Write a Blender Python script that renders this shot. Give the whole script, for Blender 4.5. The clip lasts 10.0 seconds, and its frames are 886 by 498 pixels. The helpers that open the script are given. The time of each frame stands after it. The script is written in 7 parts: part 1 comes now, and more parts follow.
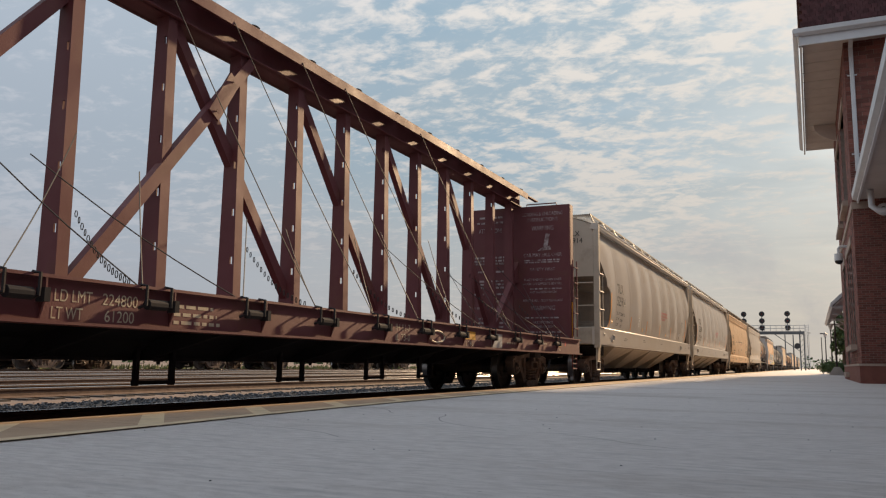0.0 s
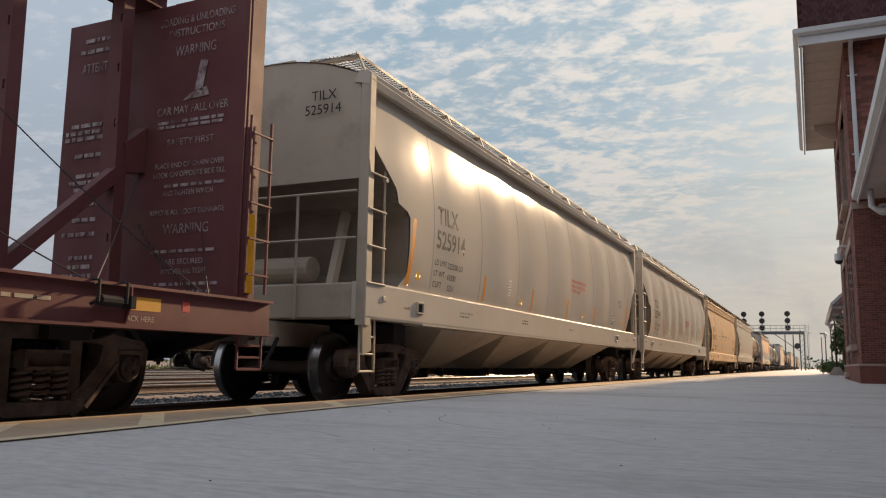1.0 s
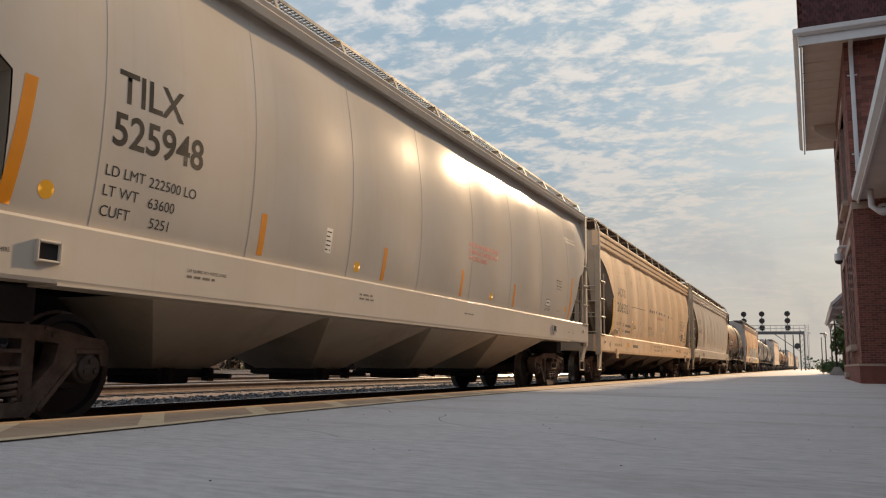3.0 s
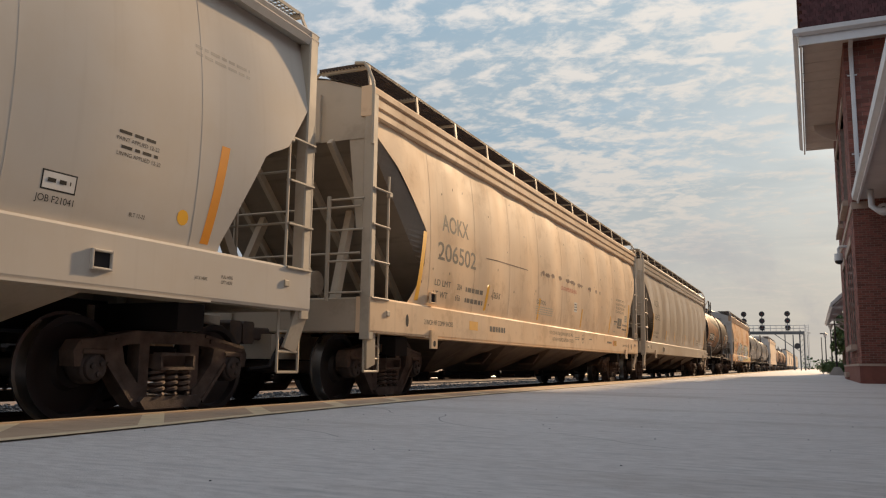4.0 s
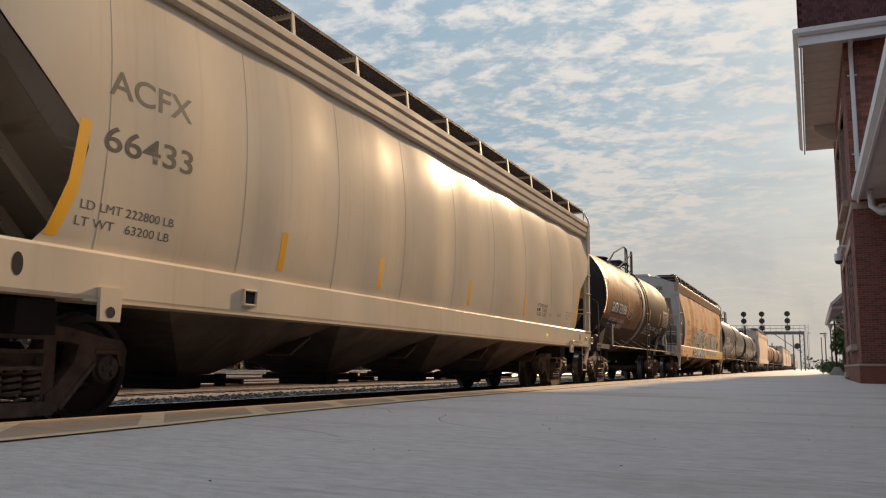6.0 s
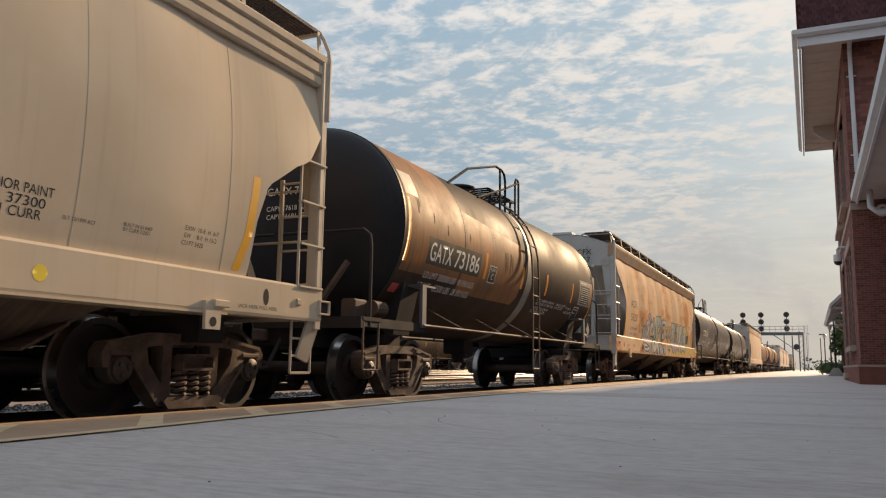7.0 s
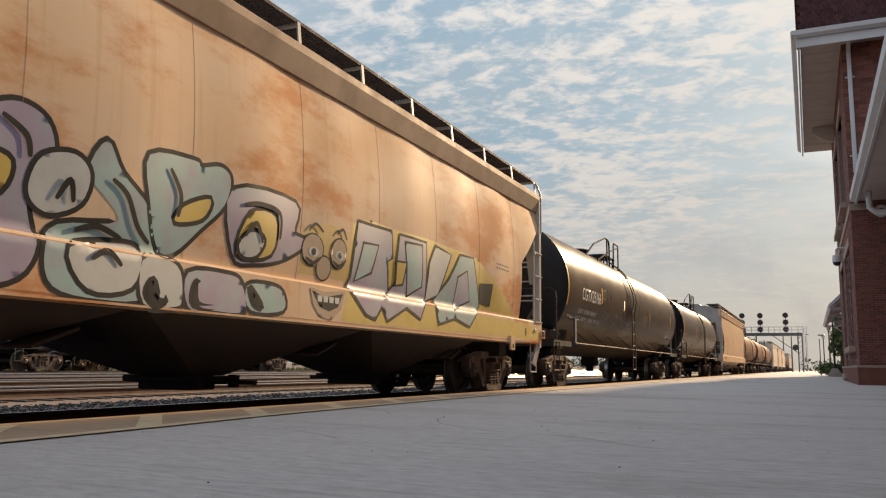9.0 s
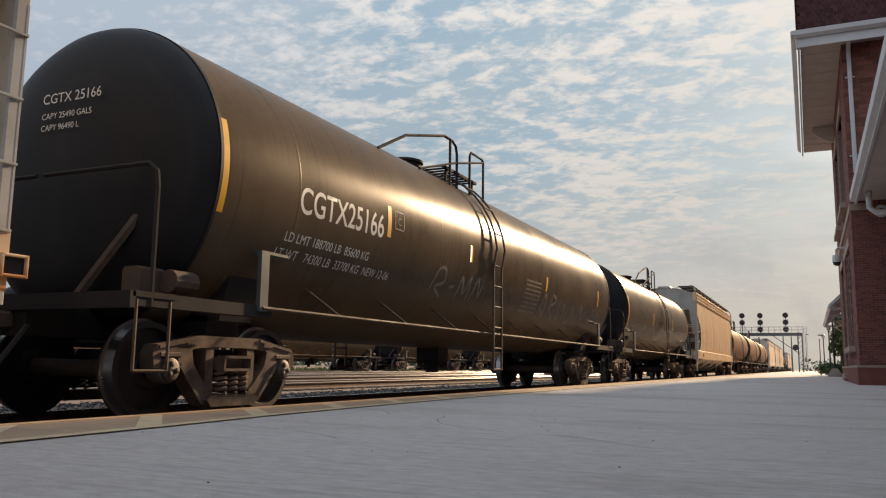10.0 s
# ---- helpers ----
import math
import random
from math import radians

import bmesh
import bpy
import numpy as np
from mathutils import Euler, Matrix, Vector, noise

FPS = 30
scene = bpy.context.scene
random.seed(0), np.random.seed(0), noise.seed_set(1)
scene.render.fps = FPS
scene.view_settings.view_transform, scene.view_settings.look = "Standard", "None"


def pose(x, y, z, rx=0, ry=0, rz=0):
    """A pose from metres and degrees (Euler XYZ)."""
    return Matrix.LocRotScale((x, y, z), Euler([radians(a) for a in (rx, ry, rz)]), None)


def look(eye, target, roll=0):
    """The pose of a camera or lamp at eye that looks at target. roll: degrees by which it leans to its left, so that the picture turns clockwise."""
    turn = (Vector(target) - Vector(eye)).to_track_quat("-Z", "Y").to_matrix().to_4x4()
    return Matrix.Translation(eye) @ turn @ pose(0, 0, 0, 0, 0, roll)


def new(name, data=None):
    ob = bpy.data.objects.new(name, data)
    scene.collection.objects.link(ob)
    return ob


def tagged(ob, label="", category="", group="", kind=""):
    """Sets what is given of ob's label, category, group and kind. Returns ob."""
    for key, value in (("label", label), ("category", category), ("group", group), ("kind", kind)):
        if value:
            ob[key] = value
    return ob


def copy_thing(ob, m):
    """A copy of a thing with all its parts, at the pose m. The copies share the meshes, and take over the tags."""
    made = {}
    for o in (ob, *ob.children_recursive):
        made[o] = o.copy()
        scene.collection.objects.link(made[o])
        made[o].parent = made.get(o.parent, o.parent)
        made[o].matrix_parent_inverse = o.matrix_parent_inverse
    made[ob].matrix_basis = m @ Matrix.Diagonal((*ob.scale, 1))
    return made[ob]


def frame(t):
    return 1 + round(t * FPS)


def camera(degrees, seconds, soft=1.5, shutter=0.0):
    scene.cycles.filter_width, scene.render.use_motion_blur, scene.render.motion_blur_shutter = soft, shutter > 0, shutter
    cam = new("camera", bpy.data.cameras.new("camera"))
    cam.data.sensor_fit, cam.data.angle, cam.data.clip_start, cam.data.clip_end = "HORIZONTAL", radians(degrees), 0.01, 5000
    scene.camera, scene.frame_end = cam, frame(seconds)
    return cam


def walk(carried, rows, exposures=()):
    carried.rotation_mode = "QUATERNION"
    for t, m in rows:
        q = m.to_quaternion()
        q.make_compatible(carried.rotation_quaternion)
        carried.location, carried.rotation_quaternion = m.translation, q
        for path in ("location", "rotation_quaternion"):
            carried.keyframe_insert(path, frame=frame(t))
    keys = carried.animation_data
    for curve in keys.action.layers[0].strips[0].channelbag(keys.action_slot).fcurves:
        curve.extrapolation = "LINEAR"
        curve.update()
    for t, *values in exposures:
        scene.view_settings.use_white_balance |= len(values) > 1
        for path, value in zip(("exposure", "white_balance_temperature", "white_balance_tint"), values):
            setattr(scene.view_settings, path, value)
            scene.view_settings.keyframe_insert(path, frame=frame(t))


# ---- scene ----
# Camera on a low stand on the platform; the track runs along +Y, the train comes towards -Y.
cam = camera(57.9, 10.0, soft=1.2, shutter=0.0)
EYE = (0.0, 0.0, 0.445)


def cam_pose(yaw, pitch, roll=0.77):
    d = Vector((math.sin(radians(yaw)) * math.cos(radians(pitch)), math.cos(radians(yaw)) * math.cos(radians(pitch)), math.sin(radians(pitch))))
    return look(EYE, Vector(EYE) + d, roll)


walk(cam, [(0, cam_pose(-24.665, 8.117)), (5.7, cam_pose(-24.665, 8.117)), (6.4, cam_pose(-24.64, 8.14)), (7.0, cam_pose(-24.61, 8.18)),
           (7.5, cam_pose(-24.61, 8.18)), (8.0, cam_pose(-24.55, 8.215)), (9.0, cam_pose(-24.55, 8.225)), (10.0, cam_pose(-24.55, 8.225))],
     exposures=[(0, 0.43), (6.5, 0.43), (7.7, 0.55), (8.3, 0.55), (9.0, 0.46), (10, 0.46)])

SPEED = 12.05
TRACK_X = -6.57
RAIL_Z = -0.09
SUN_AZ, SUN_EL = 9.5, 20.5

# ---- world and sun ----
world = bpy.data.worlds.new("sky")
scene.world = world
world.use_nodes = True
wt = world.node_tree
for n in list(wt.nodes):
    wt.nodes.remove(n)


def wnode(kind, **kw):
    n = wt.nodes.new(kind)
    for k, v in kw.items():
        n.inputs[k].default_value = v
    return n


def wmath(op, a, b=None, clamp=False):
    n = wt.nodes.new("ShaderNodeMath")
    n.operation, n.use_clamp = op, clamp
    for i, q in enumerate((a, b)):
        if q is None:
            continue
        if isinstance(q, (int, float)):
            n.inputs[i].default_value = q
        else:
            wt.links.new(q, n.inputs[i])
    return n.outputs[0]


def wramp(fac, lo, hi):
    n = wt.nodes.new("ShaderNodeMapRange")
    n.interpolation_type = "SMOOTHSTEP"
    wt.links.new(fac, n.inputs[0])
    n.inputs[1].default_value, n.inputs[2].default_value = lo, hi
    return n.outputs[0]


def wmix(fac, a, b):
    n = wt.nodes.new("ShaderNodeMix")
    n.data_type = "RGBA"
    for sock, q in ((n.inputs[0], fac), (n.inputs[6], a), (n.inputs[7], b)):
        if isinstance(q, (int, float)):
            sock.default_value = q
        elif isinstance(q, tuple):
            sock.default_value = (*q, 1)
        else:
            wt.links.new(q, sock)
    return n.outputs[2]


sky = wt.nodes.new("ShaderNodeTexSky")
sky.sky_type, sky.sun_disc = "NISHITA", False
sky.sun_elevation, sky.sun_rotation = radians(SUN_EL), radians(SUN_AZ)
sky.air_density, sky.dust_density, sky.ozone_density = 1.0, 1.6, 1.2
scaled = wt.nodes.new("ShaderNodeVectorMath")
scaled.operation = "SCALE"
scaled.inputs["Scale"].default_value = 0.085
wt.links.new(sky.outputs[0], scaled.inputs[0])
coord = wt.nodes.new("ShaderNodeTexCoord")
sep = wt.nodes.new("ShaderNodeSeparateXYZ")
wt.links.new(coord.outputs["Generated"], sep.inputs[0])
up = wmath("MAXIMUM", sep.outputs[2], 0.0)
den = wmath("ADD", up, 0.14)
comb = wt.nodes.new("ShaderNodeCombineXYZ")
wt.links.new(wmath("DIVIDE", sep.outputs[0], den), comb.inputs[0])
wt.links.new(wmath("DIVIDE", sep.outputs[1], den), comb.inputs[1])


def cloud_noise(scale, detail, rough, stretch, turn, shift, distort=0.0):
    m = wt.nodes.new("ShaderNodeMapping")
    m.inputs["Location"].default_value = shift
    m.inputs["Rotation"].default_value = (0, 0, radians(turn))
    m.inputs["Scale"].default_value = stretch
    wt.links.new(comb.outputs[0], m.inputs[0])
    n = wnode("ShaderNodeTexNoise", Scale=scale, Detail=detail, Roughness=rough, Distortion=distort)
    wt.links.new(m.outputs[0], n.inputs["Vector"])
    return n.outputs[0]


big = cloud_noise(0.55, 3, 0.5, (1.0, 1.0, 1), 20, (1.7, 0.4, 0))
puff = cloud_noise(8.5, 8, 0.60, (1.0, 1.35, 1), -28, (0.3, 2.2, 0), 0.35)
fine = cloud_noise(24.0, 5, 0.60, (1.0, 1.2, 1), -28, (1.9, 0.7, 0), 0.4)
veil = cloud_noise(1.3, 5, 0.55, (1.0, 1.8, 1), -30, (5.1, 1.0, 0), 0.6)
bank = cloud_noise(1.0, 6, 0.58, (1.6, 0.42, 1), 8, (0.9, 3.3, 0), 0.5)
dens = wmath("ADD", wmath("ADD", wmath("MULTIPLY", puff, 0.55), wmath("MULTIPLY", fine, 0.22)), wmath("MULTIPLY", big, 0.55))
cloud = wramp(dens, 0.625, 0.765)
haze = wramp(veil, 0.22, 0.66)
toward = wt.nodes.new("ShaderNodeVectorMath")
toward.operation = "DOT_PRODUCT"
wt.links.new(coord.outputs["Generated"], toward.inputs[0])
toward.inputs[1].default_value = (math.sin(radians(SUN_AZ)) * math.cos(radians(SUN_EL)), math.cos(radians(SUN_AZ)) * math.cos(radians(SUN_EL)), math.sin(radians(SUN_EL)))
glow = wramp(toward.outputs["Value"], 0.50, 1.0)
# a thicker milky veil away from the sun
milk = wramp(toward.outputs["Value"], 0.92, 0.70)
cloud_col = wmix(glow, (0.58, 0.62, 0.69), (0.86, 0.80, 0.73))
veil_col = wmix(glow, (0.49, 0.54, 0.62), (0.44, 0.52, 0.56))
base_sky = wmix(0.75, scaled.outputs[0], (0.30, 0.455, 0.57))
s1 = wmix(wmath("MULTIPLY", wmath("MAXIMUM", haze, milk), wmath("ADD", wmath("MULTIPLY", milk, 0.28), 0.50)), base_sky, veil_col)
s2 = wmix(wmath("MULTIPLY", cloud, 0.92), s1, cloud_col)
low = wramp(up, 0.27, 0.0)
s2b = wmix(wmath("MULTIPLY", low, 0.78), s2, wmix(glow, (0.60, 0.64, 0.72), (0.93, 0.83, 0.71)))
# flat grey bank of cloud low over the horizon
lowbank = wmath("MULTIPLY", wramp(bank, 0.44, 0.62), wmath("MULTIPLY", wramp(up, 0.19, 0.13), wramp(up, 0.015, 0.06)))
s3 = wmix(wmath("MULTIPLY", lowbank, 0.40), s2b, (0.56, 0.555, 0.585))
bg = wt.nodes.new("ShaderNodeBackground")
bg.inputs[1].default_value = 0.68
# brighter towards the zenith, as under thin overcast
grade = wmath("DIVIDE", wmath("ADD", wmath("MULTIPLY", up, 1.5), 1.0), 1.46)
graded = wt.nodes.new("ShaderNodeVectorMath")
graded.operation = "SCALE"
wt.links.new(s3, graded.inputs[0])
wt.links.new(grade, graded.inputs["Scale"])
wt.links.new(graded.outputs[0], bg.inputs[0])
wo = wt.nodes.new("ShaderNodeOutputWorld")
wt.links.new(bg.outputs[0], wo.inputs[0])

sun_data = bpy.data.lights.new("sun", "SUN")
sun_data.energy, sun_data.angle, sun_data.color = 4.8, radians(1.6), (1.0, 0.70, 0.42)
sun = new("sun", sun_data)
sun.matrix_world = look((0, 0, 0), (-math.sin(radians(SUN_AZ)) * math.cos(radians(SUN_EL)), -math.cos(radians(SUN_AZ)) * math.cos(radians(SUN_EL)), -math.sin(radians(SUN_EL))))


# ---- materials ----
def mat(name, col, rough=0.6, metal=0.0, spec=0.5, col2=None, scale=3.0, amount=0.5, col3=None, scale3=0.6, amount3=0.0, bump=0.0, bump_scale=60.0,
        stretch=(1, 1, 1), rough_var=0.1, streaks=None, streak_amount=0.0, island=0.0, rnd=0.0, specks=None, dents=0.0, thr=0.50):
    m = bpy.data.materials.new(name)
    m.use_nodes = True
    nt = m.node_tree
    p = nt.nodes["Principled BSDF"]
    L = nt.links.new
    tc = nt.nodes.new("ShaderNodeTexCoord")
    mp = nt.nodes.new("ShaderNodeMapping")
    mp.inputs["Scale"].default_value = stretch
    L(tc.outputs["Object"], mp.inputs[0])

    def noise_tex(sc, det=6, ro=0.6):
        n = nt.nodes.new("ShaderNodeTexNoise")
        n.inputs["Scale"].default_value, n.inputs["Detail"].default_value, n.inputs["Roughness"].default_value = sc, det, ro
        L(mp.outputs[0], n.inputs["Vector"])
        return n.outputs[0]

    def ramp(f, lo, hi):
        n = nt.nodes.new("ShaderNodeMapRange")
        n.interpolation_type = "SMOOTHSTEP"
        L(f, n.inputs[0])
        n.inputs[1].default_value, n.inputs[2].default_value = lo, hi
        return n.outputs[0]

    def times(f, k):
        n = nt.nodes.new("ShaderNodeMath")
        n.operation = "MULTIPLY"
        L(f, n.inputs[0])
        if isinstance(k, float):
            n.inputs[1].default_value = k
        else:
            L(k, n.inputs[1])
        return n.outputs[0]

    def mix(f, a, b):
        n = nt.nodes.new("ShaderNodeMix")
        n.data_type = "RGBA"
        L(f, n.inputs[0])
        for sock, q in ((n.inputs[6], a), (n.inputs[7], b)):
            if isinstance(q, tuple):
                sock.default_value = (*q, 1)
            else:
                L(q, sock)
        return n.outputs[2]

    c2 = col2 or tuple(0.7 * c for c in col)
    n1 = noise_tex(scale)
    out = mix(times(ramp(n1, 0.35, 0.7), float(amount)), col, c2)
    if col3:
        out = mix(times(ramp(noise_tex(scale3, 8, 0.68), thr, thr + 0.16), float(amount3)), out, col3)
    if streaks:
        ms = nt.nodes.new("ShaderNodeMapping")
        ms.inputs["Scale"].default_value = (1.0, 9.0, 0.35)
        L(tc.outputs["Object"], ms.inputs[0])
        ns = nt.nodes.new("ShaderNodeTexNoise")
        ns.inputs["Scale"].default_value, ns.inputs["Detail"].default_value = 1.4, 5
        L(ms.outputs[0], ns.inputs["Vector"])
        out = mix(times(ramp(ns.outputs[0], 0.52, 0.75), float(streak_amount)), out, streaks)
    if specks:
        out = mix(times(ramp(noise_tex(150.0, 2, 0.5), 0.66, 0.74), 0.8), out, specks)
        out = mix(times(ramp(noise_tex(38.0, 3, 0.5), 0.69, 0.74), 0.55), out, specks)
    if island or rnd:
        if island:
            g = nt.nodes.new("ShaderNodeNewGeometry").outputs["Random Per Island"]
        else:
            g = nt.nodes.new("ShaderNodeObjectInfo").outputs["Random"]
        hs = nt.nodes.new("ShaderNodeHueSaturation")
        k = float(island or rnd)
        r = nt.nodes.new("ShaderNodeMapRange")
        L(g, r.inputs[0])
        r.inputs[3].default_value, r.inputs[4].default_value = 1 - k, 1 + k
        L(r.outputs[0], hs.inputs["Value"])
        L(out, hs.inputs["Color"])
        out = hs.outputs[0]
    L(out, p.inputs["Base Color"])
    p.inputs["Metallic"].default_value = metal
    p.inputs["Specular IOR Level"].default_value = spec
    rr = nt.nodes.new("ShaderNodeMapRange")
    L(n1, rr.inputs[0])
    rr.inputs[1].default_value, rr.inputs[2].default_value = 0.3, 0.7
    rr.inputs[3].default_value, rr.inputs[4].default_value = max(0.03, rough - rough_var), min(1, rough + rough_var)
    L(rr.outputs[0], p.inputs["Roughness"])
    if bump:
        b = nt.nodes.new("ShaderNodeBump")
        b.inputs["Strength"].default_value, b.inputs["Distance"].default_value = min(1, bump), 0.02
        L(noise_tex(bump_scale, 4), b.inputs["Height"])
        L(b.outputs[0], p.inputs["Normal"])
    if dents:
        # long shallow dents and ripples in the sheet metal
        md = nt.nodes.new("ShaderNodeMapping")
        md.inputs["Scale"].default_value = (1.0, 1.0, 0.45)
        L(tc.outputs["Object"], md.inputs[0])
        nd = nt.nodes.new("ShaderNodeTexNoise")
        nd.inputs["Scale"].default_value, nd.inputs["Detail"].default_value = 1.2, 0.0
        L(md.outputs[0], nd.inputs["Vector"])
        b = nt.nodes.new("ShaderNodeBump")
        b.inputs["Strength"].default_value, b.inputs["Distance"].default_value = dents, 0.10
        L(nd.outputs[0], b.inputs["Height"])
        L(b.outputs[0], p.inputs["Normal"])
    return m


M_asphalt = mat("pale_weathered_asphalt", (0.67, 0.632, 0.612), 0.85, spec=0.3, col2=(0.54, 0.505, 0.488), scale=16, amount=0.9, col3=(0.44, 0.395, 0.365), scale3=0.42, amount3=0.65, thr=0.49, bump=0.8, bump_scale=110, stretch=(0.5, 1.3, 1), streaks=(0.40, 0.385, 0.385), streak_amount=0.5, specks=(0.16, 0.15, 0.145))
M_curb = mat("warm_edge_band", (0.62, 0.40, 0.21), 0.75, col2=(0.50, 0.33, 0.19), scale=5, amount=0.8, bump=0.2)
M_strip = mat("edge_paving", (0.43, 0.30, 0.20), 0.8, col2=(0.34, 0.245, 0.175), scale=3, col3=(0.27, 0.215, 0.17), scale3=1.2, amount3=0.5, bump=0.3)
M_yellow = mat("worn_line_paint", (0.66, 0.52, 0.33), 0.7, col2=(0.50, 0.40, 0.28), scale=6, amount=0.8)
# ballast and stones: dark gravel, deepened in colour for the train's shade
M_ballast = mat("ballast", (0.05, 0.054, 0.062), 0.95, spec=0.1, col2=(0.025, 0.027, 0.032), scale=14, amount=0.9, bump=1.0, bump_scale=30)
M_stone = mat("ballast_stone", (0.085, 0.092, 0.105), 0.85, col2=(0.035, 0.038, 0.045), scale=20, island=0.5)
M_yard = mat("yard_ground", (0.19, 0.135, 0.105), 0.95, col2=(0.12, 0.09, 0.075), scale=0.6, amount=0.8, col3=(0.30, 0.26, 0.22), scale3=0.25, amount3=0.7, bump=0.6, bump_scale=25, stretch=(1, 0.15, 1))
M_grass = mat("grass", (0.12, 0.15, 0.05), 0.95, col2=(0.22, 0.20, 0.09), scale=2, amount=0.8, bump=0.8)
M_railside = mat("rail_rust", (0.14, 0.085, 0.06), 0.8, col2=(0.08, 0.055, 0.045), scale=8, bump=0.3)
M_railtop = mat("rail_head", (0.62, 0.60, 0.58), 0.22, 1.0, rough_var=0.05)
M_tie = mat("tie", (0.075, 0.065, 0.06), 0.95, col2=(0.045, 0.04, 0.04), scale=6, bump=0.6, rnd=0.25)
M_tilx = mat("hopper_grey_beige_paint", (0.585, 0.53, 0.455), 0.20, spec=0.018, col2=(0.55, 0.475, 0.38), scale=1.2, amount=0.6, streaks=(0.45, 0.39, 0.32), streak_amount=0.15, rough_var=0.03, dents=0.12)
M_aokx = mat("hopper_cream_paint", (0.80, 0.605, 0.41), 0.6, spec=0.02, col2=(0.75, 0.53, 0.33), scale=0.9, amount=0.7, col3=(0.42, 0.26, 0.14), scale3=2.2, amount3=0.32, streaks=(0.60, 0.44, 0.28), streak_amount=0.35, dents=0.2)
M_acfx = mat("hopper_pale_paint", (0.63, 0.535, 0.41), 0.24, spec=0.016, col2=(0.56, 0.455, 0.32), scale=1.0, amount=0.6, streaks=(0.44, 0.35, 0.25), streak_amount=0.25, rough_var=0.04, dents=0.3)
M_orange = mat("hopper_rusty_orange_paint", (0.80, 0.585, 0.39), 0.6, spec=0.02, col2=(0.80, 0.52, 0.29), scale=0.7, amount=0.9, col3=(0.60, 0.25, 0.09), scale3=0.9, amount3=0.85, thr=0.455, stretch=(1, 0.5, 1.2), streaks=(0.60, 0.38, 0.19), streak_amount=0.35, dents=0.2)
M_endbeige = mat("chalky_beige_end_paint", (0.50, 0.43, 0.335), 0.6, spec=0.2, col2=(0.42, 0.36, 0.28), scale=2.0, col3=(0.30, 0.24, 0.18), scale3=1.5, amount3=0.4)
# slope sheets: grime, with the shade of their downward face put into the colour
M_slopeshade = mat("shaded_grimy_slope_sheet", (0.27, 0.225, 0.175), 0.7, spec=0.2, col2=(0.20, 0.165, 0.13), scale=1.2, amount=0.8, streaks=(0.14, 0.11, 0.085), streak_amount=0.6)
# bay sheets: streaky grime, darkened to paint in the shade under the car
M_bayshade = mat("shaded_grimy_bay_sheet", (0.15, 0.115, 0.09), 0.8, spec=0.15, col2=(0.085, 0.066, 0.055), scale=2.0, amount=0.9, streaks=(0.23, 0.17, 0.12), streak_amount=0.5)
M_endgrey = mat("hopper_end_grey_paint", (0.47, 0.45, 0.42), 0.5, col2=(0.38, 0.36, 0.33), scale=1.5, col3=(0.28, 0.22, 0.17), scale3=1.5, amount3=0.4)
M_maroon = mat("boxcar_red_paint", (0.145, 0.046, 0.048), 0.62, spec=0.3, col2=(0.11, 0.036, 0.038), scale=1.6, col3=(0.15, 0.065, 0.045), scale3=1.2, amount3=0.5, bump=0.1)
M_tankblack = mat("tank_black_paint", (0.016, 0.016, 0.019), 0.5, spec=0.12, col2=(0.026, 0.025, 0.026), scale=0.9, amount=0.8, streaks=(0.04, 0.036, 0.034), streak_amount=0.3)
M_tankrust = mat("tank_orange_faded_paint", (0.27, 0.13, 0.055), 0.6, spec=0.05, col2=(0.19, 0.115, 0.07), scale=1.1, amount=0.9, col3=(0.42, 0.16, 0.045), scale3=0.9, amount3=0.7, streaks=(0.05, 0.04, 0.035), streak_amount=0.6)
M_tankbrown = mat("tank_brown_black_paint", (0.05, 0.035, 0.028), 0.6, spec=0.025, col2=(0.11, 0.08, 0.06), scale=0.9, amount=0.7, streaks=(0.045, 0.035, 0.03), streak_amount=0.5)
M_tankgrey = mat("tank_olive_grey_paint", (0.105, 0.076, 0.050), 0.30, spec=0.018, col2=(0.15, 0.108, 0.07), scale=0.8, amount=0.7, streaks=(0.06, 0.045, 0.03), streak_amount=0.5, rough_var=0.05)
M_steel = mat("truck_steel_grime", (0.075, 0.056, 0.048), 0.75, spec=0.25, col2=(0.12, 0.08, 0.055), scale=5, amount=0.8, bump=0.3)
M_frame = mat("side_frame_rust", (0.185, 0.135, 0.108), 0.8, spec=0.2, col2=(0.085, 0.066, 0.057), scale=4, amount=0.9, bump=0.3)
M_wheel = mat("wheel_steel", (0.045, 0.039, 0.038), 0.6, 0.3, col2=(0.065, 0.052, 0.045), scale=4)
M_tread = mat("wheel_rim_bright", (0.42, 0.40, 0.38), 0.35, 1.0)
M_cap = mat("bearing_cap_steel", (0.11, 0.088, 0.078), 0.6, 0.2, col2=(0.07, 0.055, 0.048), scale=7, amount=0.9, bump=0.2)
M_under = mat("underframe_black", (0.028, 0.025, 0.026), 0.85, spec=0.2, col2=(0.05, 0.043, 0.041), scale=3)
M_dark = mat("letter_black", (0.028, 0.027, 0.026), 0.7, spec=0.15)
M_white = mat("letter_white", (0.72, 0.70, 0.66), 0.6, col2=(0.5, 0.47, 0.43), scale=5, amount=0.5)
M_lettergrey = mat("letter_worn_black", (0.075, 0.07, 0.065), 0.7, spec=0.15, col2=(0.24, 0.2, 0.15), scale=9, amount=0.55)
M_reflect = mat("reflective_stripe_yellow", (0.80, 0.40, 0.015), 0.5, spec=0.2, col2=(0.68, 0.33, 0.02), scale=4)
M_orangestripe = mat("reflective_stripe_orange", (0.74, 0.27, 0.012), 0.5, spec=0.15, col2=(0.62, 0.22, 0.015), scale=4)
M_redmark = mat("red_mark", (0.55, 0.06, 0.05), 0.5)
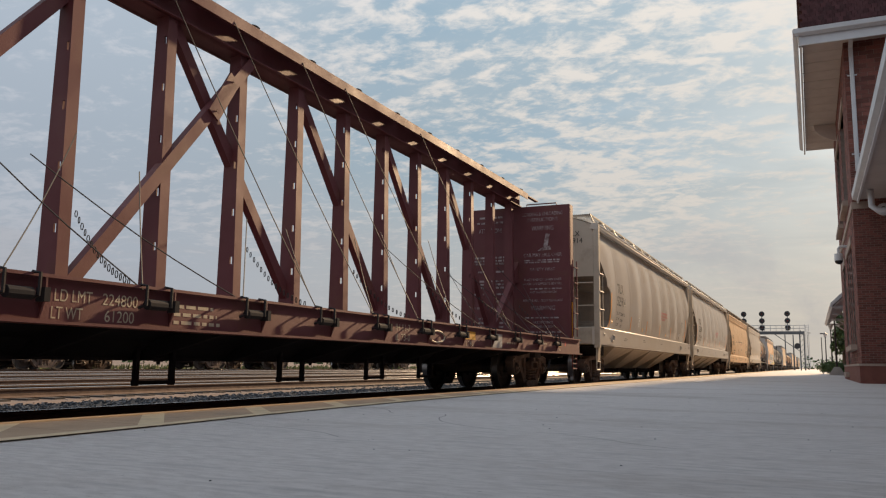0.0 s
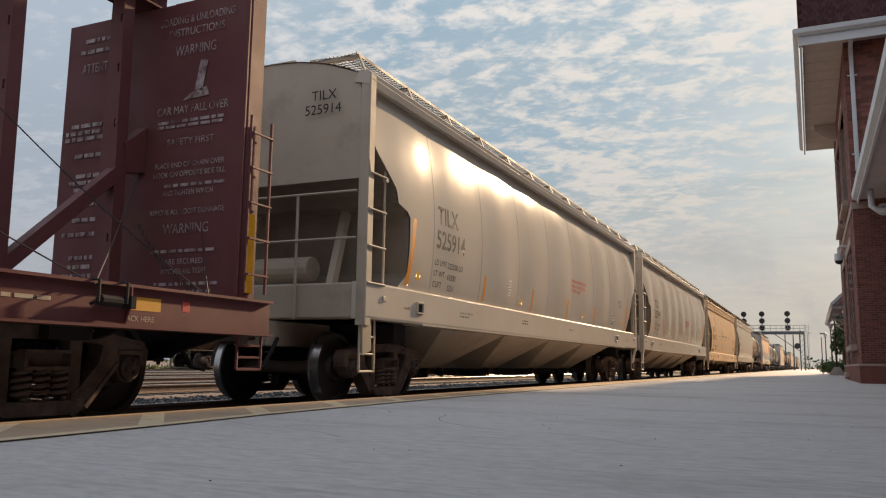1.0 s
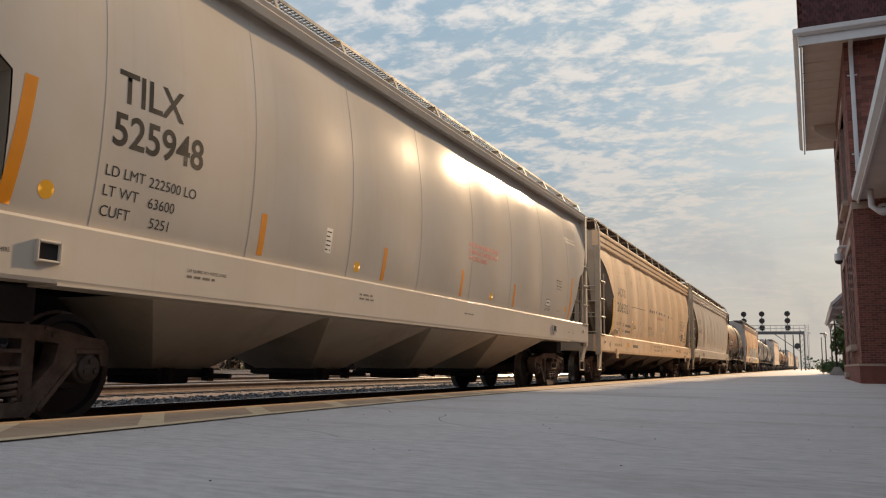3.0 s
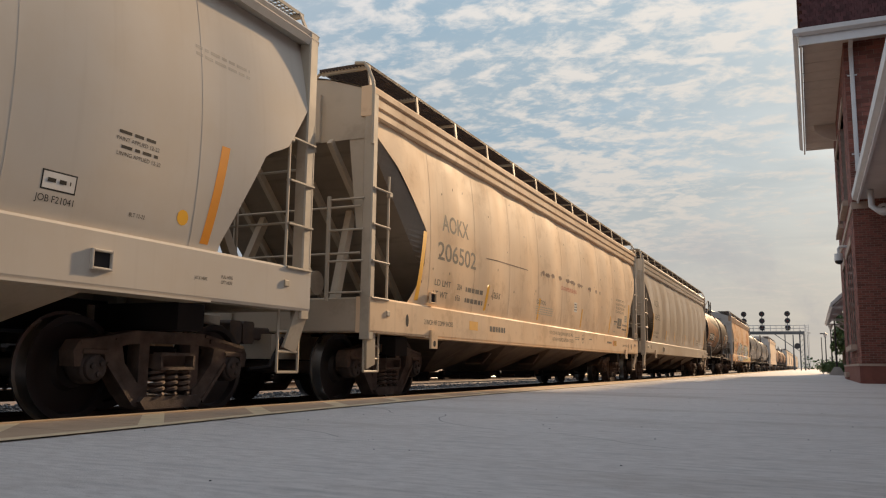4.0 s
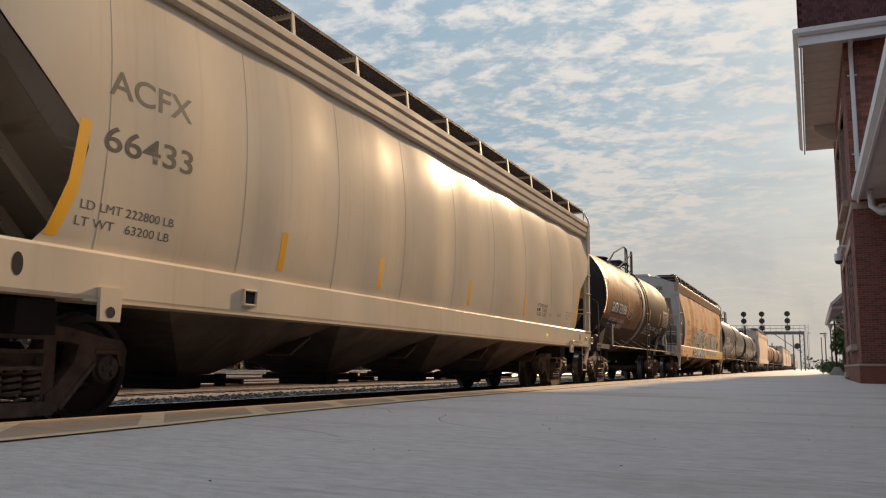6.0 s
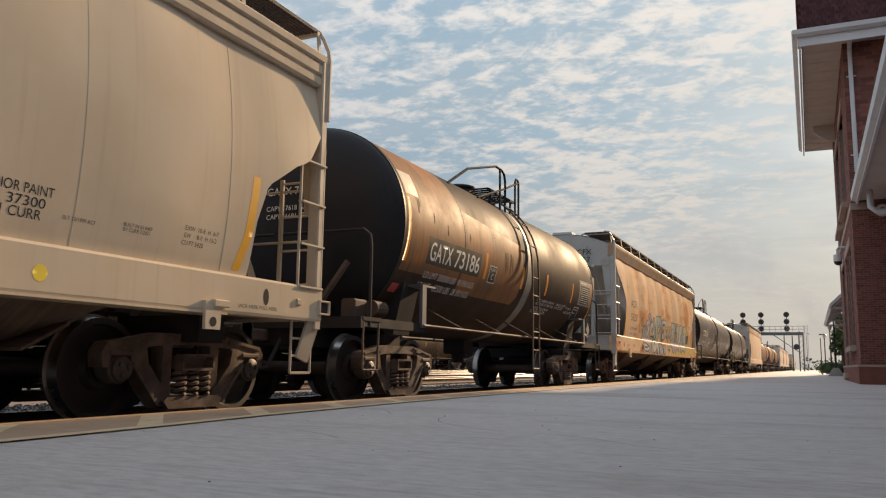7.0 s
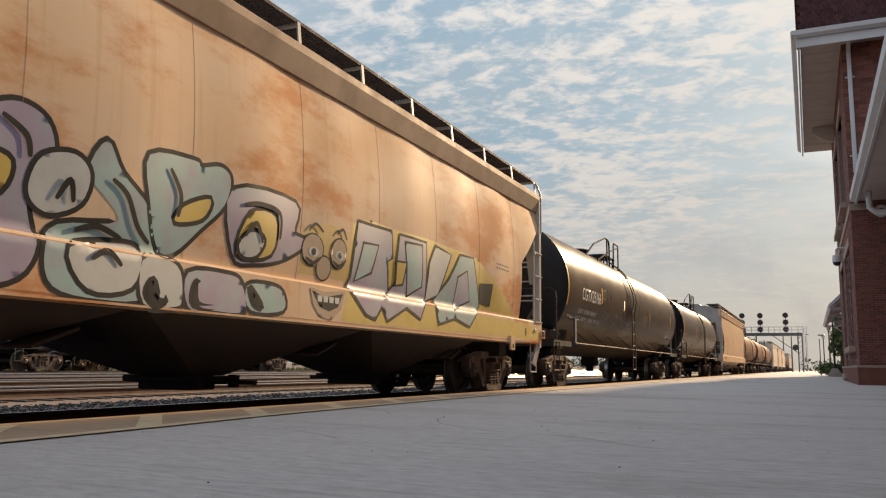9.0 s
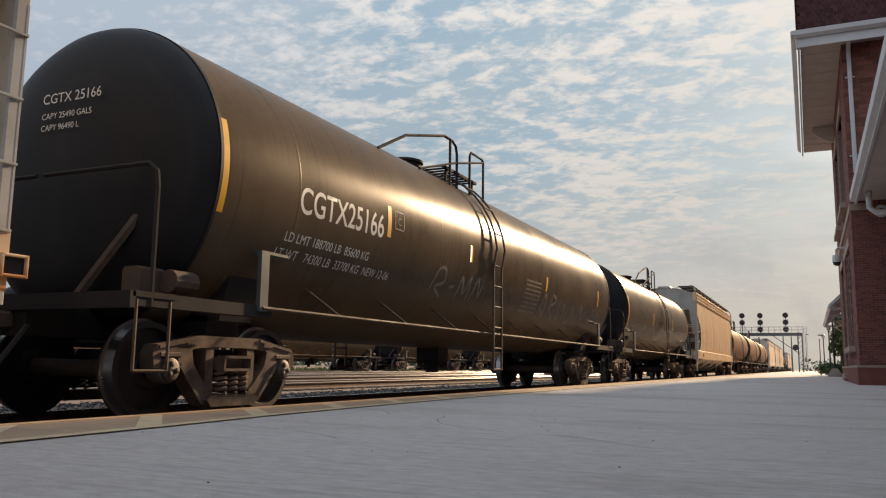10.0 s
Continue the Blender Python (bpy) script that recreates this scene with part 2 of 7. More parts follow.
M_brick = mat("red_brick", (0.23, 0.085, 0.06), 0.85, col2=(0.16, 0.06, 0.05), scale=5, rnd=0.3, bump=0.3)
M_brickdark = mat("red_brick_wall", (0.21, 0.08, 0.06), 0.85, col2=(0.15, 0.06, 0.048), scale=4, island=0.35, bump=0.3)
M_mortar = mat("mortar", (0.30, 0.25, 0.22), 0.95, col2=(0.22, 0.18, 0.16), scale=6)
M_limestone = mat("pale_stone_trim", (0.42, 0.33, 0.27), 0.85, col2=(0.33, 0.26, 0.21), scale=3, bump=0.2)
M_roof = mat("maroon_shingle", (0.075, 0.028, 0.030), 0.9, col2=(0.05, 0.02, 0.022), scale=5, island=0.3, bump=0.4)
M_whitetrim = mat("white_trim_paint", (0.62, 0.63, 0.64), 0.5, col2=(0.52, 0.53, 0.54), scale=2)
M_soffit = mat("soffit_cream_paint", (0.55, 0.50, 0.46), 0.7, col2=(0.47, 0.42, 0.39), scale=2)
M_window = mat("dark_window_glass", (0.03, 0.035, 0.04), 0.08)
M_faded = mat("faded_stencil_white", (0.46, 0.38, 0.37), 0.7, col2=(0.10, 0.035, 0.033), scale=9, amount=0.95)
M_frame_red = mat("window_frame_red", (0.16, 0.06, 0.045), 0.5)
M_gantry = mat("gantry_grey_steel", (0.09, 0.10, 0.11), 0.6, col2=(0.06, 0.065, 0.07), scale=2)
M_galv = mat("galvanised_steel", (0.45, 0.46, 0.47), 0.5, 0.6)
M_walk = mat("walk_grating_grey", (0.16, 0.16, 0.16), 0.6, 0.3)
M_sigblack = mat("signal_black", (0.025, 0.025, 0.028), 0.5)
M_lens = mat("signal_lens_red", (0.30, 0.03, 0.02), 0.2)
M_leaf = mat("leaf_green", (0.055, 0.10, 0.03), 0.7, col2=(0.09, 0.13, 0.04), scale=3, island=0.4)
M_bark = mat("bark", (0.10, 0.075, 0.055), 0.95, bump=0.8, bump_scale=20)
M_concrete = mat("concrete", (0.40, 0.38, 0.35), 0.85, col2=(0.30, 0.29, 0.27), scale=2, bump=0.2)
M_rope = mat("steel_cable", (0.03, 0.027, 0.025), 0.7)
M_teal = mat("spray_paint_teal", (0.34, 0.50, 0.46), 0.5, spec=0.25, col2=(0.36, 0.34, 0.38), scale=2.5, amount=0.9)
M_lav = mat("spray_paint_lavender", (0.36, 0.29, 0.38), 0.5, col2=(0.30, 0.38, 0.40), scale=2.5, amount=0.9)
M_spraywhite = mat("spray_paint_pale", (0.55, 0.56, 0.52), 0.5)
M_sprayyellow = mat("spray_paint_yellow", (0.62, 0.44, 0.08), 0.5)
M_sign_yellow = mat("caution_decal", (0.75, 0.38, 0.04), 0.5)


# ---- geometry helpers ----
class G:
    """A light mesh builder."""

    def __init__(self):
        self.v, self.f, self.m = [], [], []

    def add(self, vs, fs, k=0):
        n = len(self.v)
        self.v += [tuple(p) for p in vs]
        self.f += [tuple(i + n for i in q) for q in fs]
        self.m += [k] * len(fs)
        return self

    def box(self, c, s, rot=None, k=0, ch=0.0):
        x, y, z = (q / 2 for q in s)
        if ch:
            # chamfered along its edges parallel to the longest side
            ax = max(range(3), key=lambda i: s[i])
            a, b = [(y, z), (x, z), (x, y)][ax]
            ring = [(a - ch, -b), (a, -b + ch), (a, b - ch), (a - ch, b), (-a + ch, b), (-a, b - ch), (-a, -b + ch), (-a + ch, -b)]
            l = s[ax] / 2
            put = [lambda p, t: (t, p[0], p[1]), lambda p, t: (p[0], t, p[1]), lambda p, t: (p[0], p[1], t)][ax]
            vs = [put(p, -l) for p in ring] + [put(p, l) for p in ring]
            fs = [(i, (i + 1) % 8, 8 + (i + 1) % 8, 8 + i) for i in range(8)] + [tuple(range(7, -1, -1)), tuple(range(8, 16))]
        else:
            vs = [(i, j, l) for i in (-x, x) for j in (-y, y) for l in (-z, z)]
            fs = [(0, 1, 3, 2), (4, 6, 7, 5), (0, 4, 5, 1), (2, 3, 7, 6), (0, 2, 6, 4), (1, 5, 7, 3)]
        if rot is not None:
            vs = [rot @ Vector(p) for p in vs]
        return self.add([(p[0] + c[0], p[1] + c[1], p[2] + c[2]) for p in vs], fs, k)

    def bar(self, a, b, w, t, k=0):
        """A square bar from a to b; w across in the YZ plane (or XY when flat), t in X."""
        a, b = Vector(a), Vector(b)
        d = b - a
        side = Vector((1, 0, 0)) if abs(d.normalized().x) < 0.9 else Vector((0, 1, 0))
        u = d.cross(side).normalized() * (w / 2)
        s = side * (t / 2)
        vs = [p + q for p in (a, b) for q in (u + s, u - s, -u - s, -u + s)]
        return self.add(vs, [(0, 1, 2, 3), (7, 6, 5, 4), (0, 4, 5, 1), (1, 5, 6, 2), (2, 6, 7, 3), (3, 7, 4, 0)], k)

    def tube(self, pts, r, n=6, k=0, closed=False):
        pts = [Vector(p) for p in pts]
        rings = []
        up0 = None
        for i, p in enumerate(pts):
            a = pts[i - 1] if (i or closed) else p
            b = pts[(i + 1) % len(pts)] if (i + 1 < len(pts) or closed) else p
            d = (b - a).normalized()
            if up0 is None:
                up0 = Vector((0, 0, 1)) if abs(d.z) < 0.9 else Vector((1, 0, 0))
            u = d.cross(up0)
            if u.length < 1e-4:
                u = d.cross(Vector((0, 1, 0)))
            u.normalize()
            w = u.cross(d).normalized()
            rings.append([p + r * (math.cos(2 * math.pi * j / n) * u + math.sin(2 * math.pi * j / n) * w) for j in range(n)])
            up0 = w
        vs = [q for ring in rings for q in ring]
        fs = []
        m = len(rings)
        for i in range(m if closed else m - 1):
            for j in range(n):
                fs.append((i * n + j, i * n + (j + 1) % n, (i + 1) % m * n + (j + 1) % n, (i + 1) % m * n + j))
        if not closed:
            fs += [tuple(range(n - 1, -1, -1)), tuple((m - 1) * n + j for j in range(n))]
        return self.add(vs, fs, k)

    def grid(self, rows, k=0, flip=False):
        n = len(rows[0])
        vs = [p for r in rows for p in r]
        fs = []
        for i in range(len(rows) - 1):
            for j in range(n - 1):
                q = (i * n + j, i * n + j + 1, (i + 1) * n + j + 1, (i + 1) * n + j)
                fs.append(q[::-1] if flip else q)
        return self.add(vs, fs, k)

    def lathe(self, prof, n=24, axis="x", at=(0, 0, 0), k=0):
        """prof: (along, radius) pairs, turned round an axis."""
        vs = []
        for a, r in prof:
            for j in range(n):
                c, s = r * math.cos(2 * math.pi * j / n), r * math.sin(2 * math.pi * j / n)
                p = {"x": (a, c, s), "y": (s, a, c), "z": (c, s, a)}[axis]
                vs.append((p[0] + at[0], p[1] + at[1], p[2] + at[2]))
        fs = [(i * n + j, i * n + (j + 1) % n, (i + 1) * n + (j + 1) % n, (i + 1) * n + j) for i in range(len(prof) - 1) for j in range(n)]
        return self.add(vs, fs, k)

    def prism(self, poly, lo, hi, axis="x", k=0):
        n = len(poly)
        put = {"x": lambda p, t: (t, p[0], p[1]), "y": lambda p, t: (p[0], t, p[1]), "z": lambda p, t: (p[0], p[1], t)}[axis]
        vs = [put(p, lo) for p in poly] + [put(p, hi) for p in poly]
        fs = [(i, (i + 1) % n, n + (i + 1) % n, n + i) for i in range(n)] + [tuple(range(n - 1, -1, -1)), tuple(range(n, 2 * n))]
        return self.add(vs, fs, k)

    def mesh(self, name, mats, smooth=None):
        me = bpy.data.meshes.new(name)
        me.from_pydata(self.v, [], self.f)
        for q in mats if isinstance(mats, (list, tuple)) else [mats]:
            me.materials.append(q)
        me.polygons.foreach_set("material_index", self.m)
        b = bmesh.new()
        b.from_mesh(me)
        bmesh.ops.recalc_face_normals(b, faces=b.faces)
        b.to_mesh(me)
        b.free()
        if smooth:
            me.polygons.foreach_set("use_smooth", [True] * len(me.polygons))
            me.set_sharp_from_angle(angle=radians(smooth))
        return me


def part(name, g, material, parent=None, label="", smooth=None, bevel=0.0):
    ob = new(name, g.mesh(name, material, smooth) if isinstance(g, G) else g)
    if parent is not None:
        ob.parent = parent
    if bevel:
        b = ob.modifiers.new("bevel", "BEVEL")
        b.width, b.segments, b.limit_method = bevel, 2, "ANGLE"
    if label:
        ob["label"] = label
    return ob


def thing(name, label, category, group="", kind="", m=None):
    ob = new(name)
    if m is not None:
        ob.matrix_basis = m
    return tagged(ob, label, category, group, kind)


def solid(name, g, material, label, category="", kind="", group="", smooth=None, bevel=0.0, m=None):
    ob = part(name, g, material, None, "", smooth, bevel)
    if m is not None:
        ob.matrix_basis = m
    return tagged(ob, label, category, group, kind)


def letters(text, size, y, z, surface, material, parent, width=None, spacing=1.0, name="lettering", bold=0.0, lean=None):
    """Flat letters whose left end is at y and whose base line is at z, laid on a surface: surface(y, z) gives x."""
    cu = bpy.data.curves.new("letters", "FONT")
    cu.body, cu.size, cu.space_character, cu.offset = text, size / 0.69, spacing, bold
    ob = bpy.data.objects.new("letters", cu)
    scene.collection.objects.link(ob)
    bpy.context.view_layer.update()
    me = bpy.data.meshes.new_from_object(ob.evaluated_get(bpy.context.evaluated_depsgraph_get()))
    bpy.data.objects.remove(ob)
    xs = [v.co.x for v in me.vertices] or [0]
    k = width / max(0.01, max(xs) - min(xs)) if width else 1.0
    x0 = min(xs)
    bb = bmesh.new()
    bb.from_mesh(me)
    lo, hi = min(v.co.y for v in bb.verts), max(v.co.y for v in bb.verts)
    for i in range(1, 6):
        bmesh.ops.bisect_plane(bb, geom=bb.verts[:] + bb.edges[:] + bb.faces[:], plane_co=(0, lo + (hi - lo) * i / 6, 0), plane_no=(0, 1, 0))
    wide = max(v.co.x for v in bb.verts)
    q = x0 + 0.07
    while q < wide:
        bmesh.ops.bisect_plane(bb, geom=bb.verts[:] + bb.edges[:] + bb.faces[:], plane_co=(q, 0, 0), plane_no=(1, 0, 0))
        q += 0.07
    bmesh.ops.triangulate(bb, faces=bb.faces[:])
    bb.to_mesh(me)
    bb.free()
    for v in me.vertices:
        yy, zz = y + (v.co.x - x0) * k, z + v.co.y
        v.co = (surface(yy, zz) + 0.0013, yy, zz)
    me.materials.clear()
    me.materials.append(material)
    return part(name, me, material, parent)


def patch(name, poly, surface, material, parent, lift=0.002, label="", step=0.06):
    """A painted or stuck-on area given by its outline in (y, z), laid on a surface in thin strips."""
    ys, zs = [p[0] for p in poly], [p[1] for p in poly]
    g = G()
    n = len(poly)
    b = bmesh.new()
    vs = [b.verts.new((0, p[0], p[1])) for p in poly]
    b.faces.new(vs)
    for axis, lo, hi in ((1, min(ys), max(ys)), (2, min(zs), max(zs))):
        q = math.floor(lo / step) * step + step
        while q < hi:
            co = (0, q, 0) if axis == 1 else (0, 0, q)
            no = (0, 1, 0) if axis == 1 else (0, 0, 1)
            bmesh.ops.bisect_plane(b, geom=b.verts[:] + b.edges[:] + b.faces[:], plane_co=co, plane_no=no)
            q += step
    bmesh.ops.triangulate(b, faces=b.faces[:])
    for v in b.verts:
        v.co.x = surface(v.co.y, v.co.z) + 0.45 * lift
    me = bpy.data.meshes.new(name)
    b.to_mesh(me)
    b.free()
    me.polygons.foreach_set("use_smooth", [True] * len(me.polygons))
    me.materials.append(material)
    return part(name, me, material, parent, label)


def rect(y, z, w, h):
    return [(y, z), (y + w, z), (y + w, z + h), (y, z + h)]


def bars(rows, surface, material, parent, name="lettering"):
    """Lines of small writing too fine to read: rows of (y, z, length, height)."""
    for y, z, w, h in rows:
        g = G()
        q = y
        while q < y + w:
            l = min(random.uniform(0.05, 0.16), y + w - q)
            g.add([(surface(a, b) + 0.0013, a, b) for a, b in rect(q, z, l, h)], [(0, 1, 2, 3)])
            q += l + 0.03
        tagged(part(name, g, material, parent), kind="stuff")


def stroke(car, surface, pts, width, material, lift=0.003, name="graffiti"):
    """A brush stroke of even width along a smooth curve of (y, z) points on a surface."""
    path, n = [], len(pts)
    for i in range(n - 1):
        p0, p1, p2, p3 = pts[max(0, i - 1)], pts[i], pts[i + 1], pts[min(n - 1, i + 2)]
        for q in range(6):
            t = q / 6
            path.append(Vector([0.5 * (2 * p1[k] + (p2[k] - p0[k]) * t + (2 * p0[k] - 5 * p1[k] + 4 * p2[k] - p3[k]) * t * t + (3 * p1[k] - p0[k] - 3 * p2[k] + p3[k]) * t ** 3) for k in (0, 1)]))
    path.append(Vector(pts[-1]))
    rows = []
    for i, p in enumerate(path):
        d = (path[min(i + 1, len(path) - 1)] - path[max(0, i - 1)]).normalized()
        w = width / 2 * (0.55 + 0.45 * math.sin(math.pi * i / (len(path) - 1)) ** 0.5)
        nrm = Vector((-d.y, d.x)) * w
        rows.append([(surface(q.x, q.y) + lift, q.x, q.y) for q in (p + nrm, p, p - nrm)])
    return part(name, G().grid(rows), material, car)


# ---- shared running gear meshes ----
AXLE = 1.778
R_W = 0.457


def wheel_mesh():
    g = G()
    pr = [(-0.085, 0.10), (-0.085, 0.17), (-0.03, 0.20), (-0.015, 0.30), (-0.02, 0.375), (-0.075, 0.395), (-0.075, 0.452), (0.045, R_W), (0.05, 0.485), (0.075, 0.482), (0.075, 0.40), (0.02, 0.385), (0.01, 0.30), (0.02, 0.19), (0.085, 0.17), (0.085, 0.10)]
    g.lathe(pr, 40)
    # bright worn tread and rim face
    n = 40
    for i, q in enumerate(g.f):
        if i // n in (6, 7):
            g.m[i] = 1
    return g.mesh("wheel", [M_wheel, M_tread], 35)


def axle_mesh():
    g = G()
    g.lathe([(-1.0, 0.0), (-1.0, 0.075), (-0.80, 0.08), (-0.72, 0.10), (0, 0.085), (0.72, 0.10), (0.80, 0.08), (1.0, 0.075), (1.0, 0.0)], 16)
    return g.mesh("axle", M_steel, 40)


def cap_mesh():
    """End of the roller bearing: stepped ring, cap plate and three bolt heads."""
    g = G()
    g.lathe([(-0.06, 0.135), (0.08, 0.135), (0.095, 0.125), (0.10, 0.112), (0.13, 0.108), (0.14, 0.095), (0.145, 0.0)], 22)
    for i in range(3):
        a = 2 * math.pi * i / 3
        g.lathe([(0.14, 0.026), (0.160, 0.026), (0.163, 0.020), (0.163, 0.0)], 6, at=(0, 0.055 * math.cos(a), 0.055 * math.sin(a)))
    return g.mesh("bearing_cap", M_cap, 40)


def side_frame_mesh():
    """Cast side frame: deep top member, wide diagonal legs with triangular windows, bottom seat for the springs."""
    g = G()
    t = 0.17
    # top member with pedestal jaws over the bearings
    top = [(-1.09, 0.47), (-1.11, 0.60), (-1.05, 0.69), (-0.80, 0.725), (-0.45, 0.79), (0.45, 0.79), (0.80, 0.725), (1.05, 0.69), (1.11, 0.60), (1.09, 0.47), (1.03, 0.47), (1.00, 0.585), (0.78, 0.585), (0.55, 0.66), (0.30, 0.68), (-0.30, 0.68), (-0.55, 0.66), (-0.78, 0.585), (-1.00, 0.585), (-1.03, 0.47)]
    g.prism(top, -t / 2, t / 2)
    for s in (-1, 1):
        # diagonal tension leg, column beside the springs, inner pedestal jaw
        g.prism([(s * 0.80, 0.66), (s * 0.60, 0.665), (s * 0.56, 0.50), (s * 0.38, 0.30), (s * 0.30, 0.25), (s * 0.30, 0.10), (s * 0.42, 0.115), (s * 0.56, 0.25), (s * 0.70, 0.44), (s * 0.76, 0.46)][::s], -t / 2, t / 2)
        g.prism([(s * 0.385, 0.70), (s * 0.265, 0.70), (s * 0.265, 0.16), (s * 0.385, 0.24)][::s], -t / 2 + 0.012, t / 2 - 0.012)
        # raised rim along the leg and the top
        g.bar((t / 2 + 0.006, s * 0.76, 0.50), (t / 2 + 0.006, s * 0.44, 0.135), 0.035, 0.022)
        g.bar((t / 2 + 0.006, s * 1.04, 0.665), (t / 2 + 0.006, s * 0.45, 0.768), 0.030, 0.022)
        g.box((0, s * AXLE / 2, 0.595), (0.20, 0.26, 0.05), ch=0.012)
        # cast lugs standing out of the top
        g.box((t / 2 + 0.008, s * 0.60, 0.715), (0.02, 0.16, 0.035))
    g.prism([(-0.36, 0.20), (-0.40, 0.16), (-0.34, 0.09), (0.34, 0.09), (0.40, 0.16), (0.36, 0.20)], -t / 2 - 0.03, t / 2 + 0.05)
    # bolster end seen in the window: an open box with a raised rim
    g.box((0.0, 0, 0.52), (0.16, 0.44, 0.13))
    for a, b in (((-0.22, 0.455), (0.22, 0.455)), ((-0.22, 0.585), (0.22, 0.585)), ((-0.21, 0.455), (-0.21, 0.585)), ((0.21, 0.455), (0.21, 0.585))):
        g.bar((0.13, *a), (0.13, *b), 0.028, 0.10)
    return g.mesh("side_frame", M_frame, 30)


def spring_mesh():
    g = G()
    for y in (-0.165, 0.0, 0.165):
        for x, r in ((0.05, 0.062), ):
            g.tube([(x + r * math.cos(2 * math.pi * i / 10), y + r * math.sin(2 * math.pi * i / 10), 0.215 + 0.24 * i / 45) for i in range(46)], 0.019, 5)
    return g.mesh("spring", M_frame, 60)


def bolster_mesh():
    g = G()
    g.box((0, 0, 0.55), (1.95, 0.34, 0.22), ch=0.04)
    g.box((0, 0, 0.72), (0.6, 0.5, 0.14))
    for s in (-1, 1):
        g.box((0, s * 0.42, 0.40), (1.3, 0.10, 0.12))
        for x in (-0.72, 0.72):
            g.box((x, s * 0.40, 0.42), (0.12, 0.08, 0.34))
    return g.mesh("truck_bolster", M_under)


WHEEL, AXLE_ME, CAP, SIDE_FRAME, SPRING, BOLSTER = wheel_mesh(), axle_mesh(), cap_mesh(), side_frame_mesh(), spring_mesh(), bolster_mesh()


def trucks(car, centres):
    """Two trucks under a car: bolster with side frames and springs, and two turning wheelsets each."""
    for yc in centres:
        bol = part("truck_bolster", BOLSTER, M_under, car)
        bol.location = (0, yc, 0)
        for s in (-1, 1):
            fr = part("side_frame", SIDE_FRAME, M_frame, bol, "grimy cast steel truck side frame")
            fr.matrix_basis = pose(s * 1.0, 0, 0, 0, 0, 0 if s > 0 else 180)
            sp = part("spring", SPRING, M_frame, bol, "coil springs of the truck")
            sp.matrix_basis = pose(s * 1.03, 0, 0, 0, 0, 0 if s > 0 else 180)
        for s in (-1, 1):
            ax = part("wheelset", AXLE_ME, M_steel, car)
            ax.location = (0, yc + s * AXLE / 2, R_W)
            for q in (-1, 1):
                w = part("wheel", WHEEL, M_wheel, ax, "steel railway wheel with a bright worn tread")
                w.matrix_basis = pose(q * 0.76, 0, 0, 0, 0, 180 if q > 0 else 0)
                c = part("bearing_cap", CAP, M_cap, ax, "worn steel bearing end cap with three bolts")
                c.matrix_basis = pose(q * 0.98, 0, 0, 0, 0, 0 if q > 0 else 180)


def couplers(car, half, z=0.88):
    for s in (-1, 1):
        g = G()
        g.box((0, s * (half + 0.25), z), (0.16, 0.7, 0.16), ch=0.02)
        g.box((0.03, s * (half + 0.58), z), (0.30, 0.22, 0.28), ch=0.03)
        part("coupler", g, M_steel, car)
        g = G()
        g.tube([(0.28, s * half, z - 0.05), (0.30, s * (half + 0.3), z - 0.42), (0.22, s * (half + 0.6), z - 0.45)], 0.028)
        part("air_hose", g, M_under, car)


def ladder(car, x, y0, y1, z0, z1, n, r=0.014, mat_=None, rails=True, name="ladder"):
    g = G()
    if rails:
        for y in (y0, y1):
            g.tube([(x, y, z0), (x, y, z1)], r * 1.2, 6)
    for i in range(n):
        z = z0 + (z1 - z0) * (i + 0.5) / n
        g.tube([(x - 0.02, y0, z), (x + 0.03, y0, z), (x + 0.03, y1, z), (x - 0.02, y1, z)], r, 5)
    return part(name, g, mat_ or M_endgrey, car)


def side_steps(car, half, z0, z1, mat_):
    for sx in (-1, 1):
        for s in (-1, 1):
            g = G()
            a, b = s * (half - 0.05), s * (half - 0.42)
            for y in (a, b):
                g.tube([(sx * 1.5, y, z1), (sx * 1.5, y, z0)], 0.016, 5)
            g.tube([(sx * 1.5, a, z0), (sx * 1.5, b, z0)], 0.016, 5)
            for k in (0.33, 0.66):
                g.tube([(sx * 1.5, a, z0 + (z1 - z0) * k), (sx * 1.5, b, z0 + (z1 - z0) * k)], 0.014, 5)
            part("side_step", g, mat_, car)


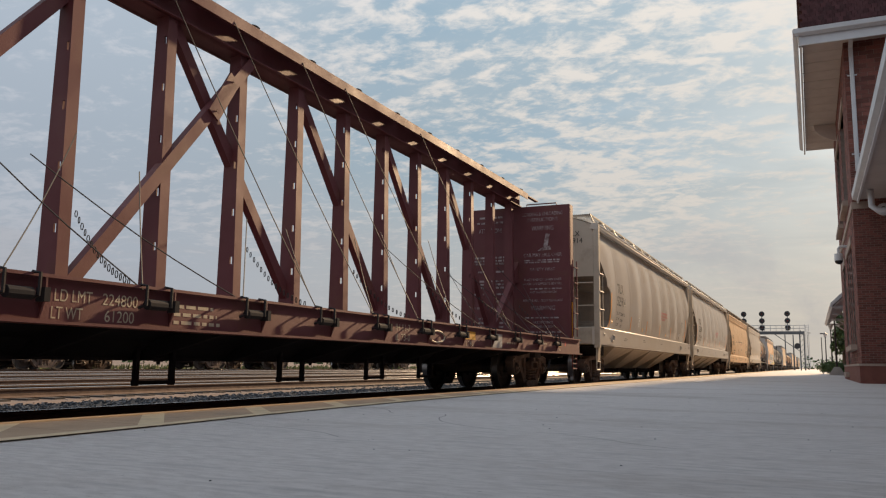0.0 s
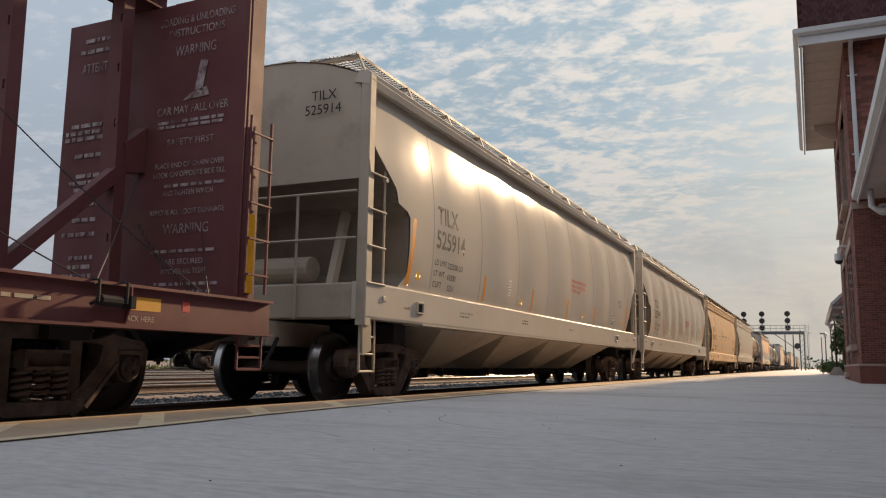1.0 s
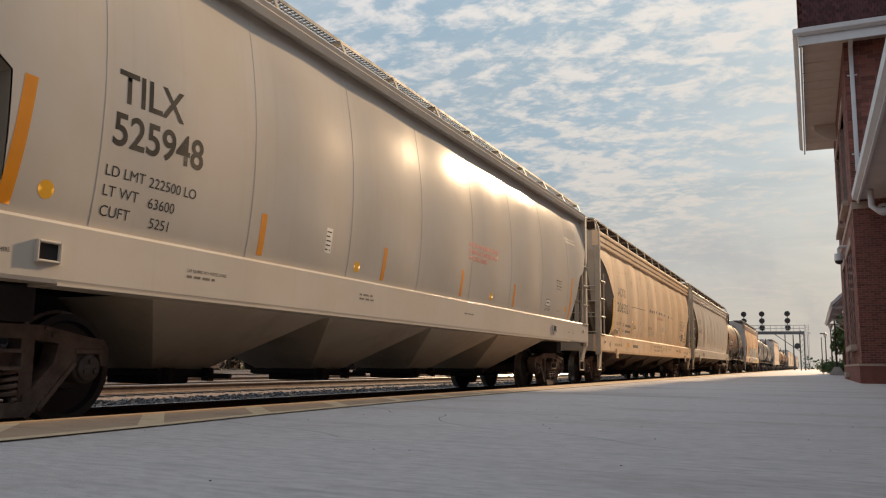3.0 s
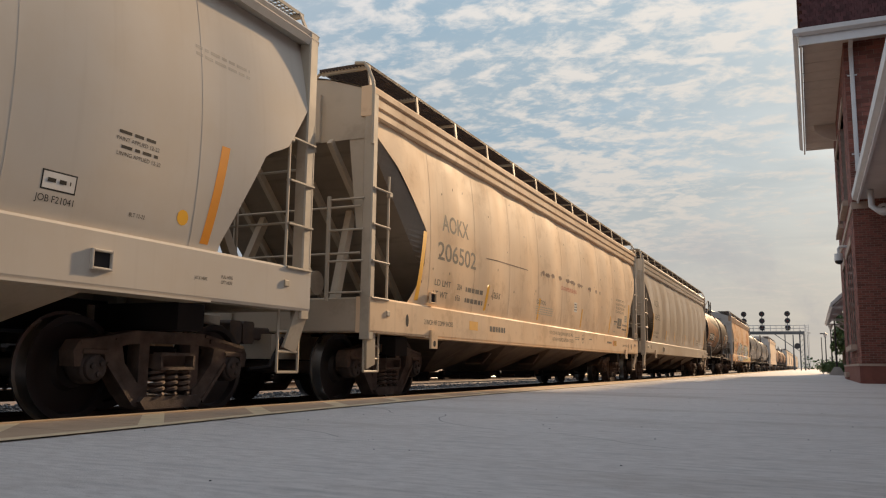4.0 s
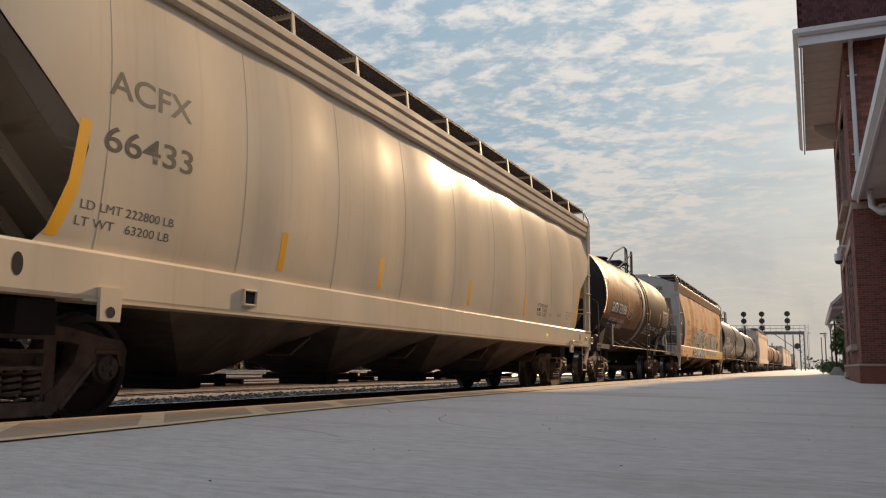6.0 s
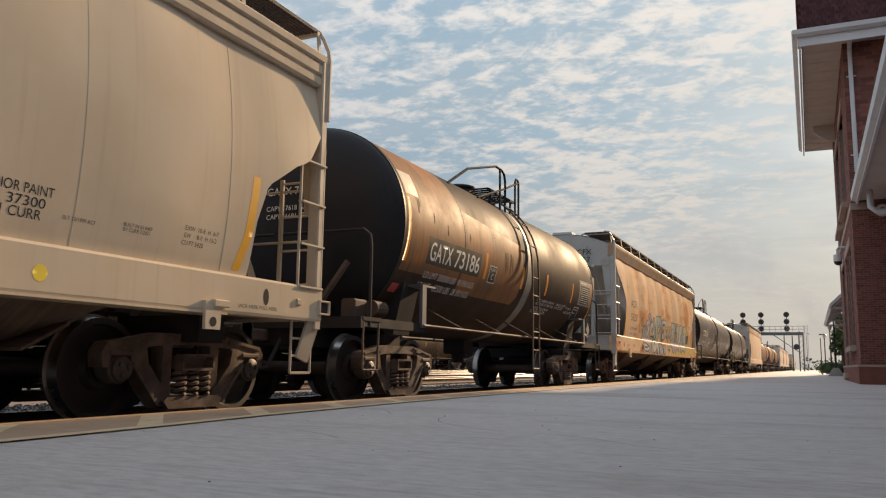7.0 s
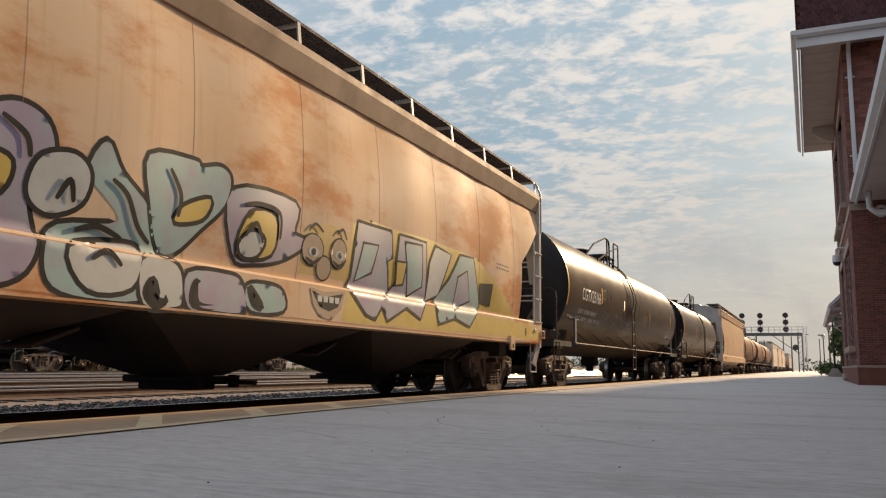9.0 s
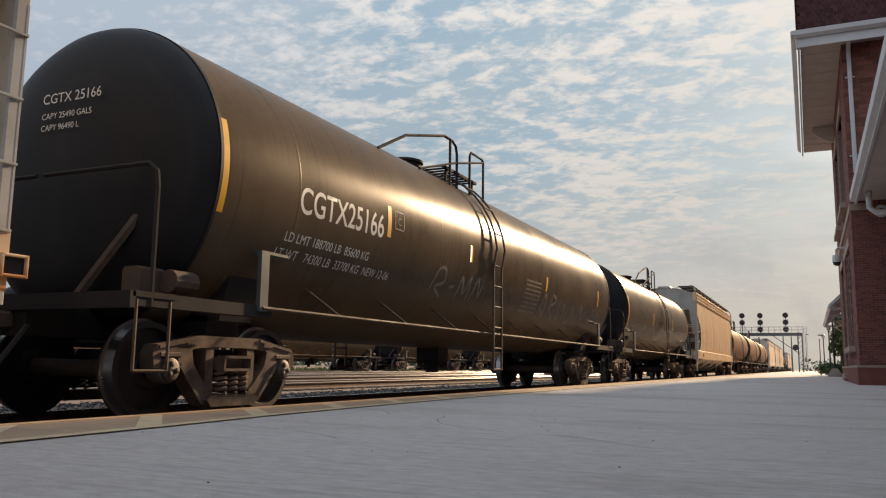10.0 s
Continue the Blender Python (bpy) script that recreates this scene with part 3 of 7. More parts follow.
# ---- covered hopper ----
def hopper(name, label, half, truck_y, paint, end_paint, sill=(1.07, 1.53), eave=4.22, crown=4.55, cut=1.0, cut_z=(3.2, 2.45), seams=9, walk_mesh=True, round_=0.05, outlets=4, post_w=0.16, rounded_cut=True, bay_paint=None, wave=1.0, bracket=(1.95, 0.02), rail_paint=None, slope_paint=M_slopeshade, ends=None, curve=0.11, stepped=True):
    car = thing(name, label, "freight car", "freight train")
    z0, z1 = sill
    eave_x = 1.49

    def prof(z):
        """Half width of the body at height z."""
        u = (z - z1) / (eave - z1)
        return 1.555 + round_ * math.sin(math.pi * min(1, max(0, u)) ** 0.8) - curve * max(0, u) ** 3

    def bulge(y):
        u = ((y + half) / (half * 2) * seams) % 1.0
        k = int((y + half) / (2 * half) * seams)
        amp = (0.020, 0.012, 0.026, 0.016, 0.022, 0.010)[k % 6]
        return wave * amp * math.sin(math.pi * u) ** 2

    def surface(y, z):
        u = min(1, max(0, (z - z1) / (eave - 0.1 - z1)))
        return prof(z) + 0.75 * bulge(y) * min(1, 4 * u * (1 - u) * 1.6)

    def inset(z, s=1):
        if ends:
            pts = ends[0 if s < 0 else 1]
            return float(np.interp(-z, [-p[0] for p in pts], [p[1] for p in pts]))
        a, b = cut_z
        if z > a:
            return 0.04
        if z > b:
            u = (a - z) / (a - b)
            return 0.04 + (cut - 0.04) * u
        if rounded_cut:
            u = (b - z) / (b - z1)
            return cut + 0.10 * math.sin(math.pi * min(1, u * 1.1)) - 0.28 * max(0, u - 0.6) ** 2 * 6
        return cut

    zs = [z1 - 0.06 + (eave - z1 + 0.06) * i / 40 for i in range(41)]
    per = 20
    cols = seams * per
    g = G()
    for sx in (1, -1):
        rows = []
        for z in zs:
            e0, e1 = half - inset(z, -1), half - inset(z, 1)
            row = []
            for j in range(cols + 1):
                yy = -e0 + (e0 + e1) * j / cols
                row.append((sx * surface(yy, z), yy, z))
            rows.append(row)
        g.grid(rows, flip=sx < 0)
    body = part("body", g, paint, car, smooth=50)
    # weld seams
    for j in range(1, seams):
        y = -half + 2 * half * j / seams
        for sx in (1, -1):
            part("weld_seam", G().tube([(sx * (prof(z) - 0.0005), y, z) for z in zs], 0.0026, 4), paint, car)
    # slope sheets and end wall at both ends
    for s in (-1, 1):
        g = G()
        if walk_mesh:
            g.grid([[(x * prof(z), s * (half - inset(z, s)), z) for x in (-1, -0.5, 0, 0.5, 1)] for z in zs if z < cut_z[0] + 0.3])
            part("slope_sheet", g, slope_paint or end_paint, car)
        else:
            ya, za, yb, zb = half - 0.03, 3.42, half - 2.25, z1 - 0.05
            g.grid([[(x * 1.485, s * (ya + (yb - ya) * k), za + (zb - za) * k) for x in (-1, -0.5, 0, 0.5, 1)] for k in (0, 0.25, 0.5, 0.75, 1)])
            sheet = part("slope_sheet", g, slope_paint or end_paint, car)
            for x in (-0.95, -0.38, 0.38, 0.95):
                part("rib", G().bar((x, s * (ya + 0.04), za - 0.02), (x, s * (yb + 0.06), zb), 0.09, 0.07), end_paint, sheet)
            for sx in (-1, 1):
                # recessed panel from the edge of the side sheet in to the slanted sheet
                g = G()
                low_ = [z for z in zs if zb <= z <= 3.75]
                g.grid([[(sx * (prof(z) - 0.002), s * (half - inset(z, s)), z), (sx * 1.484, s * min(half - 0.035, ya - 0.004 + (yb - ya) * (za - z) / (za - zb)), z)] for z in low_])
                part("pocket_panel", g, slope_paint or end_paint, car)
                # tapered gusset behind the corner post, end ladder beside it
                part("gusset", G().prism([(sx * 1.46, 3.75), (sx * 1.46, 2.2), (sx * 1.36, 2.2), (sx * 1.18, 3.75)][::sx], s * (half - 0.05), s * (half - 0.03), "y"), end_paint, car)
                g = G()
                xi = sx * 0.98
                g.tube([(xi, s * (half + 0.03), z1 - 0.05), (xi, s * (half + 0.03), z1 + 1.30)], 0.028, 6)
                for k in range(4):
                    zz = z1 + 0.05 + 0.40 * k
                    g.tube([(xi, s * (half + 0.03), zz), (sx * 1.50, s * (half + 0.03), zz)], 0.015, 5)
                part("end_ladder", g, end_paint, car)
        g = G()
        g.grid([[(x * prof(z), s * (half - 0.02), z) for x in (-1, -0.5, 0, 0.5, 1)] for z in (cut_z[0] - 0.35 if walk_mesh else 3.40, (cut_z[0] + eave) / 2, eave)])
        g.add([(x * eave_x, s * (half - 0.02), eave + (crown - eave) * (1 - x * x)) for x in (-1, -0.6, -0.3, 0, 0.3, 0.6, 1)], [tuple(range(7))])
        ew = part("end_wall", g, end_paint, car)
        if not walk_mesh:
            for x in (-0.75, 0, 0.75):
                part("stiffener", G().box((x, s * half, (3.40 + eave) / 2), (0.07, 0.05, eave - 3.40)), end_paint, ew)
    # roof
    g = G()
    xs = [i / 6 for i in range(-6, 7)]
    g.grid([[(x * eave_x, y, eave + (crown - eave) * (1 - abs(x) ** 2.2)) for x in xs] for y in (-half, -half / 2, 0, half / 2, half)])
    part("roof", g, end_paint, car, smooth=60)
    # hatch covers along the crown
    g = G()
    for i in range(8):
        g.box((0, -half + 1.0 + i * (2 * half - 2) / 7, crown + 0.05), (0.6, 1.6, 0.10), ch=0.03)
    part("hatch", g, end_paint, car)
    # eave rail
    for sx in (1, -1):
        g = G()
        if walk_mesh:
            g.prism([(sx * 1.36, eave - 0.10), (sx * 1.575, eave - 0.15), (sx * 1.60, eave - 0.07), (sx * 1.585, eave - 0.05), (sx * 1.60, eave), (sx * 1.56, eave + 0.04), (sx * 1.42, eave + 0.04)], -half - 0.005, half + 0.005, "y")
        elif not stepped:
            g.prism([(sx * 1.40, eave - 0.34), (sx * 1.54, eave - 0.34), (sx * 1.60, eave - 0.08), (sx * 1.60, eave), (sx * 1.56, eave + 0.04), (sx * 1.40, eave + 0.04)], -half - 0.005, half + 0.005, "y")
        else:
            # stepped cornice of three bands
            g.prism([(sx * 1.40, eave - 0.36), (sx * 1.545, eave - 0.37), (sx * 1.570, eave - 0.345), (sx * 1.570, eave - 0.27), (sx * 1.553, eave - 0.255), (sx * 1.553, eave - 0.235), (sx * 1.582, eave - 0.22), (sx * 1.582, eave - 0.12), (sx * 1.562, eave - 0.105), (sx * 1.562, eave - 0.085), (sx * 1.60, eave - 0.07), (sx * 1.60, eave), (sx * 1.56, eave + 0.04), (sx * 1.40, eave + 0.04)], -half - 0.005, half + 0.005, "y")
        part("top_rail", g, rail_paint or paint, car)
    # side sill
    for sx in (1, -1):
        g = G()
        e = half - 0.006
        g.prism([(sx * 1.40, z0), (sx * 1.595, z0), (sx * 1.605, z0 + 0.03), (sx * 1.605, z1 - 0.025), (sx * 1.585, z1), (sx * 1.40, z1)], -e, e, "y")
        g.prism([(sx * 1.30, z0 - 0.015), (sx * 1.61, z0 - 0.015), (sx * 1.61, z0 + 0.005), (sx * 1.30, z0 + 0.005)], -half + 1.6, half - 1.6, "y")
        part("side_sill", g, paint, car)
        zb = (z0 + z1) / 2 + bracket[1]
        for y in (-half + bracket[0], half - bracket[-1]):
            g = G()
            for dy, dz, wy, wz in ((-0.095, 0, 0.02, 0.16), (0.095, 0, 0.02, 0.16), (0, 0.07, 0.17, 0.02), (0, -0.07, 0.17, 0.02)):
                g.box((sx * 1.615, y + dy, zb + dz), (0.04, wy, wz), ch=0.006)
            br = part("jacking_bracket", g, paint, car)
            part("bracket_recess", G().box((sx * 1.602, y, zb), (0.012, 0.17, 0.12)), M_under, br)
    # corner posts, end platform, end sill, ladders
    for s in (-1, 1):
        for sx in (-1, 1):
            g = G()
            ya = s * (half - post_w / 2)
            g.box((sx * 1.525, ya, (z0 - 0.08 + eave) / 2), (0.145, post_w, eave - z0 + 0.08), ch=0.015)
            part("corner_post", g, end_paint, car)
            if not walk_mesh:
                g = G()
                yt = s * (half + 0.012)
                g.tube([(sx * 1.59, yt, eave - 0.75), (sx * 1.59, yt, eave - 0.02), (sx * 1.575, yt, eave + 0.09), (sx * 1.50, yt, eave + 0.26), (sx * 1.44, yt, eave + 0.35), (sx * 1.30, yt, eave + 0.37)], 0.024, 6)
                part("grab_rail", g, end_paint, car)
            g = G()
            for dz in (0.06, 1.62):
                g.box((sx * 1.60, s * (half - 0.46), z1 - 0.25 + dz), (0.05, 0.07, 0.07), ch=0.01)
            part("ladder_bracket", g, end_paint, car)
            y0, y1 = s * (half - 0.02), s * (half - 0.46)
            lad = ladder(car, sx * 1.585, y0, y1, z1 - 0.25, z1 + 1.62, 4, 0.014, end_paint)
            g = G()
            g.bar((sx * 1.56, s * (half - 0.1), z0), (sx * 1.50, s * (half - 0.22), z0 - 0.42), 0.22, 0.03)
            part("step_bracket", g, end_paint, car)
        g = G()
        g.box((0, s * (half - 0.13), (z0 + z1) / 2), (2.78, 0.22, z1 - z0 - 0.01), ch=0.02)
        g.box((0, s * (half - 0.85), z1 - 0.05), (2.76, 1.2, 0.05))
        g.box((0, s * (half - 0.8), z0 - 0.18), (0.5, 1.9, 0.32))
        part("end_sill", g, end_paint, car)
        g = G()
        for z in (z1 + 0.55, z1 + 1.15):
            g.tube([(-1.45, s * (half + 0.02), z), (-0.5, s * (half + 0.02), z), (0.5, s * (half + 0.02), z), (1.45, s * (half + 0.02), z)], 0.016, 5)
        for x in (-0.55, 0.55):
            g.tube([(x, s * (half + 0.0), z0), (x, s * (half + 0.0), z1 + 1.15)], 0.02, 5)
        part("end_handrail", g, end_paint, car)
        g = G()
        g.lathe([(-0.15, 0.0), (-0.15, 0.17), (0.75, 0.17), (0.75, 0.0)], 14, at=(-0.3, s * (half - 0.55), z1 + 0.25))
        for x in (-0.9, 0.9):
            g.bar((x, s * (half - 0.2), z0 + 0.1), (x * 0.8, s * (half - 1.0), cut_z[1] + 0.4), 0.12, 0.10)
        part("end_gear", g, end_paint, car)
    side_steps(car, half, 0.42, z0, end_paint)
    # roof walk: open grating on brackets with posts
    for sx in (1, -1):
        g = G()
        xo, xi = (1.37, 0.72) if walk_mesh else (1.46, 0.74)
        zw = eave + (0.29 if walk_mesh else 0.34)
        n = 12 if walk_mesh else 15
        for i in range(n):
            x = sx * (xo + (xi - xo) * i / (n - 1))
            g.box((x, 0, zw), (0.010, 2 * half, 0.012 if walk_mesh else 0.04))
        g.box((sx * xo, 0, zw), (0.012, 2 * half, 0.04))
        step = 0.075 if walk_mesh else 0.06
        for i in range(int(2 * half / step)):
            y = -half + i * step
            if walk_mesh:
                g.add([(sx * xo, y, zw), (sx * xi, y + step, zw), (sx * xi, y + step + 0.020, zw), (sx * xo, y + 0.020, zw)], [(0, 1, 2, 3)])
                g.add([(sx * xo, y + step, zw + 0.002), (sx * xi, y, zw + 0.002), (sx * xi, y + 0.020, zw + 0.002), (sx * xo, y + step + 0.020, zw + 0.002)], [(0, 1, 2, 3)])
            else:
                g.add([(sx * xo, y, zw - 0.02), (sx * xi, y, zw - 0.02), (sx * xi, y, zw + 0.02), (sx * xo, y, zw + 0.02)], [(0, 1, 2, 3)])
        tagged(part("roof_walk", g, M_walk if walk_mesh else M_steel, car, "open steel grating roof walk"), kind="stuff")
        k = 13
        for i in range(k):
            y = -half + 0.06 + (2 * half - 0.12) * i / (k - 1)
            gg = G()
            gg.bar((sx * 1.50, y, eave), (sx * xo, y, zw), 0.055, 0.02)
            gg.bar((sx * xo, y, zw - 0.025), (sx * xi, y, zw - 0.025), 0.05, 0.05)
            gg.bar((sx * xi, y, zw), (sx * 0.62, y, crown - 0.04), 0.05, 0.03)
            part("walk_bracket", gg, end_paint, car)
    # discharge hoppers
    for i in range(outlets):
        span = (2 * truck_y - 2.5) / outlets
        yc = -truck_y + 1.25 + span * (i + 0.5)
        g = G()
        t = [(sx * 1.40, yc + sy * span * 0.5, z0 + 0.02) for sx, sy in ((-1, -1), (1, -1), (1, 1), (-1, 1))]
        b = [(sx * 0.45, yc + sy * (0.40 if walk_mesh else 0.24), 0.44 if walk_mesh else 0.38) for sx, sy in ((-1, -1), (1, -1), (1, 1), (-1, 1))]
        g.add(t + b, [(0, 1, 5, 4), (1, 2, 6, 5), (2, 3, 7, 6), (3, 0, 4, 7), (4, 5, 6, 7)])
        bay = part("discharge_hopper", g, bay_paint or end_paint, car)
        g = G()
        zb = 0.40 if walk_mesh else 0.34
        g.box((0, yc, zb), (1.05, 0.84 if walk_mesh else 0.60, 0.07), ch=0.015)
        g.box((0, yc, zb - 0.07), (0.7, 0.46, 0.10), ch=0.02)
        g.tube([(-0.95, yc + 0.2, zb - 0.03), (0.95, yc + 0.2, zb - 0.03)], 0.03)
        for dy in (-0.3, 0.3):
            g.box((0.56, yc + dy, zb - 0.02), (0.10, 0.08, 0.14))
        if not walk_mesh:
            # cover plate with a dark port on the lit end of each bay
            k = Matrix.Rotation(math.atan2(z0 - 0.36, span * 0.5 - 0.24), 3, "X")
            port = part("port_plate", G().box((1.0, yc + span * 0.33, z0 - 0.27), (0.34, 0.46, 0.03), k, ch=0.006), bay_paint or end_paint, bay)
            part("port", G().box((1.0, yc + span * 0.33, z0 - 0.285), (0.20, 0.26, 0.05), k), M_under, port)
        part("outlet_gate", g, M_under, bay)
    g = G()
    g.box((0, 0, z0 - 0.12), (0.45, 2 * truck_y, 0.3))
    for s in (-1, 1):
        g.box((0, s * truck_y, z0 - 0.14), (2.6, 0.35, 0.26))
    part("centre_sill", g, M_under, car)
    trucks(car, (-truck_y, truck_y))
    couplers(car, half - 0.05)
    car["half"] = half
    return car, surface


# ---- tank car ----
def tank_car(name, label, half, truck_y, tank0, tank1, R, zc, paint, head_paint, ladder_y, sheets=(), stripes=M_reflect, n_stripe=5, rail_y=None, loop=(0.60, 1.28), marks=None):
    car = thing(name, label, "tank car", "freight train")

    def surface(y, z):
        return math.sqrt(max(0.01, R * R - (z - zc) ** 2))

    g = G()
    n = 160
    prof_ = [(tank0 + 0.0, R), (tank0 + (tank1 - tank0) * 0.33, R), (tank0 + (tank1 - tank0) * 0.66, R), (tank1, R)]
    g.lathe(prof_, n, "y", (0, 0, zc))
    part("tank_shell", g, paint, car, smooth=40)
    for s, y in ((-1, tank0), (1, tank1)):
        g = G()
        pr = [(y + s * 0.42 * math.sin(a), R * (math.cos(a) ** 0.55 if a < 1.57 else 0)) for a in [i * math.pi / 2 / 9 for i in range(10)]]
        g.lathe(pr, n, "y", (0, 0, zc))
        part("tank_head", g, head_paint, car, smooth=50)
        g = G()
        g.lathe([(y - 0.02, R), (y - 0.02, R + 0.008), (y + 0.02, R + 0.008), (y + 0.02, R)], n, "y", (0, 0, zc))
        part("weld_seam", g, head_paint, car, smooth=40)
    for y in sheets:
        g = G()
        g.lathe([(y - 0.02, R), (y - 0.012, R + 0.0011), (y + 0.012, R + 0.0011), (y + 0.02, R)], n, "y", (0, 0, zc))
        part("weld_seam", g, paint, car, smooth=40)
    # stub sills, walkways, rails along the side
    for s in (-1, 1):
        part("stub_sill", G().box((0, s * (half - 1.1), 0.92), (0.50, 2.2, 0.34)), M_under, car)
        part("body_bolster", G().box((0, s * truck_y, 0.86), (1.9, 0.5, 0.28)), M_under, car)
        g = G()
        g.prism([(-1.1, 0.95), (1.1, 0.95), (1.32, zc - 0.55), (-1.32, zc - 0.55)], s * truck_y - 0.25, s * truck_y + 0.25, "y")
        part("saddle", g, M_under, car)
        g = G()
        g.box((0, s * (half - 0.25), 1.09), (3.0, 0.50, 0.05))
        g.box((0, s * half, 1.04), (3.0, 0.06, 0.14))
        for sx in (-1, 1):
            g.box((sx * 1.42, s * (half - 0.95), 1.05), (0.14, 1.9, 0.12))
        part("end_walkway", g, M_under, car)
        for sx in (-1, 1):
            g = G()
            ye = s * (half - 0.22)
            g.tube([(sx * 1.48, ye, 1.0), (sx * 1.48, ye, 2.04), (sx * 1.46, ye, 2.18), (sx * 1.36, ye, 2.26), (sx * 0.05, ye, 2.26)], 0.022, 6)
            part("end_handrail", g, M_under, car)
            g = G()
            yb = s * (half - 1.72)
            g.box((sx * 1.50, yb, 1.36), (0.05, 0.13, 0.62))
            g.box((sx * 1.36, yb - s * 0.2, 1.66), (0.28, 0.45, 0.03))
            part("side_post", g, M_gantry, car, "grey upright bracket at the walkway's end")
            g = G()
            a, b = s * (half - 0.06), s * (half - 0.45)
            for y in (a, b):
                g.tube([(sx * 1.48, y, 1.05), (sx * 1.48, y, 0.45)], 0.016, 5)
            g.tube([(sx * 1.48, a, 0.45), (sx * 1.48, b, 0.45)], 0.016, 5)
            part("side_step", g, M_steel, car)
    for sx in (-1, 1):
        g = G()
        g.tube([(sx * 1.52, -half + 1.7, 1.08), (sx * 1.52, half - 1.7, 1.08)], 0.022, 6)
        y = -half + 2.9
        while y < half - 2.2:
            g.tube([(sx * 1.52, y + 0.3, 1.08), (sx * (surface(0, 1.40) + 0.0), y, 1.40)], 0.016, 5)
            y += 1.75
        part("side_rail", g, M_steel, car, "long handrail tube below the tank")
        # ladder bent over the shell
        g = G()
        pts = [(sx * 1.60, 0.45), (sx * 1.60, zc - 0.2)] + [(sx * (R + 0.10) * math.cos(a), zc + (R + 0.10) * math.sin(a)) for a in [0.1 + i * 0.16 for i in range(8)]]
        for dy in (-0.2, 0.2):
            g.tube([(p[0], ladder_y + dy, p[1]) for p in pts], 0.02, 6)
        zz = 0.47
        while zz < zc - 0.1:
            g.tube([(sx * 1.60, ladder_y - 0.2, zz), (sx * 1.60, ladder_y + 0.2, zz)], 0.016, 5)
            zz += 0.36
        for i in range(1, 8, 2):
            p = pts[2 + i]
            g.tube([(p[0], ladder_y - 0.2, p[1]), (p[0], ladder_y + 0.2, p[1])], 0.016, 5)
        part("ladder", g, M_steel, car, "steel side ladder up to the top platform")
    # top platform, handrail and manway
    zt = zc + R
    g = G()
    for i in range(9):
        y = ladder_y - 0.72 + 1.44 * i / 8
        g.box((0, y, zt + 0.03), (1.7, 0.035, 0.03))
    for x in (-0.85, -0.42, 0.42, 0.85):
        g.box((x, ladder_y, zt + 0.01), (0.05, 1.5, 0.05))
    for x in (-0.84, 0.84):
        for y in (-0.6, 0.6):
            g.bar((x, ladder_y + y, zt + 0.01), (x * 0.98, ladder_y + y, zc + math.sqrt(R * R - 0.72) - 0.02), 0.04, 0.04)
    tagged(part("top_platform", g, M_under, car), kind="stuff")
    b = ladder_y - 0.18 if rail_y is None else rail_y
    g = G()
    g.lathe([(zt - 0.1, 0.30), (zt + 0.16, 0.30), (zt + 0.17, 0.34), (zt + 0.21, 0.34), (zt + 0.24, 0.26), (zt + 0.25, 0.0)], 24, "z", (0, b - 0.2, 0))
    part("manway", g, M_under, car, smooth=40)
    zs_ = zc + math.sqrt(R * R - 0.9)
    for sx in (-1, 1):
        x, zr = sx * 0.95, zt + 0.50
        g = G()
        g.tube([(x, b - 2.9, zs_), (x, b - 2.0, zt + 0.12), (x, b - 0.55, zr), (x, b - 0.22, zr), (x, b - 0.06, zr - 0.06), (x, b, zr - 0.2), (x, b, zs_)], 0.026, 6)
        g.tube([(x, b - 0.30, zr), (x, b - 0.30, zs_)], 0.024, 6)
        g.tube([(x, b - 1.5, zs_ + 0.02), (x, b - 0.1, zt + 0.12), (x, b + loop[1], zr - 0.05)], 0.022, 6)
        g.tube([(x, b + loop[0], zs_), (x, b + loop[0], zr - 0.08), (x, b + loop[0] + 0.06, zr), (x, b + loop[1] - 0.06, zr), (x, b + loop[1], zr - 0.06), (x, b + loop[1], zs_)], 0.024, 6)
        part("platform_rail", g, M_under, car, "bent tube handrail on the tank's top")
    g = G()
    g.box((0, (tank0 + tank1) / 2, zc - R - 0.10), (0.45, 0.45, 0.35), ch=0.05)
    g.lathe([(zc - R - 0.45, 0.12), (zc - R - 0.2, 0.14)], 12, "z", (0, (tank0 + tank1) / 2, 0))
    part("bottom_valve", g, M_under, car)
    # brake gear on the walkway
    for s in (-1, 1):
        g = G()
        g.box((1.05, s * (half - 0.55), 1.25), (0.22, 0.3, 0.26), ch=0.03)
        g.lathe([(0, 0.0), (0, 0.11), (0.3, 0.11), (0.3, 0.0)], 12, "y", (1.25, s * (half - 0.8) - 0.15, 1.26))
        g.tube([(0.5, s * (half - 0.3), 1.1), (0.9, s * (half - 0.6), 1.9)], 0.05, 6)
        part("brake_gear", g, M_steel, car)
    if marks is None:
        marks = [(tank0 + 0.12 + (tank1 - tank0 - 0.34) * i / (n_stripe - 1), *((zc - 0.30, 0.42) if i else (zc - 0.55, 0.95))) for i in range(n_stripe)]
    for y, z, h in marks:
        patch("reflective_stripe", rect(y, z, 0.10, h), surface, stripes, car, 0.003)
    trucks(car, (-truck_y, truck_y))
    couplers(car, half)
    return car, surface


# ---- ground, platform, tracks ----
g = G()
g.add([(-1500, -300, -0.36), (1500, -300, -0.36), (1500, 3000, -0.36), (-1500, 3000, -0.36)], [(0, 1, 2, 3)])
solid("ground", g, M_yard, "dusty brown yard ground reaching the horizon", "ground", "structure")
g = G()
g.prism([(-4.995, -0.36), (60, -0.36), (60, 0.0), (-4.975, 0.0), (-4.995, -0.02)], -40, 330, "y")
platform = solid("platform", g, M_asphalt, "worn grey asphalt station platform", "platform", "structure")
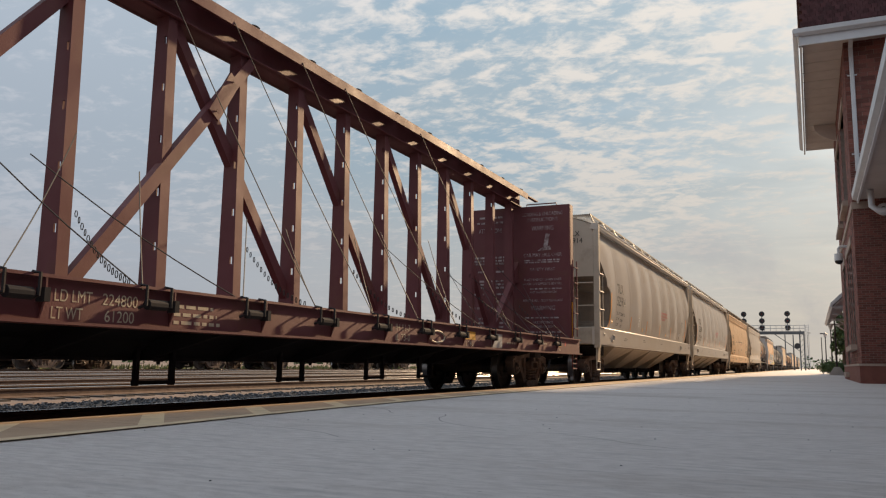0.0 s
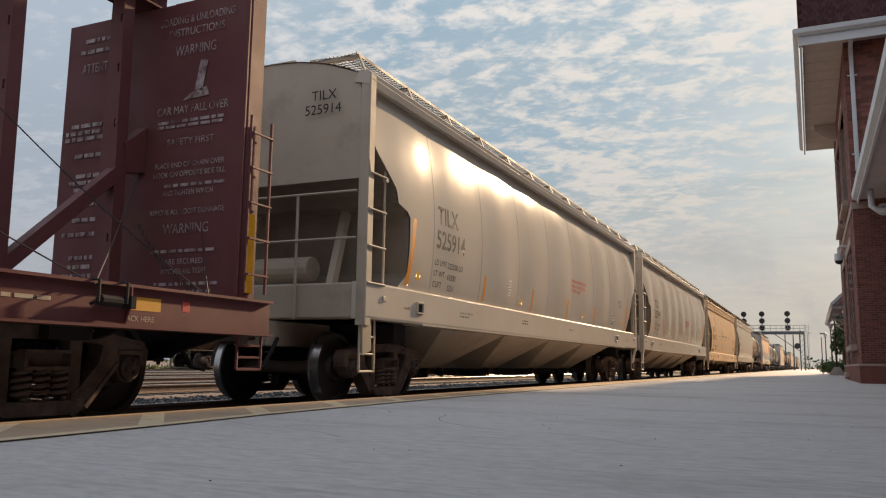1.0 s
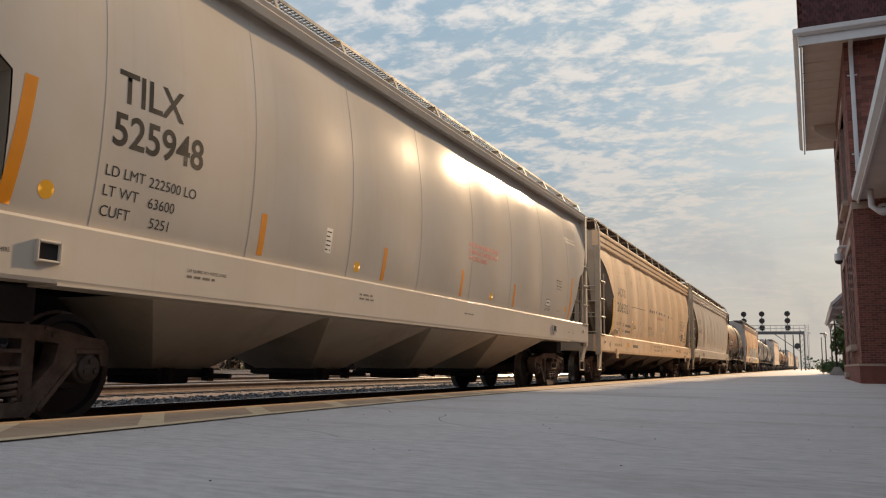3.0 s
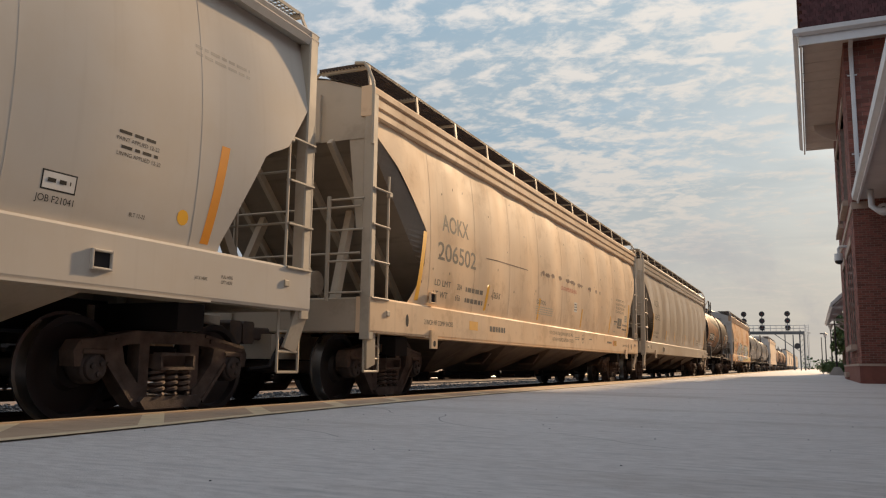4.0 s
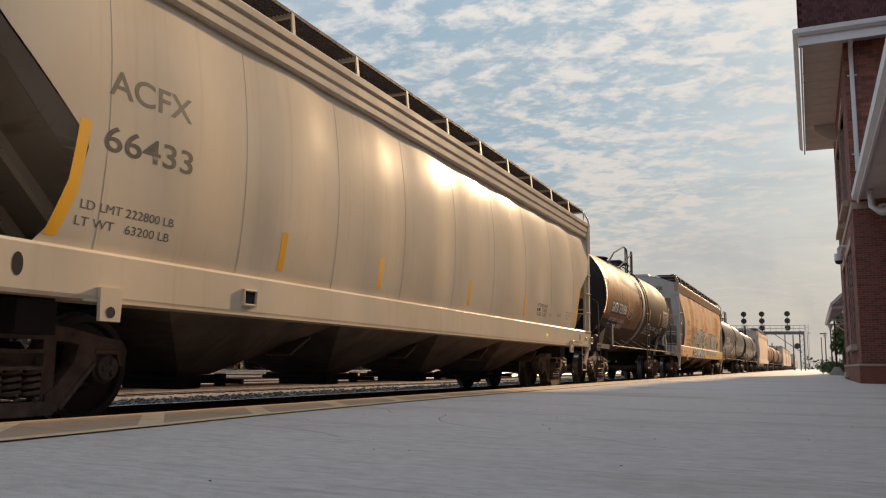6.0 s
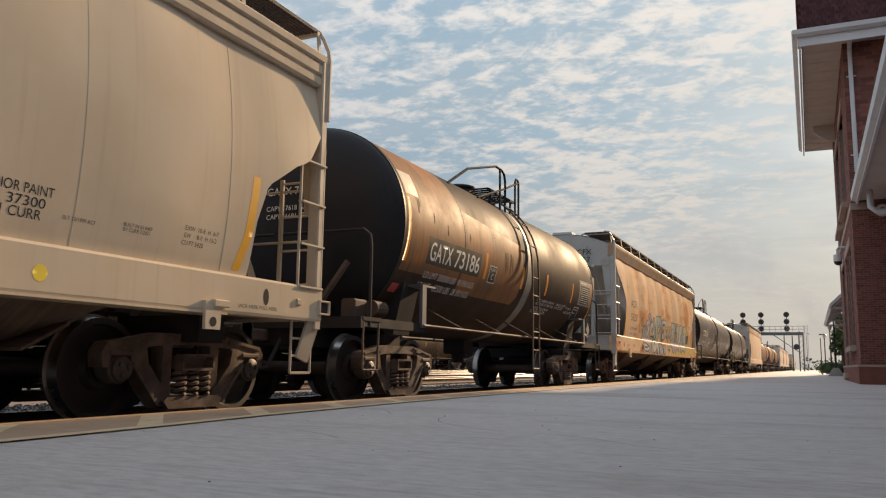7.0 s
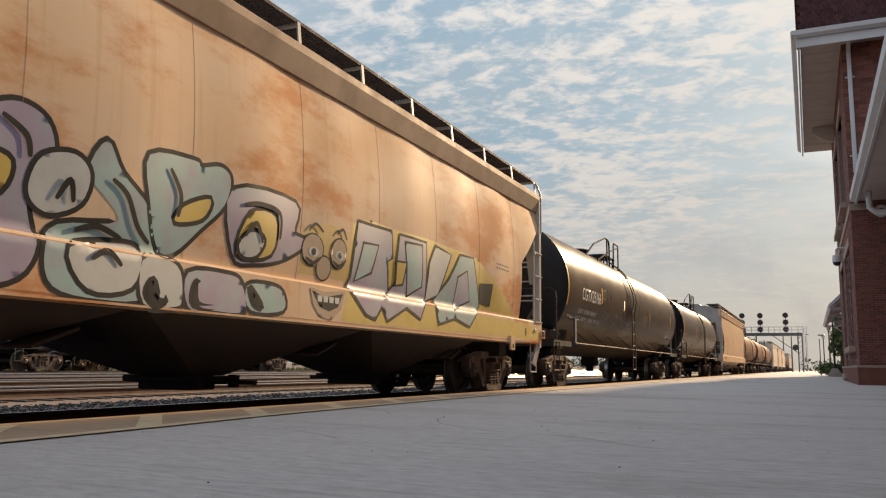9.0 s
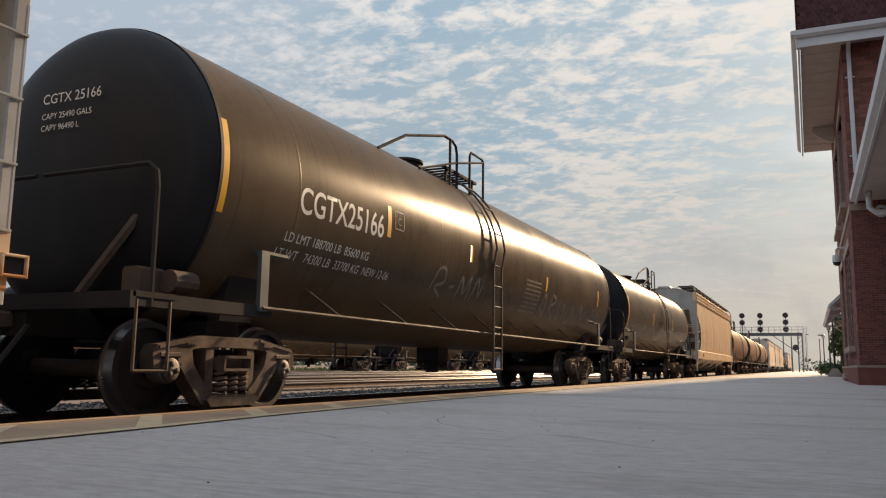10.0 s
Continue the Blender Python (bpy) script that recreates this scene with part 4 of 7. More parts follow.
# edge strip of brown paving units with a worn yellow border line and slanted hatch marks
g = G()
y = -6.0
while y < 60:
    xr = float(np.interp(y + 0.3, [3.0, 4.3, 5.5, 8.0, 14.0], [-3.96, -4.05, -4.17, -4.29, -4.38]))
    g.box(((xr - 4.98) / 2, y + 0.30, 0.003), (xr + 4.98, 0.594, 0.010))
    y += 0.60
while y < 320:
    g.box((-4.68, y + 2.5, 0.003), (0.60, 4.99, 0.010))
    y += 5.0
tagged(part("edge_paving", g, M_strip, platform, "brown paving strip along the platform's edge"), kind="stuff")
g = G()
line = [(-3.90, -6.0), (-3.96, 3.0), (-4.05, 4.3), (-4.17, 5.5), (-4.23, 6.6), (-4.29, 8.0), (-4.34, 10.0), (-4.38, 14.0), (-4.38, 320.0)]
for (xa, ya), (xb, yb_) in zip(line, line[1:]):
    g.add([(xa - 0.06, ya, 0.0105), (xa + 0.06, ya, 0.0105), (xb + 0.06, yb_, 0.0105), (xb - 0.06, yb_, 0.0105)], [(0, 1, 2, 3)])
for i in range(60):
    y = 4.05 + 1.4 * (i - 3)
    xr = float(np.interp(y, [p[1] for p in line], [p[0] for p in line]))
    g.add([(xr, y - 0.02, 0.0100), (xr, y + 0.22, 0.0100), (-4.86, y + 1.16 + (xr + 3.97) * 1.0, 0.0100), (-4.86, y + 0.92 + (xr + 3.97) * 1.0, 0.0100)], [(0, 1, 2, 3)])
part("painted_lines", g, M_yellow, platform, "worn pale yellow edge line with slanted hatch marks")
part("edge_band", G().box((-4.925, 150, 0.001), (0.13, 340, 0.022)), M_curb, platform, "warm worn band along the platform's edge")
# thin pale line that crosses the asphalt, a few cracks
g = G()
g.add([(-4.3, 12.16, 0.002), (-4.3, 12.24, 0.002), (6, 19.50, 0.002), (6, 19.42, 0.002)], [(0, 1, 2, 3)])
part("pale_joint", g, M_limestone, platform)
g = G()
random.seed(5)
for cx, cy, ang, ln in ((-1.9, 5.2, -62, 1.8), (-0.7, 4.6, -70, 1.0), (-2.6, 4.2, -50, 2.2), (0.4, 7.5, -80, 2.0), (-1.4, 9.5, -74, 2.4), (-3.4, 6.4, -40, 1.2)):
    p, q = Vector((cx, cy, 0.0015)), radians(ang)
    for i in range(8):
        d = Vector((math.sin(q), math.cos(q), 0)) * (ln / 8)
        nrm = Vector((d.y, -d.x, 0)).normalized() * 0.006
        g.add([p - nrm, p + nrm, p + d + nrm * 0.8, p + d - nrm * 0.8], [(0, 1, 2, 3)])
        p, q = p + d, q + random.uniform(-0.25, 0.25)
part("crack", g, mat("dark_crack", (0.30, 0.28, 0.27), 0.9), platform)
g = G()
for i in range(70):
    x, y = random.uniform(-4.0, 1.2), random.uniform(2.0, 14)
    r = random.uniform(0.002, 0.005)
    g.box((x, y, r * 0.4), (r * 2, r * 1.6, r), Matrix.Rotation(random.uniform(0, 3), 3, "Z"))
tagged(solid("grit", g, M_stone, "loose specks of grit on the asphalt", "grit", "stuff"), kind="stuff")

TRACKS = [TRACK_X, -13.6, -18.4, -22.9, -27.4, -33.2]
for i, x in enumerate(TRACKS):
    tr = thing("track", "railway track with rusty rails on dark ties and ballast", "railway track", "yard tracks", "structure")
    top = RAIL_Z
    y0, y1 = -40, 420
    g = G()
    g.prism([(x - 2.6, -0.36), (x + (1.55, 1.95, 2.6)[min(i, 2)], -0.36), (x + (1.5 if i == 0 else 1.7), top - 0.20), (x - 1.7, top - 0.20)], y0, y1, "y")
    part("ballast_bed", g, M_ballast if i == 0 else M_yard, tr)
    for sx in (-1, 1):
        c = x + sx * 0.753
        g = G()
        g.prism([(c - 0.07, top - 0.17), (c + 0.07, top - 0.17), (c + 0.06, top - 0.155), (c + 0.012, top - 0.135), (c + 0.010, top - 0.045), (c + 0.036, top - 0.035), (c + 0.036, top - 0.006), (c - 0.036, top - 0.006), (c - 0.036, top - 0.035), (c - 0.010, top - 0.045), (c - 0.012, top - 0.135), (c - 0.06, top - 0.155)], y0, y1, "y")
        r = part("rail", g, M_railside, tr, "rusty steel rail with a bright running surface")
        g = G()
        g.prism([(c - 0.034, top - 0.007), (c + 0.034, top - 0.007), (c + 0.028, top), (c - 0.028, top)], y0, y1, "y")
        part("rail_head", g, M_railtop, r)
    g = G()
    y = 0.0
    while y < (90 if i else 120):
        g.box((x, y, top - 0.245), (2.55, 0.22, 0.15))
        y += 0.55
    tagged(part("ties", g, M_tie, tr), kind="stuff")

# loose ballast stones between the nearest tracks
random.seed(3)
g = G()
for i in range(26000):
    d = random.random() ** 1.7
    y = 3.0 + 55 * d
    x = random.choice((random.uniform(-12.4, -7.4), random.uniform(-12.4, -7.36), random.uniform(-7.2, -5.95)))
    r = random.uniform(0.02, 0.05) * (1 + d)
    z = -0.285 if x > -8.3 else -0.33
    vs = [(x + r * math.cos(a) * random.uniform(0.7, 1.1), y + r * math.sin(a) * random.uniform(0.7, 1.1), z - r * 0.4) for a in (0, 1.6, 3.1, 4.7)]
    vs += [(x + r * 0.55 * math.cos(a + 0.6), y + r * 0.55 * math.sin(a + 0.6), z + r * random.uniform(0.4, 0.9)) for a in (0, 1.6, 3.1, 4.7)]
    g.add(vs, [(0, 1, 5, 4), (1, 2, 6, 5), (2, 3, 7, 6), (3, 0, 4, 7), (4, 5, 6, 7)])
solid("ballast_stones", g, M_stone, "dark grey crushed stone ballast", "ballast", "stuff")
# wide strip of the darkened ballast, stands in for shade beside the train
g = G()
g.box((-10.30, 190, -0.352), (3.5, 460, 0.06))
solid("gravel", g, M_ballast, "gravel strip between the tracks, darkened for the train's shade", "gravel", "structure")

# strip of dry grass behind the yard
random.seed(8)
g = G()
for i in range(5000):
    x, y = random.uniform(-60, -38), random.uniform(25, 190)
    h = random.uniform(0.15, 0.5)
    a = random.uniform(0, 3.1)
    dx, dy = 0.10 * math.cos(a), 0.10 * math.sin(a)
    g.add([(x - dx, y - dy, -0.36), (x + dx, y + dy, -0.36), (x + dx * 0.2 + 0.05, y, -0.36 + h)], [(0, 1, 2)])
solid("grass", g, M_grass, "strip of dry green grass beyond the yard", "grass", "stuff")


# ---- trees, hedge, far woods ----
def foliage(g, c, r, n, leaf, rng):
    for _ in range(n):
        d = Vector((rng.gauss(0, 1), rng.gauss(0, 1), rng.gauss(0, 1))).normalized() * rng.uniform(0.55, 1.0)
        p = Vector((c[0] + d.x * r[0], c[1] + d.y * r[1], c[2] + d.z * r[2]))
        u = Vector((rng.uniform(-1, 1), rng.uniform(-1, 1), rng.uniform(-1, 1))).normalized() * leaf
        w = u.cross(Vector((rng.uniform(-1, 1), rng.uniform(-1, 1), rng.uniform(-1, 1)))).normalized() * leaf * 0.6
        g.add([p - u, p + w, p + u, p - w], [(0, 1, 2, 3)])


def tree(x, y, h, spread, seed, leaf=0.16, n=420):
    rng = random.Random(seed)
    t = thing("tree", "leafy green deciduous tree beside the platform", "tree", "", "", pose(x, y, 0))
    g = G()
    g.lathe([(0, 0.20), (h * 0.25, 0.14), (h * 0.55, 0.09), (h * 0.85, 0.03)], 8, "z")
    for i in range(7):
        a, z = rng.uniform(0, 6.3), h * rng.uniform(0.25, 0.6)
        g.tube([(0, 0, z), (spread * 0.4 * math.cos(a), spread * 0.4 * math.sin(a), z + h * 0.12), (spread * 0.8 * math.cos(a), spread * 0.8 * math.sin(a), z + h * 0.25)], 0.045, 5)
    part("trunk", g, M_bark, t)
    g = G()
    for i in range(16):
        a, q = rng.uniform(0, 6.3), rng.uniform(0.1, 0.8)
        z = h * rng.uniform(0.32, 0.92)
        k = 1.0 - 0.5 * abs(z / h - 0.55) / 0.4
        foliage(g, (spread * q * k * math.cos(a), spread * q * k * math.sin(a), z), (spread * 0.34, spread * 0.34, h * 0.11), n // 4, leaf, rng)
    part("crown", g, M_leaf, t)
    return t


tree(3.6, 70, 5.8, 2.0, 1)
tree(5.2, 82, 7.0, 2.6, 2)
tree(2.45, 76, 5.4, 1.25, 4)
tree(7.5, 95, 8.0, 3.2, 3)
for i, (x, y) in enumerate(((0.75, 72), (1.9, 71), (3.0, 70), (4.2, 69))):
    rng = random.Random(20 + i)
    g = G()
    for j in range(6):
        foliage(g, (x + rng.uniform(-0.5, 0.5), y + rng.uniform(-0.5, 0.5), 0.45 + rng.uniform(0, 0.15)), (0.55, 0.5, 0.42), 260, 0.07, rng)
    for j in range(5):
        g.tube([(x, y, 0), (x + rng.uniform(-0.4, 0.4), y + rng.uniform(-0.4, 0.4), 0.6)], 0.015, 4)
    solid("shrub", g, M_leaf, "rounded clipped green shrub of the platform hedge", "shrub", "", "hedge")
rng = random.Random(44)
g = G()
for i in range(150):
    x = -260 + i * 2.6
    if -16 < x < -2:
        continue
    foliage(g, (x + rng.uniform(-2, 2), 430 + rng.uniform(-10, 10), rng.uniform(1.5, 3.0)), (3.5, 3.5, rng.uniform(2.0, 4.5)), 60, 0.7, rng)
for i in range(110):
    foliage(g, (-150 + rng.uniform(-8, 8), 20 + i * 3.6, rng.uniform(1.0, 2.5)), (3.5, 3.5, rng.uniform(1.5, 3.5)), 60, 0.6, rng)
solid("far_woods", g, M_leaf, "low line of trees far off along the horizon", "trees", "stuff")

# ---- station building ----
WX, WY0, WY1, EZ = 1.39, 28.0, 41.0, 10.95
EX, EY0, EY1 = 0.08, 27.0, 42.0
hall = thing("station_building", "tall red brick station building with white gutters and maroon shingles", "building", "", "structure")


def brick_face(g, a0, a1, z0, z1, put, holes=(), bl=0.215, bh=0.072):
    """Courses of bricks on a wall; put(along, z, out) gives the point."""
    z, k = z0, 0
    while z < z1 - 0.01:
        q = a0 - (bl / 2 if k % 2 else 0)
        while q < a1:
            b0, b1 = max(a0, q), min(a1, q + bl - 0.012)
            if b1 - b0 > 0.03 and not any(h[0] < (b0 + b1) / 2 < h[1] and h[2] < z + bh / 2 < h[3] for h in holes):
                o = 0.012 + random.uniform(-0.003, 0.003)
                vs = [put(a, zz, oo) for oo in (0.0, o) for a, zz in ((b0, z), (b1, z), (b1, min(z1, z + bh - 0.011)), (b0, min(z1, z + bh - 0.011)))]
                g.add(vs, [(4, 5, 6, 7), (0, 1, 5, 4), (1, 2, 6, 5), (2, 3, 7, 6), (3, 0, 4, 7)])
            q += bl
        z += bh
        k += 1


def wall_with_holes(g, x0, x1, a0, a1, z0, z1, holes, axis):
    """A thick wall cut into blocks round its openings."""
    zs = sorted({z0, z1, *[h[2] for h in holes], *[h[3] for h in holes]})
    as_ = sorted({a0, a1, *[h[0] for h in holes], *[h[1] for h in holes]})
    for i in range(len(as_) - 1):
        for j in range(len(zs) - 1):
            am, zm = (as_[i] + as_[i + 1]) / 2, (zs[j] + zs[j + 1]) / 2
            if any(h[0] < am < h[1] and h[2] < zm < h[3] for h in holes):
                continue
            c, s = ((x0 + x1) / 2, am, zm), (x1 - x0, as_[i + 1] - as_[i], zs[j + 1] - zs[j])
            if axis == "x":
                c, s = (am, (x0 + x1) / 2, zm), (as_[i + 1] - as_[i], x1 - x0, zs[j + 1] - zs[j])
            g.box(c, s)


HOLES = [(30.2, 31.3, 1.25, 4.6), (31.7, 32.8, 1.25, 4.6), (33.2, 34.3, 1.25, 4.6), (36.0, 38.2, 0.3, 4.6), (30.6, 33.6, 6.2, 9.6), (35.6, 38.6, 6.2, 9.6)]
g = G()
wall_with_holes(g, WX, WX + 0.4, WY0, WY1, 0.0, EZ, HOLES, "y")
w = part("wall", g, M_mortar, hall)
random.seed(9)
g = G()
brick_face(g, WY0, WY1, 0.55, EZ, lambda a, z, o: (WX - o, a, z), HOLES, 0.43, 0.144)
tagged(part("bricks", g, M_brickdark, w), kind="stuff")
NEAR_HOLES = [(3.25, 4.6, 0.2, 3.2)]
g = G()
wall_with_holes(g, WY0, WY0 + 0.4, WX + 0.4, 14.0, 0.0, EZ, NEAR_HOLES, "x")
w = part("wall", g, M_mortar, hall)
g = G()
brick_face(g, WX, 5.2, 0.55, 7.0, lambda a, z, o: (a, WY0 - o, z), NEAR_HOLES)
brick_face(g, WX, 5.2, 7.0, EZ, lambda a, z, o: (a, WY0 - o, z), (), 0.43, 0.144)
tagged(part("bricks", g, M_brickdark, w), kind="stuff")
g = G()
g.box((7.7, WY1 - 0.2, EZ / 2), (12.6, 0.4, EZ))
g.box((13.8, 34.5, EZ / 2), (0.4, 13, EZ))
part("wall", g, M_brickdark, hall)
# projecting plinth with a stone cap, belt course and corner quoin strip
g = G()
g.box((WX + 0.15, 34.5, 0.27), (0.46, 13.16, 0.54))
g.box((7.6, WY0 + 0.1, 0.27), (12.5, 0.40, 0.54))
p = part("plinth", g, M_brickdark, hall)
g = G()
g.box((WX + 0.15, 34.5, 0.57), (0.50, 13.2, 0.07))
g.box((7.6, WY0 + 0.1, 0.57), (12.6, 0.44, 0.07))
g.box((WX + 0.18, 34.5, 5.55), (0.46, 13.1, 0.22))
part("stone_course", g, M_limestone, hall)
for i, h in enumerate(HOLES):
    win = part("window", G().box((WX + 0.28, (h[0] + h[1]) / 2, (h[2] + h[3]) / 2), (0.02, h[1] - h[0], h[3] - h[2])), M_window, hall, "tall window with a dark red frame")
    g = G()
    nb = 1 if h[1] - h[0] < 1.5 else 3
    for q in range(nb + 2):
        yy = h[0] + 0.04 + (h[1] - h[0] - 0.08) * q / (nb + 1)
        g.box((WX + 0.22, yy, (h[2] + h[3]) / 2), (0.12, 0.08, h[3] - h[2]))
    for zz in (h[2] + 0.04, (h[2] + h[3]) / 2, h[3] - 0.04):
        g.box((WX + 0.22, (h[0] + h[1]) / 2, zz), (0.11, h[1] - h[0], 0.08))
    part("window_frame", g, M_frame_red, win)
    g = G()
    g.box((WX + 0.02, (h[0] + h[1]) / 2, h[2] - 0.09), (0.44, h[1] - h[0] + 0.24, 0.18))
    part("window_sill", g, M_limestone, win, "pale stone sill")
    g = G()
    g.box((WX + 0.06, (h[0] + h[1]) / 2, h[3] + 0.14), (0.22, h[1] - h[0] + 0.4, 0.28))
    part("lintel", g, M_limestone, win)
g = G()
g.box((3.92, WY0 + 0.3, 1.7), (1.35, 0.05, 3.0))
part("door", g, M_window, hall)
# mansard of maroon shingles above the eaves
g = G()
g.box((EX + 6.9, 30.2, 12.05), (13.4, 5.8, 1.9))
# unseen rear roof, set back so that the sun reaches the train
g.box((EX + 8.4, 37.3, 12.0), (10.0, 8.2, 1.6))
# invented top block out of view, adds to the hall's shadow
g.box((EX + 6.85, 30.2, 14.1), (13.7, 5.8, 2.4))
mans = part("mansard", g, M_roof, hall)
g = G()
random.seed(12)
for r in range(14):
    z = 11.15 + r * 0.135
    for k in range(46):
        x = EX + 0.05 + k * 0.16 + (0.08 if r % 2 else 0)
        g.box((x + 0.077, EY0 + 0.27, z + 0.07), (0.150, 0.035 + random.uniform(0, 0.012), 0.15))
    for k in range(16):
        y = EY0 + 0.3 + k * 0.36
        g.box((EX + 0.18, y + 0.17, z + 0.07), (0.035, 0.345, 0.15))
tagged(part("shingles", g, M_roof, mans, "maroon roof shingles"), kind="stuff")
g = G()
g.box((EX + 7.0, 34.5, EZ + 0.03), (13.8, 14.9, 0.06))
part("soffit", g, M_soffit, hall, "cream painted board soffit")
g = G()
for k in range(15):
    g.box((EX + 0.66, EY0 + 0.5 + k, EZ - 0.005), (1.25, 0.02, 0.012))
part("soffit_board", g, M_soffit, hall)
g = G()
g.prism([(EX - 0.06, 10.98), (EX - 0.16, 11.06), (EX - 0.18, 11.20), (EX - 0.02, 11.20), (EX - 0.02, 10.98)], EY0 - 0.1, EY1, "y")
part("gutter", g, M_whitetrim, hall, "white painted eaves gutter")
g = G()
g.prism([(EY0 - 0.06, 10.98), (EY0 - 0.16, 11.06), (EY0 - 0.18, 11.20), (EY0 - 0.02, 11.20), (EY0 - 0.02, 10.98)], EX - 0.15, 14, "x")
part("gutter", g, M_whitetrim, hall, "white painted eaves gutter")
g = G()
g.box((EX + 0.05, 34.5, 10.90), (0.06, 15.0, 0.24))
g.box((EX + 6.9, EY0 + 0.05, 10.84), (13.8, 0.06, 0.30))
part("fascia", g, M_whitetrim, hall)
for y in (37.6,):
    g = G()
    pts = [(EX + 0.45, 10.93), (WX, 10.93), (WX, 10.2)] + [(WX - 0.10 - 0.75 * math.sin(a) ** 2, 10.2 + 0.62 * (1 - math.cos(a))) for a in (0.35, 0.7, 1.05, 1.4)]
    g.prism(pts, y - 0.07, y + 0.07, "y")
    part("eaves_bracket", g, M_soffit, hall, "curved cream eaves bracket")
g = G()
g.box((1.585, WY0 - 0.10, 8.7), (0.13, 0.11, 4.1), ch=0.02)
g.bar((1.585, WY0 - 0.10, 10.75), (1.585, EY0 + 0.02, 11.0), 0.13, 0.12)
for z in (7.2, 9.8):
    g.box((1.585, WY0 - 0.06, z), (0.28, 0.05, 0.04))
part("downspout", g, M_whitetrim, hall, "white square downspout on the brick wall")
# lower wing nearer the camera: eaves with white gutter
g = G()
g.prism([(1.53, 5.72), (3.6, 5.72), (3.6, 5.78), (1.53, 5.78)], -8, 27.9, "y")
part("soffit", g, M_soffit, hall, "painted soffit of the lower wing")
g = G()
g.prism([(1.50, 5.60), (1.56, 5.60), (1.56, 5.90), (1.36, 5.90), (1.38, 5.72), (1.50, 5.68)], -8, 27.9, "y")
part("gutter", g, M_whitetrim, hall, "white gutter of the lower wing")
g = G()
g.prism([(1.45, 5.91), (9.0, 9.6), (9.0, 5.8)], -8, 27.9, "y")
part("wing_roof", g, M_roof, hall)
g = G()
g.box((3.4, 10, 2.9), (0.4, 36, 5.8))
part("wall", g, M_brickdark, hall)
g = G()
g.tube([(2.05, 27.3, 6.6), (1.95, 27.0, 6.2), (1.80, 26.6, 6.05), (1.80, 26.4, 5.6), (1.80, 26.3, 5.2), (1.95, 26.3, 5.05), (2.7, 26.3, 5.05)], 0.09, 10)
part("drain_pipe", g, M_whitetrim, hall, "bent white drain pipe", smooth=50)
# ball lamp on the wall and a dome camera on an arm
lamp = thing("wall_speaker", "small round grey speaker on the brick wall", "speaker", "", "", pose(2.22, WY0 - 0.02, 5.35))
g = G()
g.lathe([(0, 0.0), (0, 0.16), (-0.08, 0.19), (-0.16, 0.19), (-0.16, 0.11), (-0.10, 0.06), (-0.10, 0.0)], 20, "y")
part("housing", g, M_whitetrim, lamp, smooth=40)
g = G()
g.lathe([(-0.17, 0.0), (-0.17, 0.09), (-0.14, 0.09)], 14, "y")
part("cone", g, M_sigblack, lamp)
dome = thing("security_camera", "white dome security camera on a wall arm", "security camera", "", "", pose(1.08, 33.5, 4.46))
g = G()
g.tube([(0.36, 0, 0.55), (0.05, 0, 0.55), (0, 0, 0.48), (0, 0, 0.30)], 0.045, 8)
g.box((0.34, 0, 0.55), (0.08, 0.3, 0.3), ch=0.02)
part("arm", g, M_whitetrim, dome)
g = G()
g.lathe([(0.30, 0.05), (0.28, 0.14), (0.10, 0.15), (0.02, 0.15)], 18, "z")
part("housing", g, M_whitetrim, dome, smooth=40)
g = G()
g.lathe([(0.02, 0.14), (-0.06, 0.12), (-0.11, 0.06), (-0.13, 0.0)], 18, "z")
part("lens_dome", g, M_sigblack, dome, smooth=60)
# far low wing with a bracketed canopy
wing = thing("station_annex", "low brick annex with a white bracketed platform canopy", "building", "", "structure")
g = G()
g.prism([(0.95, 3.55), (1.02, 3.42), (2.9, 5.25), (2.9, 5.45)], 43.5, 62, "y")
part("canopy_roof", g, M_roof, wing)
g = G()
g.prism([(0.88, 3.50), (0.98, 3.38), (1.04, 3.42), (0.98, 3.60)], 43.4, 62, "y")
g.prism([(1.00, 3.36), (2.9, 5.19), (2.9, 5.24), (1.00, 3.41)], 43.4, 62, "y")
g.prism([(0.92, 3.40), (2.9, 5.28), (2.9, 5.50), (0.92, 3.60)], 43.3, 43.42, "y")
part("fascia", g, M_whitetrim, wing)
for y in (43.7, 49, 55, 61):
    g = G()
    g.bar((1.1, y, 3.42), (2.6, y, 3.42), 0.12, 0.12)
    g.bar((1.5, y, 3.42), (2.5, y, 2.7), 0.12, 0.12)
    part("canopy_bracket", g, M_whitetrim, wing)
g = G()
g.box((2.75, 52.5, 2.6), (0.4, 18.6, 5.2))
part("wall", g, M_brickdark, wing)
# two added brick blocks, hidden behind the hall, that shade the far platform
part("upper_storey", G().box((6.4, 55.0, 10.5), (6.4, 22.0, 11.0)), M_brickdark, wing)
part("upper_storey", G().box((7.4, 75.3, 8.5), (6.4, 18.4, 17.0)), M_brickdark, wing)


